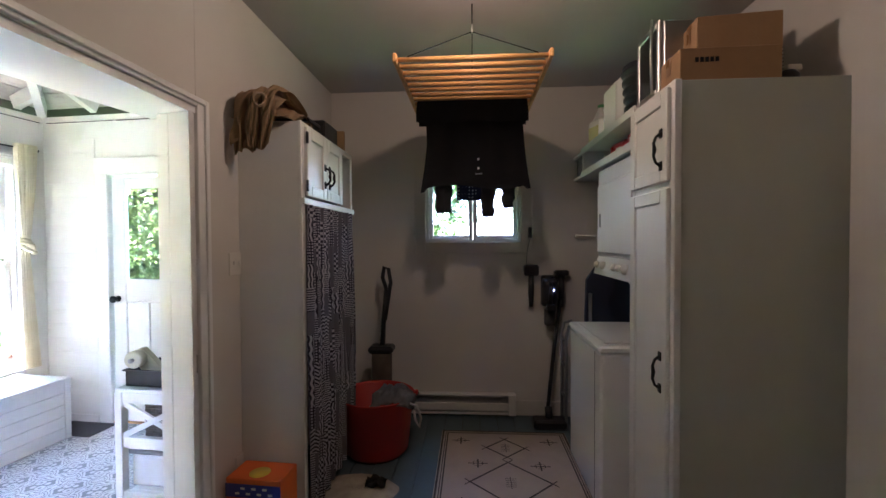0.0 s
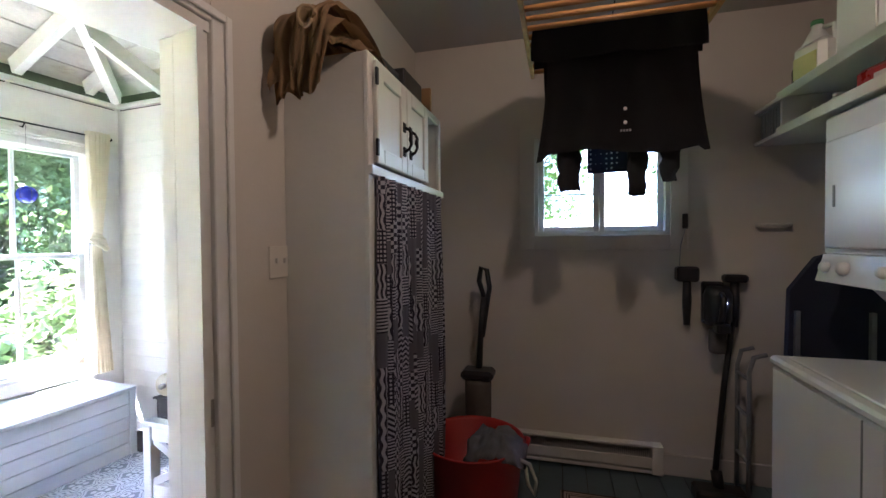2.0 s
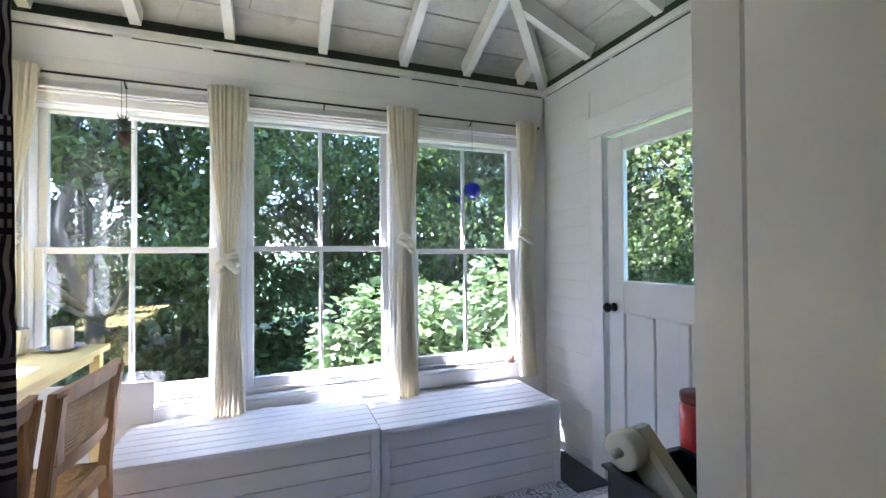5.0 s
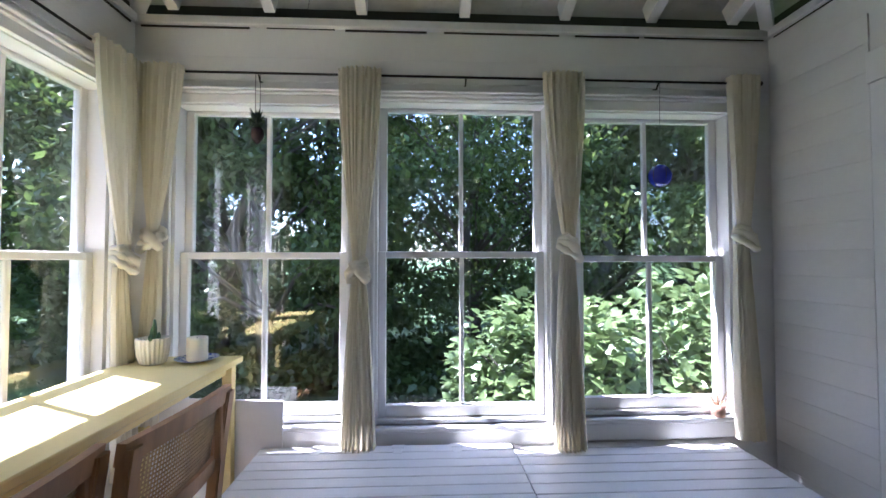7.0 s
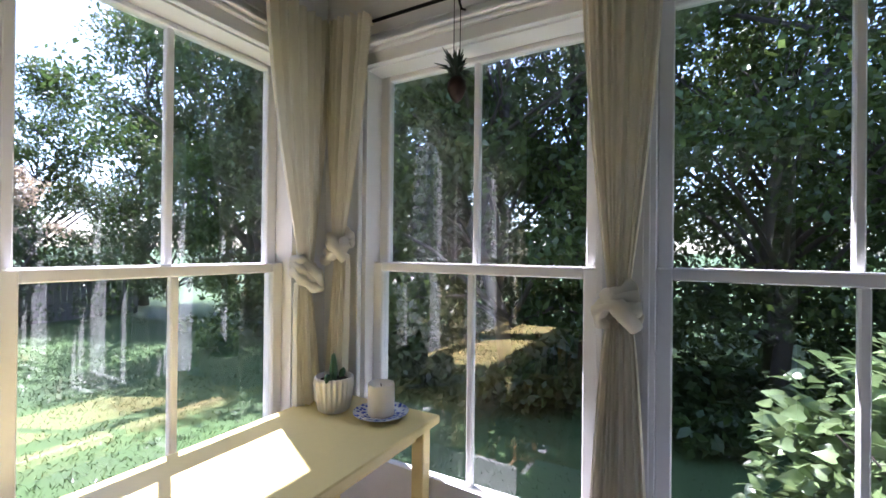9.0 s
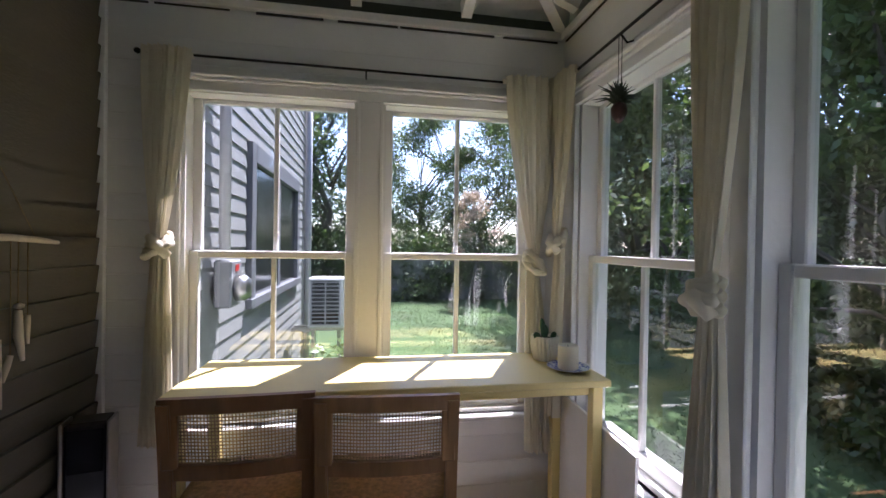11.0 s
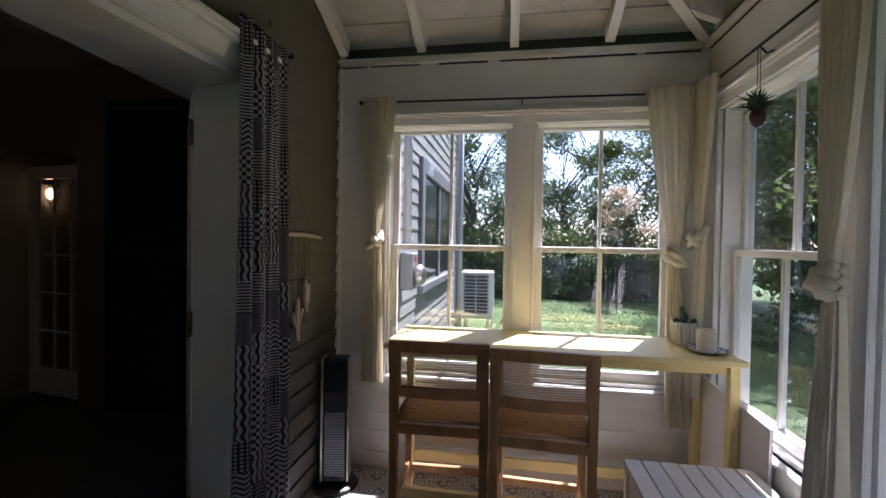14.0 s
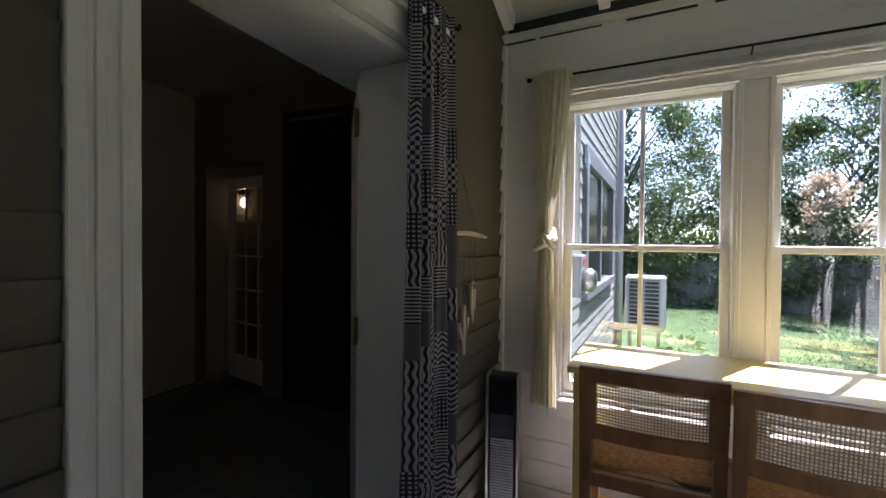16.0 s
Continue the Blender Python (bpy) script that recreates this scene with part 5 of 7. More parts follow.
# patterned curtain drawn aside at the doorway
def patch_curtain(label, m, width, full, top, bottom, flare=0.0, folds=4, amp=0.03, seed=2, fall=0.0):
    c = thing("curtain", label, "curtain", m, "patchwork curtains")
    r = random.Random(seed)
    ph = r.uniform(0, 6)
    rows, uvs = [], []
    n, cols = 26, 60
    for i in range(n + 1):
        f = i / n
        z = top + (bottom - top) * f
        w = width * (1 + flare * f)
        row, uv = [], []
        for j in range(cols + 1):
            s = j / cols
            a = 2 * math.pi * folds * s + ph
            row.append(((s - 0.5) * w + 0.006 * math.sin(5 * f + a) + fall * f, amp * (0.55 + 0.45 * f) * math.sin(a + 0.5 * math.sin(3 * f)) + 0.01 * math.sin(2.3 * a + 4 * f), z))
            uv.append((s * full, z))
        rows.append(row)
        uvs.append(uv)
    part("panel", sheet(rows, 0.0, uvs), PATCH_CLOTH, c)
    return c


dc = patch_curtain("navy and white patchwork curtain drawn aside at the doorway", pose(XE - 0.065, 0.93, 0, 0, 0, -90), 0.30, 0.52, 2.27, 0.03, 0.18, 3.5, 0.026, 3, 0.02)
dr = thing("curtain_rod", "short black rod beside the doorway", "curtain rod")
part("rod", a_tube(((XE - 0.065, 1.08, 2.265), (XE - 0.065, 0.72, 2.265)), 0.007, 8), BLACK_IRON, dr)
part("finial", lathe(((0.0, -0.016), (0.014, -0.008), (0.016, 0.0), (0.014, 0.008), (0.0, 0.016)), 10, (XE - 0.065, 0.71, 2.265)), BLACK_IRON, dr)
part("bracket", a_tube(((XE, 0.75, 2.24), (XE - 0.04, 0.75, 2.242), (XE - 0.065, 0.75, 2.26)), 0.006, 6), BLACK_IRON, dr)

heater = thing("tower_heater", "black and silver tower heater on a round base", "heater", pose(-1.665, 0.25, 0, 0, 0, 12))
part("base", lathe(((0.0, 0.0), (0.125, 0.0), (0.13, 0.01), (0.12, 0.022), (0.05, 0.035), (0.0, 0.036)), 28), BLACK_PLASTIC, heater)
part("body", a_box(-0.07, 0.07, -0.06, 0.05, 0.035, 0.745, bevel=0.012), BLACK_PLASTIC, heater)
for sx in (-1, 1):
    part("side_trim", a_box(sx * 0.074 - 0.006, sx * 0.074 + 0.006, -0.04, 0.062, 0.045, 0.75, bevel=0.004), STEEL, heater, "silver side trim")
part("grille", boxes([(-0.055, 0.055, 0.05, 0.056, 0.08 + 0.014 * k, 0.088 + 0.014 * k) for k in range(26)]), GREY_PLASTIC, heater)
part("control_panel", a_box(-0.055, 0.055, 0.05, 0.055, 0.56, 0.72), surface("glossy_black", (0.01, 0.01, 0.012), 0.1, 0.1, 5, 50, 0.0), heater)

# ---- console table behind the door with its things ----
ct = thing("console_table", "white wooden console table with crossed end braces", "table", pose(-1.74, 2.52, 0))
cx, cy, ch = 0.2, 0.4, 0.685
part("tabletop", a_box(-cx - 0.02, cx + 0.02, -cy - 0.02, cy + 0.02, ch, ch + 0.02, bevel=0.003), PLANK_WHITE, ct)
for sx in (-1, 1):
    for sy in (-1, 1):
        part("leg", a_box(sx * cx - 0.022, sx * cx + 0.022, sy * cy - 0.022, sy * cy + 0.022, 0, ch, bevel=0.003), PLANK_WHITE, ct)
for sy in (-1, 1):
    for z0, z1 in ((ch - 0.06, ch - 0.001), (0.38, 0.44), (0.1, 0.14)):
        part("end_rail", a_box(-cx + 0.022, cx - 0.022, sy * cy - 0.014, sy * cy + 0.014, z0, z1, bevel=0.002), PLANK_WHITE, ct)
    for s2 in (-1, 1):
        bm = bmesh.new()
        box(bm, -0.21, 0.21, -0.009, 0.009, -0.015, 0.015, 0.002, m=pose(0, sy * cy + 0.002 * s2, 0.532, 0, s2 * 26, 0))
        part("cross_brace", bm, PLANK_WHITE, ct)
part("shelf", a_box(-cx, cx, -cy + 0.02, cy - 0.02, 0.36, 0.38), PLANK_WHITE, ct)
pieces("slat", (2 * cx - 0.04, 0.05, 0.014), [pose(0, -cy + 0.06 + 0.078 * k, 0.12) for k in range(10)], PLANK_WHITE, ct)
WICKER = surface("grey_wicker", (0.2, 0.17, 0.14), 0.8, 0.4, 40, 160, 1.0)
bk = thing("wicker_basket", "grey-brown wicker basket on the console's shelf", "basket", pose(-1.74, 2.42, 0.381))
for k in range(14):
    part("woven_band", a_box(-0.15 - 0.003 * (k % 2), 0.15 + 0.003 * (k % 2), -0.2, 0.2, 0.014 * k, 0.014 * k + 0.013, bevel=0.004), WICKER, bk)
bn = thing("plastic_bin", "white plastic bin with a grey lid on the lower slats", "bin", pose(-1.77, 2.45, 0.128))
part("body", a_box(-0.17, 0.15, -0.28, 0.25, 0, 0.19, bevel=0.02), PLANK_WHITE, bn)
part("lid", a_box(-0.185, 0.16, -0.295, 0.26, 0.19, 0.215, bevel=0.01), GREY_PLASTIC, bn)
tray = thing("tray", "black plastic tray box on the console table", "tray", pose(-1.80, 2.27, ch + 0.021))
part("body", boxes(((-0.13, 0.13, -0.13, 0.13, 0, 0.01), (-0.13, -0.122, -0.13, 0.13, 0.01, 0.085), (0.122, 0.13, -0.13, 0.13, 0.01, 0.085), (-0.122, 0.122, -0.13, -0.122, 0.01, 0.085), (-0.122, 0.122, 0.122, 0.13, 0.01, 0.085)), 0.002), BLACK_PLASTIC, tray)
part("rim", boxes(((-0.14, -0.122, -0.14, 0.14, 0.085, 0.092), (0.122, 0.14, -0.14, 0.14, 0.085, 0.092), (-0.122, 0.122, -0.14, -0.122, 0.085, 0.092), (-0.122, 0.122, 0.122, 0.14, 0.085, 0.092))), BLACK_PLASTIC, tray)
CREAM_ENAMEL = surface("yellowed_cream_enamel", (0.6, 0.55, 0.4), 0.4, 0.1, 8, 80, 0.06)
gd = thing("hand_grinder", "cream metal kitchen device leaning in the black tray", "kitchen device", pose(-1.80, 2.25, ch + 0.045, 0, -42, 12))
part("body", a_box(-0.042, 0.042, -0.035, 0.035, 0.0, 0.2, bevel=0.012), CREAM_ENAMEL, gd)
part("drum", lathe(((0.0, 0.0), (0.045, 0.0), (0.048, 0.008), (0.048, 0.05), (0.04, 0.058), (0.0, 0.058)), 24), CREAM_ENAMEL, gd, "", pose(0.0, -0.03, 0.16, 90, 0, 0))
part("hub", lathe(((0.0, 0.0), (0.012, 0.0), (0.012, 0.02), (0.0, 0.022)), 12), STEEL, gd, "", pose(0.0, -0.088, 0.16, 90, 0, 0))
rc = thing("red_canister", "red translucent plastic canister with a dark lid on the console", "canister", pose(-1.915, 2.475, ch + 0.021))
part("body", lathe(((0.0, 0.0), (0.055, 0.0), (0.06, 0.01), (0.062, 0.2), (0.058, 0.21), (0.058, 0.215), (0.0, 0.215)), 28), surface("clear_red_plastic", (0.62, 0.04, 0.03), 0.15, 0.2, 6, 60, 0.05, coat=0.4), rc)
part("lid", lathe(((0.0, 0.0), (0.06, 0.0), (0.062, 0.006), (0.06, 0.024), (0.0, 0.026)), 28, (0, 0, 0.215)), surface("dark_red_lid", (0.18, 0.015, 0.015), 0.35, 0.2, 6, 60, 0.05), rc)
pots = thing("dried_plant_pot", "little dried plant in a clear pot on the sill", "potted plant", pose(-3.69, 2.86, 0.585))
part("pot", lathe(((0.03, 0.0), (0.036, 0.06), (0.03, 0.06), (0.028, 0.012), (0.0, 0.012)), 18), surface("thin_terracotta", (0.45, 0.25, 0.18), 0.6, 0.2, 10, 80, 0.2), pots)
bm = bmesh.new()
for k in range(22):
    a = r.uniform(0, 6.28)
    tube(bm, ((0, 0, 0.02), (0.02 * math.cos(a), 0.02 * math.sin(a), 0.07), (0.05 * math.cos(a), 0.05 * math.sin(a), r.uniform(0.08, 0.13))), (0.002, 0.0015, 0.001), 4)
part("stems", bm, TWINE, pots)


# ---- laundry: floor, fixtures ----
def LM(u, v, z=0.0, turn=0.0):
    return LAUNDRY @ pose(u, v, z, 0, 0, turn)


pieces("floorboard", (0.138, 4.2, 0.014), [LM(0.05 + 0.142 * k, -0.25, -0.006) for k in range(19)], FLOOR_BLUE, floor_laundry, 0.002)
structure("baseboard_laundry", a_box(LW, LE, LN - 0.016, LN, 0, 0.13, bevel=0.003, m=LAUNDRY), WALL_BEIGE, "painted skirting board")
structure("baseboard_west", a_box(LW, LW + 0.014, 0.06, LN - 0.02, 0, 0.13, bevel=0.003, m=LAUNDRY), WALL_BEIGE, "painted skirting board")

lampf = thing("ceiling_lamp", "small brass ceiling lamp with a warm glass globe", "ceiling lamp", pose(0.01, 1.84, 0))
part("canopy", lathe(((0.0, LTOP - 0.002), (0.06, LTOP - 0.002), (0.055, LTOP - 0.03), (0.03, LTOP - 0.04), (0.03, 2.71), (0.05, 2.70), (0.05, 2.685), (0.0, 2.685)), 24), BRASS, lampf)
gl = glass_material()
gl.name = "lamp_glass"
part("globe", lathe([(0.001 + 0.085 * math.sin(math.pi * (0.06 + 0.94 * k / 10)), 2.605 + 0.08 * math.cos(math.pi * (0.06 + 0.94 * k / 10))) for k in range(11)], 24), gl, lampf).visible_shadow = False
part("bulb", lathe([(0.001 + 0.028 * math.sin(math.pi * k / 8), 2.64 + 0.035 * math.cos(math.pi * k / 8)) for k in range(9)], 12), surface("bulb_glow", (1.0, 0.7, 0.4), 0.5, 0, 3, 30, 0, emit=3.0), lampf).visible_shadow = False

SWITCH_CREAM = surface("cream_switch_plate", (0.7, 0.67, 0.61), 0.4, 0.04, 8, 80, 0.05)
sw = thing("light_switch", "beige double light switch plate", "switch", LM(LW, 0.295, 1.385, 0))
part("plate", a_box(0.001, 0.007, -0.057, 0.057, -0.058, 0.058, bevel=0.003), SWITCH_CREAM, sw)
for dy in (-0.023, 0.023):
    part("toggle", a_box(0.007, 0.017, dy - 0.004, dy + 0.004, -0.004, 0.014, bevel=0.001), CAB_WHITE, sw)
ol = thing("socket", "white wall socket with a plug by the orange box", "socket", LM(LW, 0.31, 0.33))
part("plate", a_box(0.001, 0.007, -0.036, 0.036, -0.058, 0.058, bevel=0.002), CAB_WHITE, ol)
part("plug", a_box(0.007, 0.035, -0.014, 0.014, -0.04, -0.01, bevel=0.004), GREY_PLASTIC, ol)
pipe = thing("wall_conduit", "thin beige painted pipe up the laundry wall", "pipe", LM(LW + 0.012, 0.375))
part("pipe", a_tube(((0, 0, 0.3), (0, 0, 2.02)), 0.011, 8), CAB_WHITE, pipe)
for z in (0.75, 1.2, 1.6):
    part("clip", a_box(-0.012, 0.012, -0.016, 0.016, z - 0.008, z + 0.008), WALL_BEIGE, pipe)

heat = thing("baseboard_heater", "long cream metal baseboard heater under the window", "heater", LM(0, LN))
part("casing", boxes(((0.5, 1.56, -0.065, 0.0, 0.02, 0.04), (0.5, 1.56, -0.02, 0.0, 0.04, 0.19), (0.5, 1.56, -0.07, -0.058, 0.055, 0.12), (0.5, 1.56, -0.058, -0.02, 0.175, 0.19)), 0.003), CAB_WHITE, heat)
part("fins", boxes([(0.53 + 0.012 * k, 0.531 + 0.012 * k, -0.056, -0.022, 0.06, 0.16) for k in range(84)]), STEEL, heat)
for u in (0.5, 1.50):
    part("end_cap", a_box(u - 0.002, u + 0.062, -0.074, 0.0, 0.018, 0.194, bevel=0.004), CAB_WHITE, heat)


# ---- wrought handle, shaker door ----
def handle_bm(h=0.085):
    bm = bmesh.new()
    tube(bm, ((0, 0, -h), (0.022, 0, -h * 0.8), (0.032, 0, -h * 0.4), (0.028, 0, 0.0), (0.032, 0, h * 0.4), (0.022, 0, h * 0.8), (0, 0, h)), (0.008, 0.006, 0.0065, 0.009, 0.0065, 0.006, 0.008), 8)
    for s in (-1, 1):
        box(bm, -0.002, 0.006, -0.014, 0.014, s * h - 0.02, s * h + 0.02, 0.003)
    return bm


def shaker(name, parent, v0, v1, z0, z1, face, sign, hv, hz, material, h=0.07):
    """A framed cabinet door in the plane u = face, looking towards sign."""
    a, b = (face, face + sign * 0.02) if sign > 0 else (face - 0.02, face)
    fr = 0.06
    bm = boxes(((a, b, v0, v0 + fr, z0, z1), (a, b, v1 - fr, v1, z0, z1), (a, b, v0 + fr, v1 - fr, z0, z0 + fr), (a, b, v0 + fr, v1 - fr, z1 - fr, z1)), 0.004)
    d = part(name, bm, material, parent)
    mid = (a + b) / 2 - sign * 0.004
    part("panel", a_box(mid - 0.004, mid + 0.004, v0 + fr - 0.002, v1 - fr + 0.002, z0 + fr - 0.002, z1 - fr + 0.002), material, d)
    part("handle", handle_bm(h), BLACK_IRON, d, "black wrought iron handle", pose(b if sign > 0 else a, hv, hz, 0, 0, 0 if sign > 0 else 180))
    return d


tall = thing("tall_cabinet", "tall white pantry cabinet with black iron handles", "cabinet", LM(0, 0))
part("side_panel", a_box(2.035, LE, 0.015, 0.033, 0.0, 2.155, bevel=0.002), CAB_SIDE, tall, "plain side panel with its dimmer light put into the colour")
part("carcass", boxes(((2.06, LE, 0.45, 0.47, 0, 2.155), (2.06, LE, 0.033, 0.45, 2.135, 2.155), (2.06, LE, 0.033, 0.45, 0.08, 0.1), (2.06, LE, 0.033, 0.45, 1.72, 1.74), (LE - 0.012, LE - 0.002, 0.033, 0.45, 0.1, 2.13))), CAB_WHITE, tall)
part("face_frame", boxes(((2.03, 2.06, 0.012, 0.055, 0.0, 2.16), (2.03, 2.06, 0.435, 0.475, 0.0, 2.16), (2.03, 2.06, 0.055, 0.435, 2.12, 2.16), (2.03, 2.06, 0.055, 0.435, 1.7, 1.76), (2.03, 2.06, 0.055, 0.435, 0.0, 0.1)), 0.003), CAB_WHITE, tall)
shaker("upper_door", tall, 0.04, 0.45, 1.745, 2.135, 2.03, -1, 0.09, 1.885, CAB_WHITE)
shaker("lower_door", tall, 0.04, 0.45, 0.085, 1.715, 2.03, -1, 0.09, 0.92, CAB_WHITE)

lc = thing("linen_cupboard", "narrow white cupboard with small doors above a curtain", "cabinet", LM(0, 0))
part("side_panel", a_box(LW, 0.315, 0.34, 0.36, 0, 2.12, bevel=0.003), CAB_WHITE, lc)
part("carcass", boxes(((LW, 0.3, 1.25, 1.27, 0, 2.12), (LW, 0.3, 0.36, 1.25, 2.1, 2.12), (LW, 0.3, 0.36, 1.25, 1.70, 1.72), (LW, LW + 0.008, 0.36, 1.25, 0, 2.1), (LW, 0.3, 0.985, 1.0, 1.72, 2.1))), CAB_WHITE, lc)
part("face_frame", boxes(((0.3, 0.32, 0.338, 0.385, 0.0, 2.122), (0.3, 0.32, 1.235, 1.272, 0.0, 2.122), (0.3, 0.32, 0.385, 1.235, 2.085, 2.122), (0.3, 0.335, 0.338, 1.272, 1.69, 1.725)), 0.003), CAB_WHITE, lc)
shaker("cupboard_door", lc, 0.375, 0.675, 1.735, 2.10, 0.32, 1, 0.64, 1.875, CAB_WHITE, 0.05)
shaker("cupboard_door", lc, 0.68, 0.98, 1.735, 2.10, 0.32, 1, 0.715, 1.875, CAB_WHITE, 0.05)
for z in (1.79, 2.04):
    part("hinge", boxes(((0.335, 0.345, 0.362, 0.378, z - 0.03, z + 0.03),), 0.002), BLACK_IRON, lc)
patch_curtain("navy and white patchwork curtain closing the linen cupboard", LM(0.335, 0.81, 0, 90), 0.86, 1.15, 1.69, 0.04, 0.04, 8, 0.02, 9)

# ---- washer and dryer, shelf ----
wd = thing("laundry_tower", "white stacked washer and dryer with round dials", "washing machine", LM(0, 0))
part("washer_body", a_box(1.875, 2.62, 0.49, 1.19, 0.02, 0.89, bevel=0.012), APPLIANCE, wd)
part("washer_top", a_box(1.865, 2.62, 0.485, 1.195, 0.892, 0.932, bevel=0.012), APPLIANCE, wd)
part("washer_lid", a_box(1.91, 2.36, 0.55, 1.13, 0.932, 0.942, bevel=0.005), APPLIANCE, wd)
part("front_seam", a_box(1.872, 1.878, 0.59, 0.596, 0.05, 0.88), GREY_PLASTIC, wd)
part("dryer_body", a_box(2.06, 2.66, 0.50, 1.18, 1.38, 1.965, bevel=0.012), APPLIANCE, wd)
door = part("dryer_door", a_box(2.045, 2.062, 0.53, 1.15, 1.41, 1.86, bevel=0.008), APPLIANCE, wd)
part("finger_grip", a_box(2.038, 2.046, 1.07, 1.083, 1.58, 1.67, bevel=0.003), GREY_PLASTIC, door)
bm = bmesh.new()
prism(bm, ((2.03, 1.27), (2.06, 1.385), (2.2, 1.385), (2.2, 1.27)), 0.50, 1.18)
for v in bm.verts:
    v.co = Vector((v.co.x, v.co.z, v.co.y))
part("control_panel", bm, APPLIANCE, wd)
for vv, rr in ((1.12, 0.022), (1.0, 0.026), (0.78, 0.022), (0.70, 0.022), (0.60, 0.028)):
    part("dial", lathe(((0.0, 0.0), (rr, 0.0), (rr, 0.012), (rr * 0.8, 0.024), (0.0, 0.026)), 16), CAB_WHITE, wd, "", pose(2.043, vv, 1.33, 0, -75, 0))
bm = bmesh.new()
prism(bm, ((2.2, 1.27), (2.2, 1.38), (2.62, 1.38), (2.62, 0.95), (2.5, 0.95)), 0.50, 1.18)
for v in bm.verts:
    v.co = Vector((v.co.x, v.co.z, v.co.y))
part("rear_column", bm, APPLIANCE, wd)

sh = thing("wall_shelf", "white boxed wall shelf above the dryer", "shelf", LM(0, 0))
part("lower_board", a_box(2.05, LE, 0.475, LN - 0.002, 1.985, 2.005, bevel=0.002), CAB_WHITE, sh)
part("upper_board", a_box(2.05, LE, 0.475, LN - 0.002, 2.165, 2.185, bevel=0.002), CAB_WHITE, sh)
part("front_lip", boxes(((2.035, 2.05, 0.475, LN - 0.3, 1.975, 2.02), (2.035, 2.05, 0.475, LN - 0.3, 2.15, 2.195)), 0.002), CAB_WHITE, sh)
part("divider", boxes(((2.04, LE, 1.5, 1.52, 2.005, 2.165),)), CAB_WHITE, sh)


def small(name, label, cat, u, v, z, parts, turn=0.0):
    t = thing(name, label, cat, LM(u, v, z, turn))
    for nm, bm, mt in parts:
        part(nm, bm, mt, t)
    return t


REDP = surface("red_wrapper", (0.5, 0.03, 0.025), 0.3, 0.25, 12, 60, 0.2)
WHITEP = surface("white_plastic", (0.72, 0.71, 0.68), 0.35, 0.05, 6, 60, 0.05)
small("red_package", "bright red packet on the wall shelf", "packet", 2.2, 0.7, 2.006, (("packet", a_box(-0.08, 0.08, -0.12, 0.12, 0, 0.13, bevel=0.02), REDP), ("label", a_box(-0.083, -0.08, -0.05, 0.06, 0.03, 0.09), WHITEP)))
small("red_package", "bright red packet on the wall shelf", "packet", 2.19, 0.98, 2.006, (("packet", a_box(-0.08, 0.08, -0.1, 0.1, 0, 0.11, bevel=0.02), REDP), ("label", a_box(-0.083, -0.08, -0.06, 0.0, 0.03, 0.07), WHITEP)), 8)
for k, (vv, hh) in enumerate(((1.22, 0.07), (1.3, 0.05), (1.38, 0.06), (1.44, 0.045))):
    small("small_bottle", "small white bottle on the wall shelf", "bottle", 2.12, vv, 2.006, (("body", lathe(((0.0, 0.0), (0.02, 0.0), (0.021, hh * 0.7), (0.01, hh * 0.85), (0.0, hh * 0.86)), 14), WHITEP), ("cap", lathe(((0.0, 0.0), (0.011, 0.0), (0.011, 0.014), (0.0, 0.015)), 12, (0, 0, hh * 0.86)), CAB_WHITE)))
bsk = thing("plastic_basket", "grey slotted plastic basket on the shelf's end", "basket", LM(2.2, 1.68, 2.006))
part("body", boxes(((-0.13, 0.13, -0.13, 0.13, 0, 0.006), (-0.13, -0.122, -0.13, 0.13, 0.0, 0.14), (0.122, 0.13, -0.13, 0.13, 0.0, 0.14), (-0.122, 0.122, -0.13, -0.122, 0.0, 0.14), (-0.122, 0.122, 0.122, 0.13, 0.0, 0.14)), 0.002), GREY_PLASTIC, bsk)
part("rim", boxes(((-0.14, -0.12, -0.14, 0.14, 0.14, 0.15), (0.12, 0.14, -0.14, 0.14, 0.14, 0.15), (-0.12, 0.12, -0.14, -0.12, 0.14, 0.15), (-0.12, 0.12, 0.12, 0.14, 0.14, 0.15))), GREY_PLASTIC, bsk)
for k in range(8):
    part("rib", a_box(-0.134, -0.13, -0.12 + 0.032 * k, -0.112 + 0.032 * k, 0.01, 0.135), GREY_PLASTIC, bsk)
jug = thing("plastic_jug", "white plastic jug with handle and pale label", "jug", LM(2.16, 1.42, 2.186, 15))
part("body", boxes(((-0.07, 0.07, -0.09, 0.09, 0, 0.2),), 0.025), WHITEP, jug)
part("neck", lathe(((0.06, 0.0), (0.03, 0.06), (0.022, 0.075), (0.022, 0.09), (0.0, 0.09)), 18, (0, 0.02, 0.195)), WHITEP, jug)
part("handle", a_tube(((0, -0.02, 0.26), (0, -0.075, 0.25), (0, -0.082, 0.19), (0, -0.07, 0.14)), 0.012, 8), WHITEP, jug)
part("cap", lathe(((0.0, 0.0), (0.025, 0.0), (0.025, 0.022), (0.0, 0.024)), 18, (0, 0.02, 0.285)), surface("green_cap", (0.1, 0.3, 0.12), 0.4), jug)
part("label", a_box(-0.073, -0.069, -0.06, 0.07, 0.04, 0.14), surface("pale_yellow_label", (0.6, 0.55, 0.25), 0.5), jug)
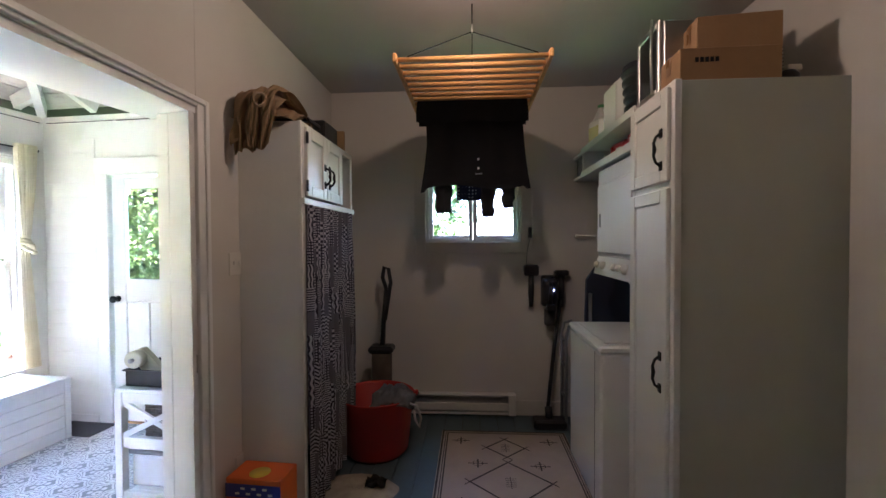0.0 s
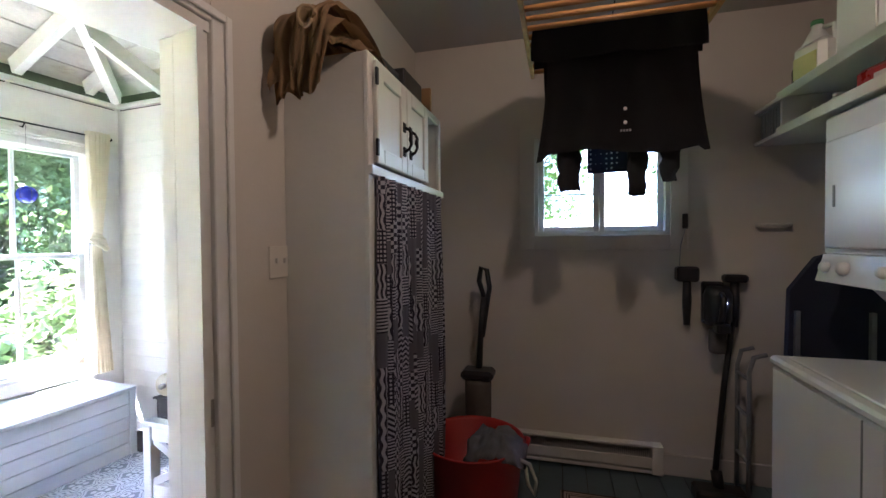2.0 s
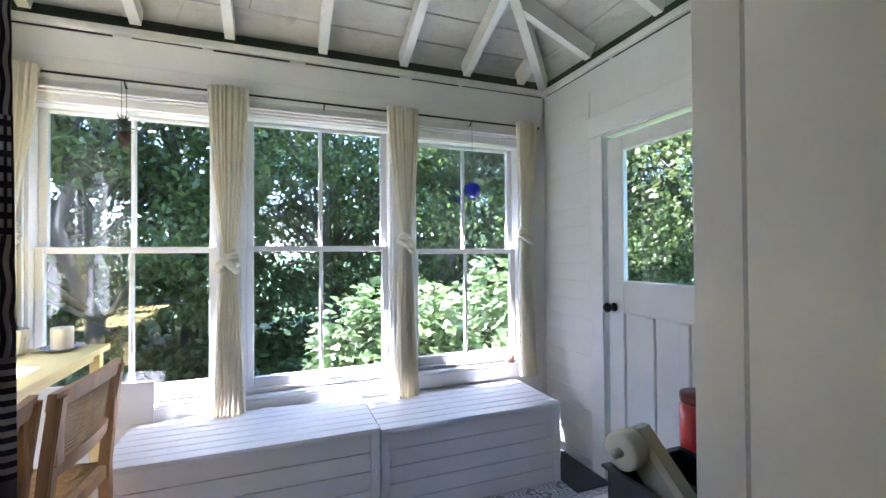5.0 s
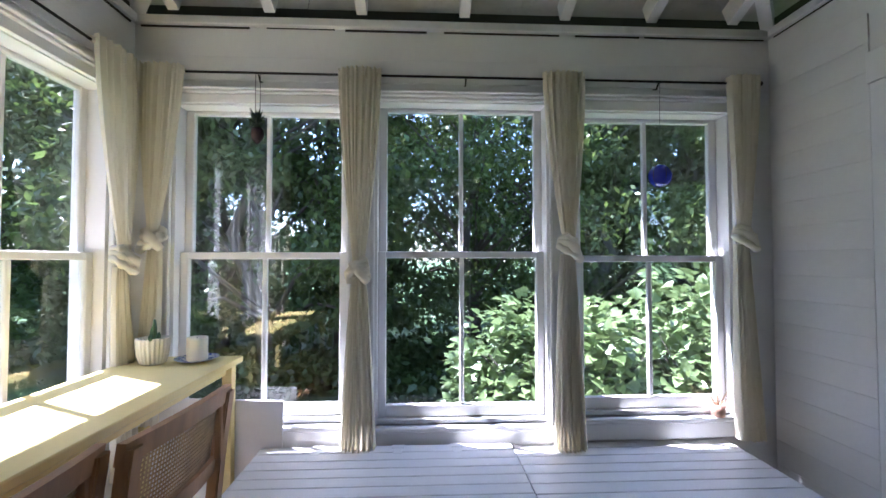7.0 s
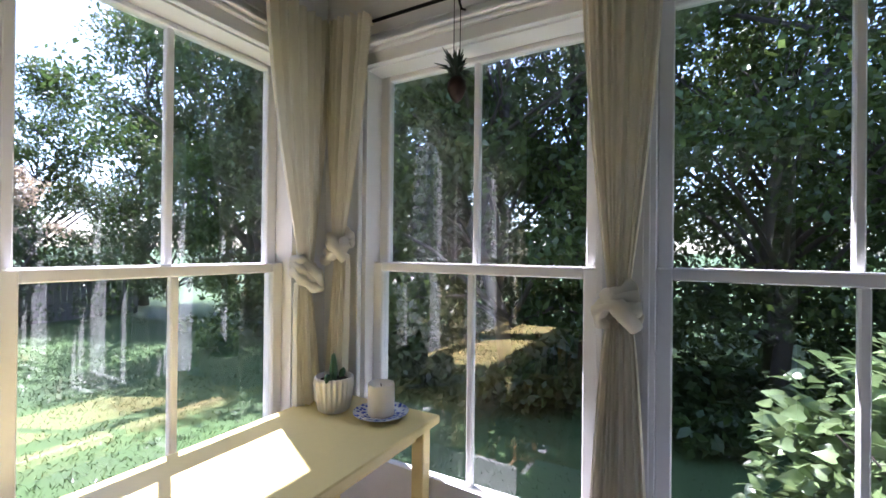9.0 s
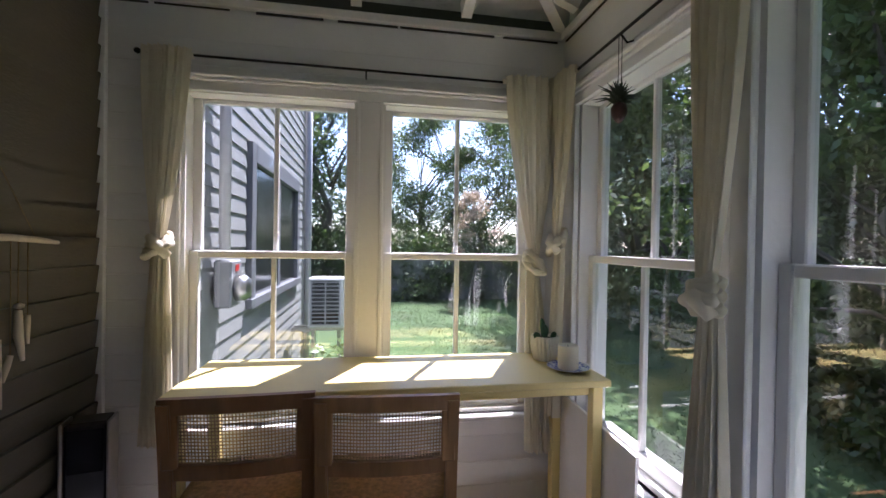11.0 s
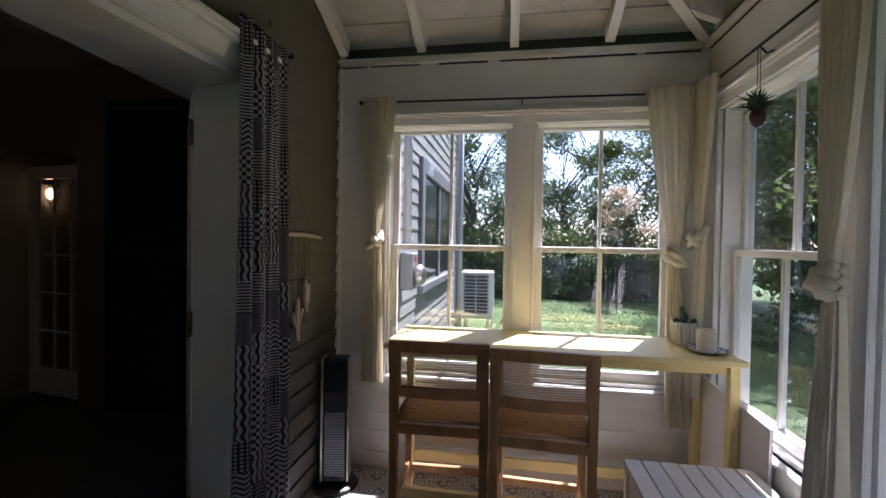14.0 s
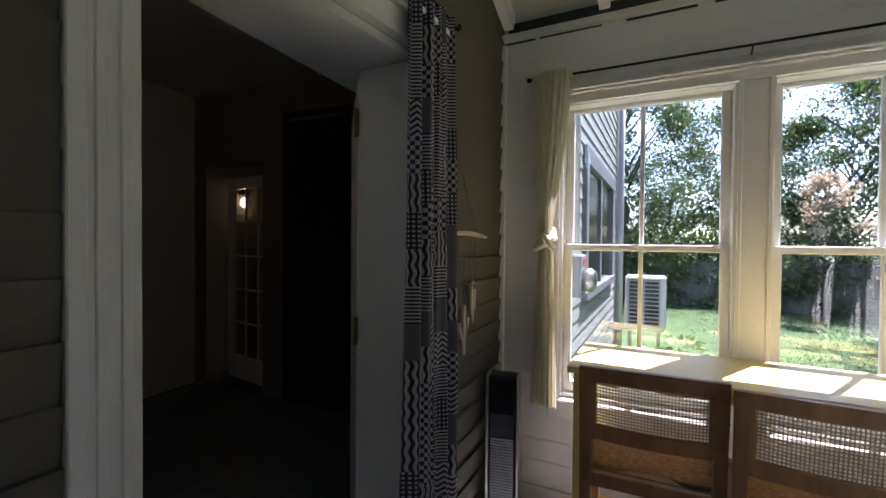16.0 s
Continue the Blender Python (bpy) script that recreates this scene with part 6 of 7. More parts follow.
small("dark_bottle", "tall dark bottle behind the jug", "bottle", 2.2, 1.66, 2.186, (("body", lathe(((0.0, 0.0), (0.045, 0.0), (0.047, 0.15), (0.03, 0.19), (0.018, 0.21), (0.018, 0.24), (0.0, 0.24)), 18), surface("dark_brown_glass", (0.05, 0.03, 0.02), 0.15)),))
to = thing("white_appliance", "cream white slim kitchen appliance standing on the shelf", "appliance", LM(2.2, 1.06, 2.186))
part("body", a_box(-0.1, 0.1, -0.15, 0.13, 0.012, 0.33, bevel=0.03), WHITEP, to)
part("front", a_box(-0.108, -0.1, -0.13, 0.11, 0.03, 0.3, bevel=0.006), CAB_WHITE, to)
part("foot", a_box(-0.09, 0.09, -0.13, 0.11, 0.0, 0.012), BLACK_PLASTIC, to)
ribbed = thing("ribbed_tub", "stack of ribbed black plastic tubs on the shelf", "tub", LM(2.24, 0.74, 2.186))
prof = [(0.0, 0.0), (0.13, 0.0)]
for k in range(6):
    prof += [(0.135 + 0.004 * k, 0.01 + 0.05 * k), (0.15 + 0.004 * k, 0.02 + 0.05 * k), (0.15 + 0.004 * k, 0.035 + 0.05 * k), (0.137 + 0.004 * k, 0.045 + 0.05 * k)]
prof += [(0.165, 0.31), (0.155, 0.312), (0.14, 0.05), (0.0, 0.045)]
part("tub", lathe(prof, 32), BLACK_PLASTIC, ribbed)
small("flat_grey_lid", "pale rounded plastic lid behind the black tubs", "lid", 2.45, 0.78, 2.186, (("body", lathe(((0.0, 0.0), (0.13, 0.0), (0.14, 0.02), (0.14, 0.36), (0.12, 0.4), (0.0, 0.41)), 28), GREY_PLASTIC),))
mw = thing("toaster_oven", "silver counter oven with dark glass stored on the cabinet", "oven", LM(2.25, 0.37, 2.157))
part("body", a_box(-0.17, 0.17, -0.13, 0.13, 0.012, 0.36, bevel=0.01), STEEL, mw)
part("door", boxes(((-0.19, -0.172, -0.13, -0.1, 0.02, 0.36), (-0.19, -0.172, 0.1, 0.13, 0.02, 0.36), (-0.19, -0.172, -0.1, 0.1, 0.02, 0.05), (-0.19, -0.172, -0.1, 0.1, 0.33, 0.36)), 0.004), STEEL, mw)
part("window", a_box(-0.185, -0.178, -0.1, 0.1, 0.05, 0.33), DARK_GLASS, mw)
part("handle", a_tube(((-0.215, -0.12, 0.02), (-0.22, -0.12, 0.19), (-0.215, -0.12, 0.36)), 0.007, 8), STEEL, mw)
part("foot", a_box(-0.15, 0.15, -0.11, 0.11, 0.0, 0.012), BLACK_PLASTIC, mw)


def carton(label, u, v, z, w, d, h, turn, mark=False):
    c = thing("cardboard_box", label, "box", LM(u, v, z, turn), "cardboard boxes on the cabinet")
    part("body", a_box(-w / 2, w / 2, -d / 2, d / 2, 0, h, bevel=0.003), CARD, c)
    part("tape", a_box(-w / 2 - 0.001, w / 2 + 0.001, -0.025, 0.025, h, h + 0.001), surface("brown_tape", (0.3, 0.17, 0.07), 0.3), c)
    part("end_tape", a_box(-w / 2 - 0.0015, -w / 2 - 0.0005, -0.025, 0.025, h * 0.45, h), surface("brown_tape_end", (0.25, 0.13, 0.05), 0.3), c)
    if mark:
        part("printed_mark", boxes([(-w / 2 + 0.06 + 0.02 * k, -w / 2 + 0.074 + 0.02 * k, -d / 2 - 0.0015, -d / 2 - 0.0005, h - 0.06, h - 0.04) for k in range(5)]), BLACK_CLOTH, c)
    return c


carton("flat brown cardboard box with a small printed mark", 2.27, 0.15, 2.157, 0.40, 0.22, 0.14, -2, True)
carton("brown taped cardboard box on top of another", 2.33, 0.16, 2.298, 0.33, 0.17, 0.15, -6)
sp = thing("small_gadget", "small dark gadget with a coiled cord on the cabinet", "gadget", LM(2.53, 0.10, 2.157))
part("body", lathe(((0.0, 0.0), (0.04, 0.0), (0.045, 0.03), (0.03, 0.05), (0.0, 0.055)), 20), BLACK_PLASTIC, sp)
part("top", a_box(-0.01, 0.05, -0.02, 0.02, 0.05, 0.075, bevel=0.004), CERAMIC, sp)
bm = bmesh.new()
tube(bm, [(-0.03 + 0.012 * math.cos(k * 0.9), 0.012 * math.sin(k * 0.9), 0.045 + 0.0022 * k) for k in range(52)], 0.003, 5)
part("coil", bm, BLACK_PLASTIC, sp)

# ---- hanging drying rack with black clothes ----
rk = thing("drying_rack", "orange wooden ceiling drying rack with round bars", "drying rack", LM(1.2, 0.93, 2.42))
for su in (-1, 1):
    part("side_rail", a_box(su * 0.39 - 0.011, su * 0.39 + 0.011, -0.61, 0.62, -0.022, 0.022, bevel=0.005), PINE, rk)
for k in range(14):
    vv = -0.57 + 0.0875 * k
    part("bar", a_tube(((-0.395, vv, 0), (0.395, vv, 0)), 0.0125, 10), PINE, rk)
bm = bmesh.new()
for su in (-1, 1):
    tube(bm, ((su * 0.33, -0.57, 0.015), (0, -0.40, 0.21)), 0.003, 5)
tube(bm, ((0, 0.48, 0.015), (0, -0.40, 0.21)), 0.003, 5)
tube(bm, ((0, -0.40, 0.21), (0, -0.40, 0.36)), 0.004, 6)
part("cords", bm, BLACK_CLOTH, rk)
part("snap_hook", lathe(((0.0, 0.0), (0.008, 0.006), (0.009, 0.03), (0.005, 0.05), (0.0, 0.055)), 10, (0, -0.40, 0.2)), STEEL, rk)


def cloth_roll(points, radii, seed, flat=0.75):
    """A thick hanging fold of stiff cloth: a fat soft tube with creases."""
    fine, rr = [], []
    for k in range(len(points) - 1):
        for q in range(5):
            f = q / 5
            fine.append(Vector(points[k]).lerp(Vector(points[k + 1]), f))
            rr.append(radii[k] + (radii[k + 1] - radii[k]) * f)
    fine.append(Vector(points[-1]))
    rr.append(radii[-1])
    bm = tube(bmesh.new(), fine, rr, 22, True, flat)
    for v in bm.verts:
        n1 = noise.noise(v.co * 16 + Vector((seed, 0, 0)))
        n2 = noise.noise(v.co * Vector((45, 45, 14)) + Vector((0, seed, 0)))
        v.co += Vector((n1, noise.noise(v.co * 16 + Vector((0, 0, seed))), 0.5 * n2)) * 0.03 + v.normal * n2 * 0.016
    return bm


def draped(label, u, v, zt, width, drop, cut, seed, back=0.18, flare=0.0):
    """A garment folded over a bar: the front falls to drop, with its own hem outline given by cut(s)."""
    g = thing("hanging_garment", label, "clothes", LM(u, v, zt), "clothes on the drying rack")
    r = random.Random(seed)
    p = [r.uniform(0, 6) for _ in range(3)]
    rows = []
    cols = 30
    for i in range(20):
        f = i / 19
        row = []
        for j in range(cols + 1):
            s = j / cols * 2 - 1
            wv = 0.5 * width * (1 + 0.04 * f * math.sin(3 * f + p[0]) + flare * f * f)
            if f < 0.2:
                a = f / 0.2 * math.pi
                z, y = 0.018 * math.sin(a) - (back * (1 - f / 0.2)) * (1 if f < 0.1 else (1 - f / 0.2)), 0.03 * math.cos(a)
            else:
                g2 = (f - 0.2) / 0.8
                z, y = -drop * cut(s) * g2, -0.03 - 0.014 * math.sin(5 * s + p[1] + 2 * g2) * g2 - 0.01 * math.sin(11 * s + p[2])
            row.append((s * wv, y, z))
        rows.append(row)
    part("cloth", sheet(rows, 0.004), BLACK_CLOTH, g)
    return g


def shirt_cut(s):
    return 1.0 + 0.03 * math.sin(4 * s) + (0.04 if abs(s) > 0.9 else 0)


draped("black cotton garment folded over the rack's bar", 1.2, 1.02, 2.442, 0.71, 0.17, lambda s: 1.0, 2)
draped("black shirt hanging from the drying rack", 1.22, 1.06, 2.43, 0.62, 0.58, shirt_cut, 5, flare=0.16)
shirt = [o for o in bpy.data.objects if o.name.startswith("hanging_garment")][-1]
for z in (-0.40, -0.46):
    part("button", lathe(((0.0, 0.0), (0.008, 0.0), (0.008, 0.003), (0.0, 0.004)), 12), WHITEP, shirt, "", pose(0.02, -0.056, z, 90, 0, 0))
part("label_bars", boxes([(0.0 + 0.012 * k, 0.008 + 0.012 * k, -0.058, -0.056, -0.50, -0.49) for k in range(4)]), GREY_PLASTIC, shirt)
sleeved = draped("black garment with loose sleeves behind the shirt", 1.2, 1.14, 2.43, 0.62, 0.46, lambda s: 1.0, 8)
for x, ln, wd, sd in ((-0.2, 0.74, 0.072, 1.0), (0.1, 0.77, 0.066, 2.0), (0.24, 0.71, 0.06, 3.0)):
    part("sleeve", cloth_roll(((x * 0.9, -0.03, -0.40), (x, -0.03, -0.55), (x + 0.01, -0.03, -ln)), (wd, wd, wd * 0.9), sd, 0.35), BLACK_CLOTH, sleeved)
dots, dn, dl, dp = tree("dotted_cloth")
tcd, vd = dn.new("ShaderNodeTexCoord"), dn.new("ShaderNodeTexVoronoi")
vd.inputs["Scale"].default_value, vd.inputs["Randomness"].default_value = 42, 0.1
dl.new(tcd.outputs["Object"], vd.inputs["Vector"])
dl.new(mixed(dn, dl, math_node(dn, dl, "LESS_THAN", vd.outputs["Distance"], 0.22), (0.02, 0.022, 0.05), (0.7, 0.7, 0.7)), dp.inputs["Base Color"])
dp.inputs["Roughness"].default_value = 0.9
g = thing("hanging_garment", "small navy cloth with white dots among black clothes", "clothes", LM(1.2, 1.16, 1.7), "clothes on the drying rack")
part("cloth", sheet([[(-0.11 + 0.038 * i, 0.008 * math.sin(i), z) for i in range(6)] for z in (0.72, 0.4, 0.16, 0.075)], 0.003), dots, g)

# ---- on and beside the cupboard ----
coat = thing("canvas_coat", "tan canvas coat heaped over the cupboard's corner", "coat", LM(0.12, 0.52, 2.122))


def heap(lx, ly, h, seed, hang=0.0, n=22):
    rows = []
    for i in range(n + 1):
        a = -1 + 2 * i / n
        row = []
        for j in range(n + 1):
            b = -1 + 2 * j / n
            base = max(0.0, 1 - (a * a + b * b) * 0.75)
            z = h * base ** 0.6 + 0.045 * noise.noise((a * 2.2 + seed, b * 2.2, seed)) + 0.022 * noise.noise((a * 6 + seed, b * 6, 1))
            z = max(z, 0.004)
            row.append((lx * a * (1 + 0.1 * noise.noise((b * 3, seed, 2))), ly * b * (1 + 0.1 * noise.noise((a * 3, seed, 5))), z))
        rows.append(row)
    return sheet(rows, 0.006)


part("body", heap(0.15, 0.24, 0.14, 3), TAN, coat)



def coat_fall(u0, u1, top_v, low, folds, seed, lift):
    """One thickness of canvas lying on the top and falling over the edge in soft pleats."""
    rows = []
    for i in range(37):
        f = i / 36
        row = []
        for j in range(41):
            t_ = j / 40
            n1 = noise.noise((t_ * 3 + seed, f * 2.2, seed))
            n2 = noise.noise((t_ * 8 + seed, f * 3.5, 2))
            pleat = math.sin(2 * math.pi * folds * t_ + 5.5 * n1 + 1.5 * n2 + seed)
            if f < 0.5:
                g_ = f / 0.5
                v_, z_ = top_v + (-0.235 - top_v) * g_, lift + 0.06 * math.sin(math.pi * g_ * 0.8) + 0.02 * pleat * g_ + 0.02 * n2
                v_ -= 0.01 * n1
            else:
                g_ = (f - 0.5) / 0.5
                v_ = -0.245 - 0.045 * math.sin(min(1.0, g_ * 3) * math.pi / 2) - 0.026 * pleat * (0.5 + 0.5 * g_) - 0.012 * n2
                z_ = lift + 0.035 - (low + 0.07 * n1 + lift) * g_ ** 1.15
            pinch = 1 - 0.22 * max(0.0, f - 0.5) * 2
            row.append((0.5 * (u0 + u1) + (t_ - 0.5) * (u1 - u0) * pinch + 0.014 * n2 - 0.05 * max(0.0, f - 0.35), v_, max(z_, 0.006) if v_ > -0.24 else z_))
        rows.append(row)
    return sheet(rows, 0.005)


part("back", coat_fall(-0.1, 0.15, 0.16, 0.2, 2.2, 1.3, 0.05), TAN, coat)
part("front", coat_fall(-0.09, 0.07, 0.02, 0.22, 1.6, 4.1, 0.085), TAN, coat)
part("sleeve", coat_fall(0.0, 0.13, 0.1, 0.1, 1.2, 7.7, 0.1), TAN, coat)
CUFF = surface("pale_cuff", (0.45, 0.33, 0.2), 0.9)
part("cuff", a_tube([(0.06 + 0.03 * math.cos(k * 0.63), -0.335 + 0.008 * math.sin(k * 1.2), 0.06 + 0.032 * math.sin(k * 0.63)) for k in range(10)], 0.006, 8), CUFF, coat)
small("black_box", "flat black box on top of the cupboard", "box", 0.15, 1.0, 2.122, (("body", a_box(-0.11, 0.11, -0.13, 0.13, 0, 0.15, bevel=0.006), BLACK_PLASTIC),))
small("dark_book", "thin dark slab lying on the coat's heap", "book", 0.16, 0.7, 2.19, (("body", a_box(-0.1, 0.1, -0.1, 0.1, 0.0, 0.025, bevel=0.004), BLACK_PLASTIC),))
small("wooden_block", "pale wooden frame standing on the cupboard", "frame", 0.2, 1.2, 2.122, (("body", boxes(((-0.09, 0.09, -0.012, 0.012, 0, 0.16),), 0.004), CARD),))

# red tub with a grey cloth
tub = thing("red_tub", "round red flexible plastic tub on the floor", "tub", LM(0.51, 1.18))
part("body", lathe(((0.0, 0.0), (0.2, 0.0), (0.225, 0.03), (0.265, 0.4), (0.275, 0.41), (0.268, 0.415), (0.255, 0.4), (0.21, 0.03), (0.0, 0.02)), 40), RED_PLASTIC, tub)
for su in (-1, 1):
    part("handle", a_tube([(su * (0.262 + 0.03 * math.sin(math.pi * k / 6)), -0.08 + 0.16 * k / 6, 0.395 + 0.03 * math.sin(math.pi * k / 6)) for k in range(7)], 0.012, 8), RED_PLASTIC, tub)
GREYCLOTH = surface("grey_cotton", (0.3, 0.28, 0.26), 0.95, 0.2, 8, 250, 0.4)
gc = thing("cloth_bag", "crumpled grey cotton bag over the red tub's rim", "bag", LM(0.65, 1.14, 0.37))
part("bag", heap(0.15, 0.16, 0.1, 7), GREYCLOTH, gc)
part("strap", a_tube(((0.1, -0.1, 0.03), (0.17, -0.13, 0.02), (0.2, -0.13, -0.06), (0.19, -0.12, -0.13), (0.16, -0.12, -0.08), (0.15, -0.12, 0.0)), 0.009, 6), surface("pale_strap", (0.5, 0.48, 0.45), 0.9), gc)

# orange detergent carton, drawn with plain shapes
ORANGE = surface("orange_print", (0.75, 0.14, 0.015), 0.4, 0.08, 8, 60, 0.05)
det = thing("detergent_box", "orange detergent carton with blue band and yellow disc", "box", LM(0.15, 0.22, 0.0, -4))
part("carton", a_box(-0.14, 0.14, -0.085, 0.085, 0, 0.36, bevel=0.003), ORANGE, det)
part("blue_band", a_box(-0.141, 0.141, -0.0865, -0.0852, 0.27, 0.335), surface("blue_print", (0.03, 0.04, 0.3), 0.4), det)
part("text_bars", boxes([(-0.09 + 0.028 * k, -0.068 + 0.028 * k, -0.0875, -0.0866, 0.285 + 0.025 * (k % 2), 0.295 + 0.025 * (k % 2)) for k in range(7)]), WHITEP, det)
YEL = surface("yellow_print", (0.8, 0.6, 0.05), 0.4)
part("disc", lathe(((0.0, 0.0), (0.075, 0.0), (0.075, 0.001), (0.0, 0.001)), 32), YEL, det, "", pose(-0.01, -0.0856, 0.15, 90, 0, 0))
part("disc_core", lathe(((0.0, 0.0), (0.055, 0.0), (0.055, 0.001), (0.0, 0.001)), 32), ORANGE, det, "", pose(-0.01, -0.0868, 0.15, 90, 0, 0))
part("word_bar", boxes(((-0.06, 0.045, -0.0892, -0.088, 0.13, 0.17),)), surface("navy_print", (0.02, 0.03, 0.25), 0.4), det)
part("top_disc", lathe(((0.0, 0.0), (0.05, 0.0), (0.05, 0.001), (0.0, 0.001)), 32), YEL, det, "", pose(0.0, -0.02, 0.3602))

# upright vacuum
uv = thing("upright_vacuum", "grey and black upright vacuum cleaner in the corner", "vacuum cleaner", LM(0.47, 1.56))
part("base", a_box(-0.15, 0.15, -0.17, 0.12, 0.02, 0.13, bevel=0.03), BLACK_PLASTIC, uv)
part("bin", lathe(((0.0, 0.0), (0.075, 0.0), (0.08, 0.02), (0.082, 0.3), (0.075, 0.32), (0.0, 0.33)), 24, (0, 0, 0.28)), surface("smoky_clear_plastic", (0.14, 0.12, 0.1), 0.15, 0.2, 6, 50, 0.05), uv)
part("motor_body", a_box(-0.085, 0.085, -0.06, 0.09, 0.12, 0.3, bevel=0.02), GREY_PLASTIC, uv)
part("collar", a_box(-0.1, 0.1, -0.07, 0.08, 0.6, 0.66, bevel=0.02), BLACK_PLASTIC, uv)
part("handle_pole", a_tube(((0.0, 0.03, 0.64), (0.01, 0.05, 0.9), (0.03, 0.06, 1.1)), (0.022, 0.018, 0.02), 10), BLACK_PLASTIC, uv)
part("grip", a_tube(((0.03, 0.06, 1.1), (0.0, 0.05, 1.2), (0.015, 0.05, 1.285), (0.05, 0.05, 1.27), (0.065, 0.06, 1.16), (0.04, 0.06, 1.0), (0.02, 0.05, 0.85)), 0.016, 10), BLACK_PLASTIC, uv)
for s2 in (-1, 1):
    part("wheel", lathe(((0.0, -0.02), (0.06, -0.02), (0.065, 0.0), (0.06, 0.02), (0.0, 0.02)), 20), BLACK_PLASTIC, uv, "", pose(s2 * 0.15, 0.1, 0.065, 0, 90, 0))

# stick vacuum and its tools on the wall
sv = thing("stick_vacuum", "black cordless stick vacuum hung on the wall with tools", "vacuum cleaner", LM(0, LN))
part("dock", a_box(1.775, 1.885, -0.05, 0.0, 0.95, 1.2, bevel=0.01), BLACK_PLASTIC, sv)
part("motor", lathe(((0.0, 0.0), (0.06, 0.0), (0.07, 0.03), (0.072, 0.17), (0.055, 0.22), (0.0, 0.22)), 20, (1.83, -0.12, 0.96)), BLACK_PLASTIC, sv)
part("dust_cup", lathe(((0.0, 0.0), (0.04, 0.0), (0.045, 0.02), (0.045, 0.13), (0.0, 0.13)), 20, (1.83, -0.12, 0.80)), surface("smoky_cup", (0.1, 0.1, 0.1), 0.12), sv)
part("indicator", a_box(1.845, 1.855, -0.198, -0.191, 1.09, 1.097), surface("blue_white_led", (0.6, 0.7, 1.0), 0.5, 0, 3, 3, 0, emit=1.5), sv, "small lit indicator")
part("grip", a_tube(((1.83, -0.16, 1.15), (1.825, -0.235, 1.12), (1.82, -0.225, 1.02), (1.825, -0.18, 0.97)), 0.017, 10), BLACK_PLASTIC, sv)
part("battery", a_box(1.79, 1.86, -0.25, -0.17, 0.93, 0.985, bevel=0.01), BLACK_PLASTIC, sv)
for uu, zz in ((1.69, 1.2), (1.94, 1.2)):
    part("tool_head", a_box(uu - 0.06, uu + 0.06, -0.09, -0.01, zz, zz + (0.09 if uu < 1.8 else 0.045), bevel=0.012), BLACK_PLASTIC, sv)
    part("tool_neck", a_tube(((uu, -0.05, zz), (uu, -0.05, zz - 0.12), (uu, -0.05, zz - 0.26)), (0.022, 0.026, 0.018), 10), BLACK_PLASTIC, sv)
part("wand", a_tube(((1.93, -0.06, 1.0), (1.87, -0.1, 0.6), (1.81, -0.16, 0.14)), 0.016, 10), BLACK_PLASTIC, sv)
part("floor_head", a_box(1.68, 1.94, -0.3, -0.17, 0.002, 0.075, bevel=0.015), BLACK_PLASTIC, sv)
part("pivot", a_tube(((1.81, -0.22, 0.06), (1.81, -0.17, 0.14)), 0.03, 10), BLACK_PLASTIC, sv)
lad = thing("step_stool", "folded white tubular step stool beside the washer", "step stool", LM(1.95, LN - 0.28))
part("frame", a_tube(((-0.02, 0.0, 0.0), (-0.02, 0.0, 0.74), (0.0, 0.0, 0.82), (0.06, 0.0, 0.84)), 0.012, 8), GREY_PLASTIC, lad)
part("frame", a_tube(((-0.02, 0.16, 0.0), (-0.02, 0.16, 0.74), (0.0, 0.16, 0.82), (0.06, 0.16, 0.84)), 0.012, 8), GREY_PLASTIC, lad)
for z in (0.25, 0.5, 0.7):
    part("rung", a_tube(((-0.02, 0.0, z), (-0.02, 0.16, z)), 0.01, 8), GREY_PLASTIC, lad)
ib = thing("ironing_board", "dark blue ironing board stored behind the washer", "ironing board", LM(2.22, 1.45, 0.0))
bm = bmesh.new()
prism(bm, ((-0.2, 0.1), (0.24, 0.1), (0.24, 1.15), (0.16, 1.32), (0.06, 1.4), (-0.06, 1.36), (-0.17, 1.2)), -0.02, 0.02)
for v in bm.verts:
    v.co = Vector((v.co.x, v.co.z, v.co.y))
part("cover", bm, surface("navy_cover", (0.02, 0.025, 0.05), 0.85, 0.2, 6, 200, 0.3), ib)
part("leg", boxes(((-0.16, -0.14, -0.05, -0.03, 0, 1.1), (0.14, 0.16, -0.05, -0.03, 0, 1.1))), STEEL, ib)
hk = thing("wall_hook", "white towel bar on the end wall", "towel bar", LM(0, LN))
part("bar", a_tube(((2.06, -0.05, 1.53), (2.22, -0.05, 1.53)), 0.008, 8), CAB_WHITE, hk)
part("post", boxes(((2.06, 2.075, -0.05, 0.0, 1.52, 1.54), (2.205, 2.22, -0.05, 0.0, 1.52, 1.54))), CAB_WHITE, hk)
cd = thing("wall_socket", "dark socket with a hanging cord by the window", "socket", LM(1.685, LN - 0.018, 1.56))
part("box", a_box(-0.014, 0.014, -0.025, 0.0, -0.045, 0.045, bevel=0.004), BLACK_PLASTIC, cd)
part("cord", a_tube(((0, -0.02, -0.04), (-0.025, -0.015, -0.15), (-0.03, -0.015, -0.26), (-0.01, -0.015, -0.34)), 0.003, 5), GREY_PLASTIC, cd)

# ---- rugs ----
RUG = surface("cream_wool_rug", (0.5, 0.4, 0.32), 0.95, 0.12, 5, 180, 0.5)
RUGLINE = surface("dark_wool_line", (0.09, 0.07, 0.06), 0.95, 0.2, 8, 200, 0.3)
rug = thing("rug", "cream woven rug with thin dark diamond figures", "rug", LM(1.43, 0.55, 0.0015))
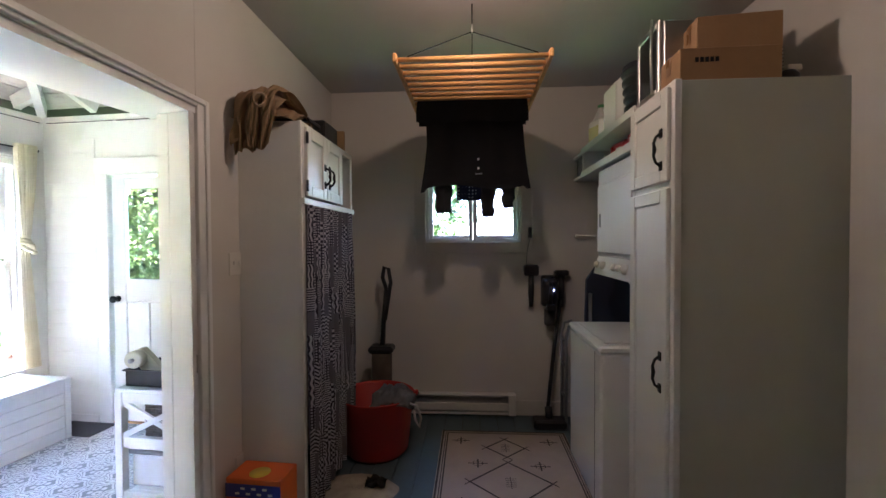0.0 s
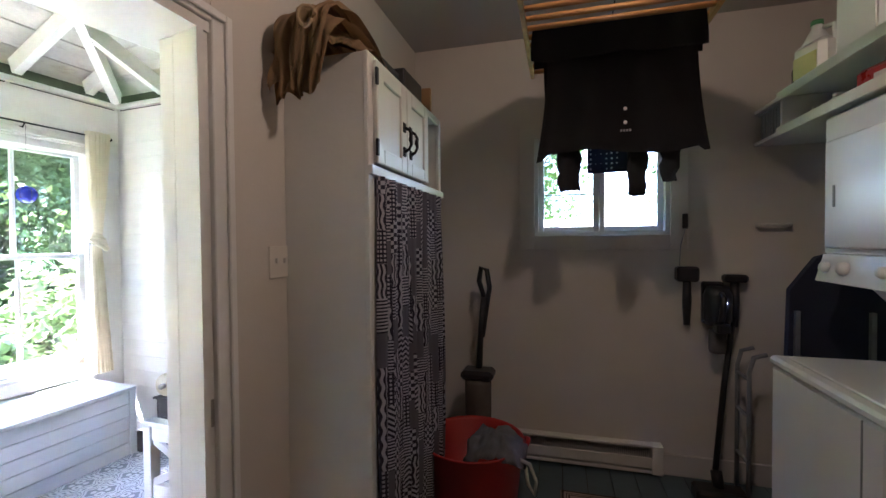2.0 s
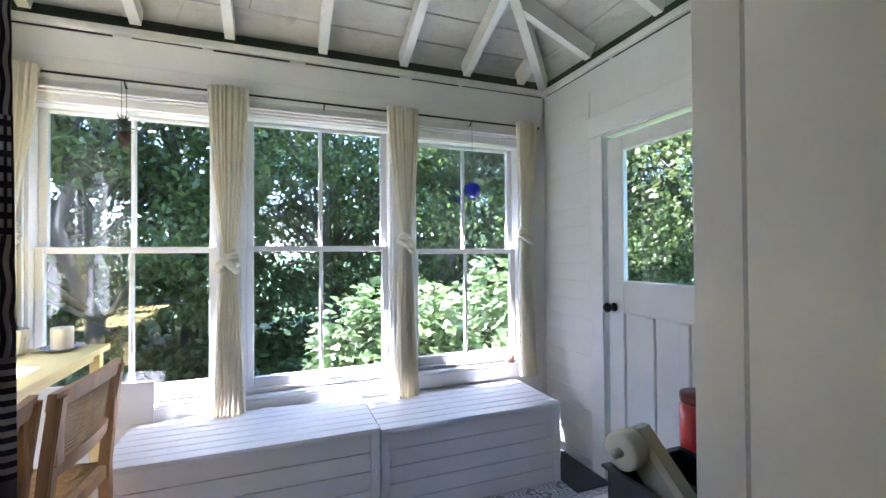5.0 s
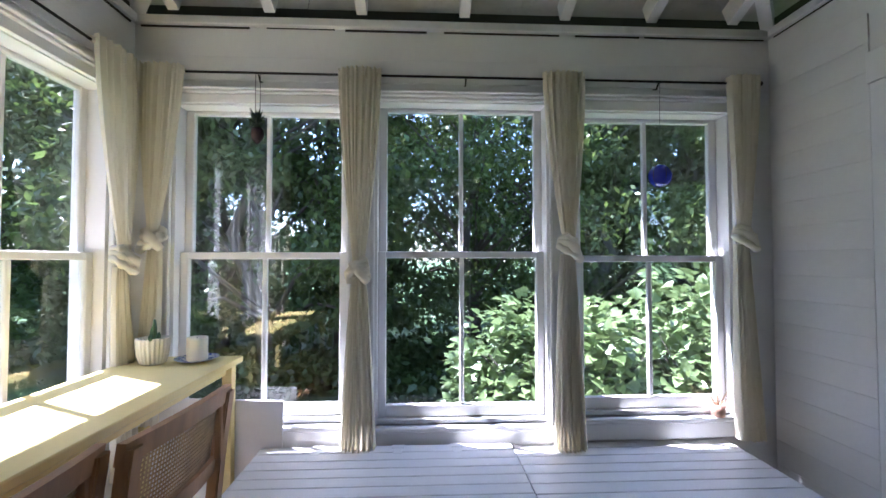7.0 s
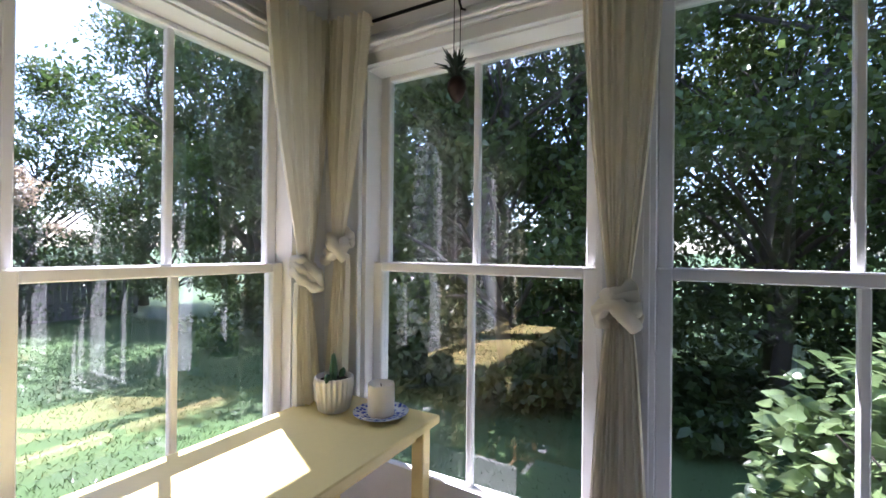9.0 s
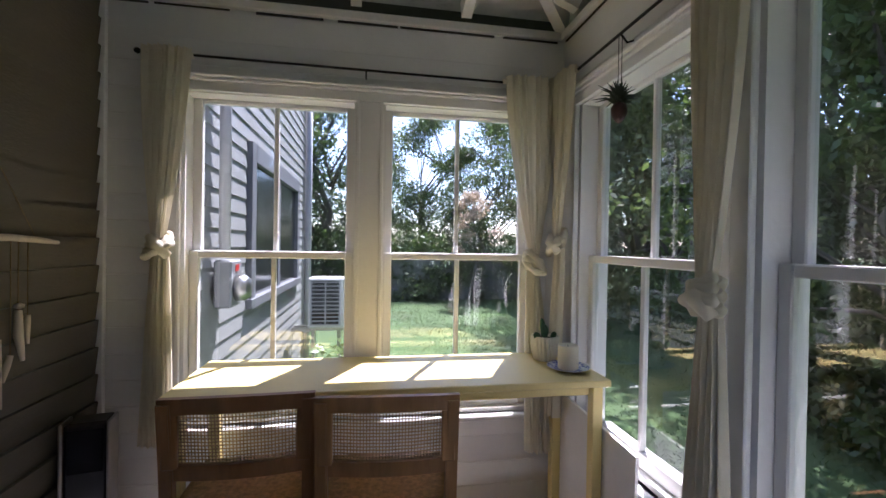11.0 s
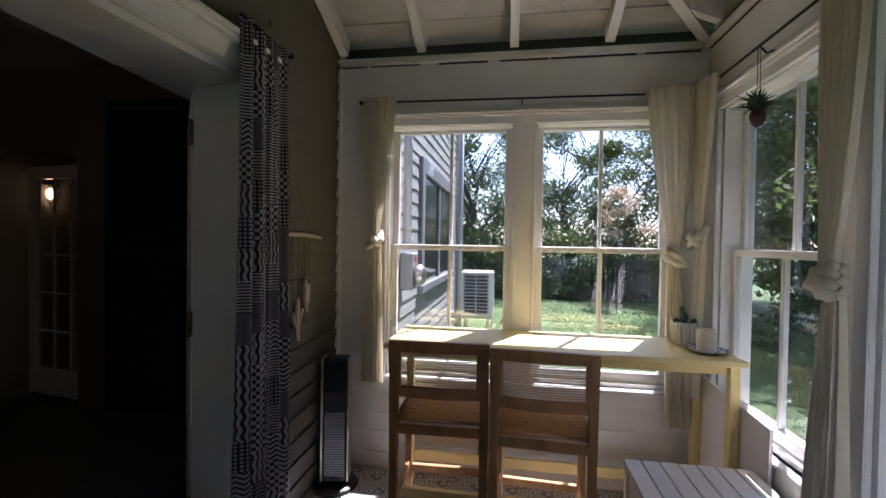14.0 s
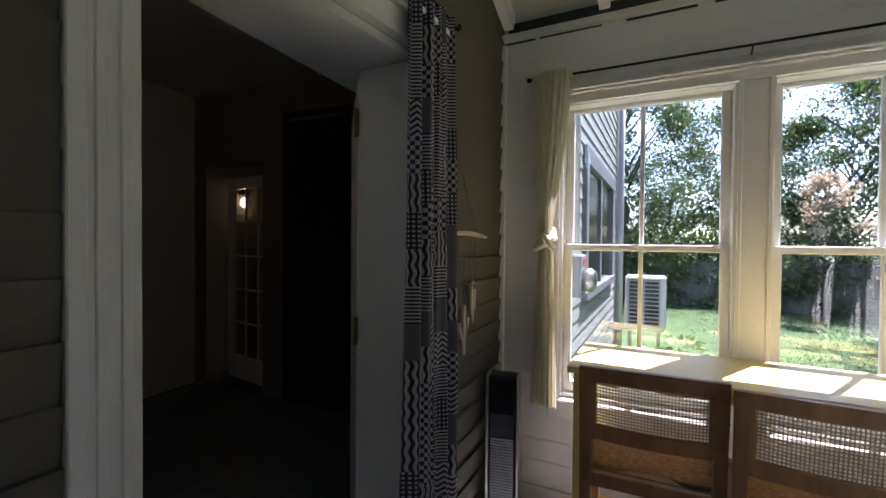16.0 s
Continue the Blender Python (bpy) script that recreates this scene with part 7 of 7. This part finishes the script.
part("field", a_box(-0.47, 0.47, -0.95, 0.95, 0.0, 0.01, bevel=0.003), RUG, rug)


def ink(bm, pts, w=0.006, z=0.0112):
    for a, b in zip(pts, pts[1:]):
        a, b = Vector((*a, z)), Vector((*b, z))
        d = (b - a).normalized()
        n = Vector((-d.y, d.x, 0)) * w / 2
        e = d * w / 2
        bm.faces.new([bm.verts.new(p) for p in (a - n - e, b - n + e, b + n + e, a + n - e)])


for i, k in enumerate((0.458, 0.438, 0.423)):
    bm = bmesh.new()
    h = k + 0.48
    ink(bm, ((-k, -h), (k, -h), (k, h), (-k, h), (-k, -h)), (0.013, 0.006, 0.009)[i])
    part("border", bm, RUGLINE, rug)
for cy in (-0.72, -0.24, 0.24, 0.68):
    big = 0.2 if cy in (-0.24, 0.24) else 0.13
    if cy == 0.24:
        big = 0.24
    bm = bmesh.new()
    ink(bm, ((0, cy - big), (big * 1.05, cy), (0, cy + big), (-big * 1.05, cy), (0, cy - big)), 0.013)
    for px, py in ((0, cy - big), (big * 1.05, cy), (0, cy + big), (-big * 1.05, cy)):
        sx, sy = (px, py - cy)
        dx, dy = (math.copysign(0.03, sx) if sx else 0.0, math.copysign(0.03, sy) if sy else 0.0)
        ink(bm, ((px + dy, py + dx + dy), (px, py), (px - dy, py - dx + dy)), 0.008) if sx == 0 else ink(bm, ((px + dx, py + 0.03), (px, py), (px + dx, py - 0.03)), 0.008)
    for k in range(-2, 3):
        ink(bm, ((-0.03, cy + 0.022 * k), (0.03, cy + 0.022 * k)), 0.005)
    ink(bm, ((0, cy - 0.06), (0, cy + 0.06)), 0.005)
    part("diamond", bm, RUGLINE, rug)
for px, py in ((-0.2, 0.46), (0.21, 0.44), (-0.3, 0.02), (0.3, 0.02), (-0.2, -0.5), (0.21, -0.5), (-0.32, 0.78), (0.32, 0.78)):
    bm = bmesh.new()
    ink(bm, ((px - 0.06, py), (px + 0.06, py)), 0.01)
    ink(bm, ((px, py - 0.05), (px, py + 0.05)), 0.01)
    for k in (-1, 1):
        ink(bm, ((px + 0.03 * k, py - 0.02), (px + 0.03 * k, py + 0.02)), 0.005)
        ink(bm, ((px - 0.02, py + 0.028 * k), (px + 0.02, py + 0.028 * k)), 0.005)
    part("cross", bm, RUGLINE, rug)
hide = thing("sheepskin", "small round cream sheepskin with a dark patch", "rug", LM(0.48, 0.66, 0.0015))
rows = []
for i in range(9):
    rr = i / 8
    rows.append([(0.27 * rr * math.cos(a) * (1 + 0.05 * math.sin(5 * a)), 0.2 * rr * math.sin(a), 0.024 * (1 - rr ** 4) + 0.004 * noise.noise((rr * 6, a * 3, 0))) for a in (2 * math.pi * k / 36 for k in range(37))])
part("fleece", sheet(rows), surface("cream_fleece", (0.45, 0.38, 0.28), 0.95, 0.25, 14, 120, 1.2), hide)
part("dark_patch", heap(0.06, 0.05, 0.03, 2, n=10), surface("dark_fleece", (0.05, 0.045, 0.04), 0.95, 0.3, 14, 120, 1.0), hide, "dark oval patch", pose(0.13, 0.05, 0.022))

# ---- dim room beyond ----
fd = thing("door_4", "white glazed inner door with fifteen small panes standing ajar", "door", pose(1.62, -0.62, 0, 0, 0, 172), kind="structure")
cols_x = [0.11, 0.31, 0.325, 0.525, 0.54, 0.74]
frame_items = [(0.0, 0.11, 0, 0.036, 0.01, 2.02), (0.74, 0.85, 0, 0.036, 0.01, 2.02), (0.11, 0.74, 0, 0.036, 0.01, 0.24), (0.11, 0.74, 0, 0.036, 1.91, 2.02)]
for x in (0.31, 0.525):
    frame_items.append((x, x + 0.016, 0.006, 0.03, 0.24, 1.91))
for k in range(1, 5):
    frame_items.append((0.11, 0.74, 0.006, 0.03, 0.24 + 0.334 * k - 0.008, 0.24 + 0.334 * k + 0.008))
part("door_frame", boxes(frame_items, 0.002), WHITE_TRIM, fd)
for a, b in ((0.11, 0.31), (0.326, 0.525), (0.541, 0.74)):
    for k in range(5):
        part("pane", a_box(a, b, 0.016, 0.02, 0.248 + 0.334 * k, 0.566 + 0.334 * k), GLASS, fd).visible_shadow = False
part("handle", a_tube(((0.79, -0.01, 1.0), (0.79, -0.05, 1.0), (0.7, -0.05, 1.0)), 0.01, 8), BLACK_IRON, fd)
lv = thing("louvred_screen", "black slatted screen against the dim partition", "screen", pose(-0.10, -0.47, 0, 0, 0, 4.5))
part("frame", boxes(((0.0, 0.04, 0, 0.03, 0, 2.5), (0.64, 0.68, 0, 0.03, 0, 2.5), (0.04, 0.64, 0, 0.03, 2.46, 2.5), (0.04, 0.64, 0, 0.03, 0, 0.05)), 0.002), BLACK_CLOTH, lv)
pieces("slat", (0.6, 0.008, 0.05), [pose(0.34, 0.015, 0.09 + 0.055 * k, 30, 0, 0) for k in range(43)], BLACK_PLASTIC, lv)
pl2 = thing("pendant_lamp", "lit caged pendant lamp in the dim inner room", "pendant lamp", pose(1.81, -0.95, -0.02))
part("cord", a_tube(((0, 0, 1.98), (0, 0, LTOP)), 0.004, 5), BLACK_IRON, pl2)
part("cap", lathe(((0.0, 1.98), (0.03, 1.975), (0.075, 1.93), (0.075, 1.92), (0.0, 1.92)), 16), BLACK_IRON, pl2)
part("bulb", lathe([(0.001 + 0.04 * math.sin(math.pi * k / 8), 1.84 + 0.055 * math.cos(math.pi * k / 8)) for k in range(9)], 12), surface("pendant_glow", (1.0, 0.62, 0.3), 0.5, 0, 3, 30, 0, emit=2.0), pl2).visible_shadow = False
for k in range(8):
    a = k * math.pi / 4
    part("cage_wire", a_tube([(0.085 * math.sin(math.pi * j / 8) * math.cos(a), 0.085 * math.sin(math.pi * j / 8) * math.sin(a), 1.845 + 0.1 * math.cos(math.pi * j / 8)) for j in range(1, 9)], 0.003, 5), BLACK_IRON, pl2)
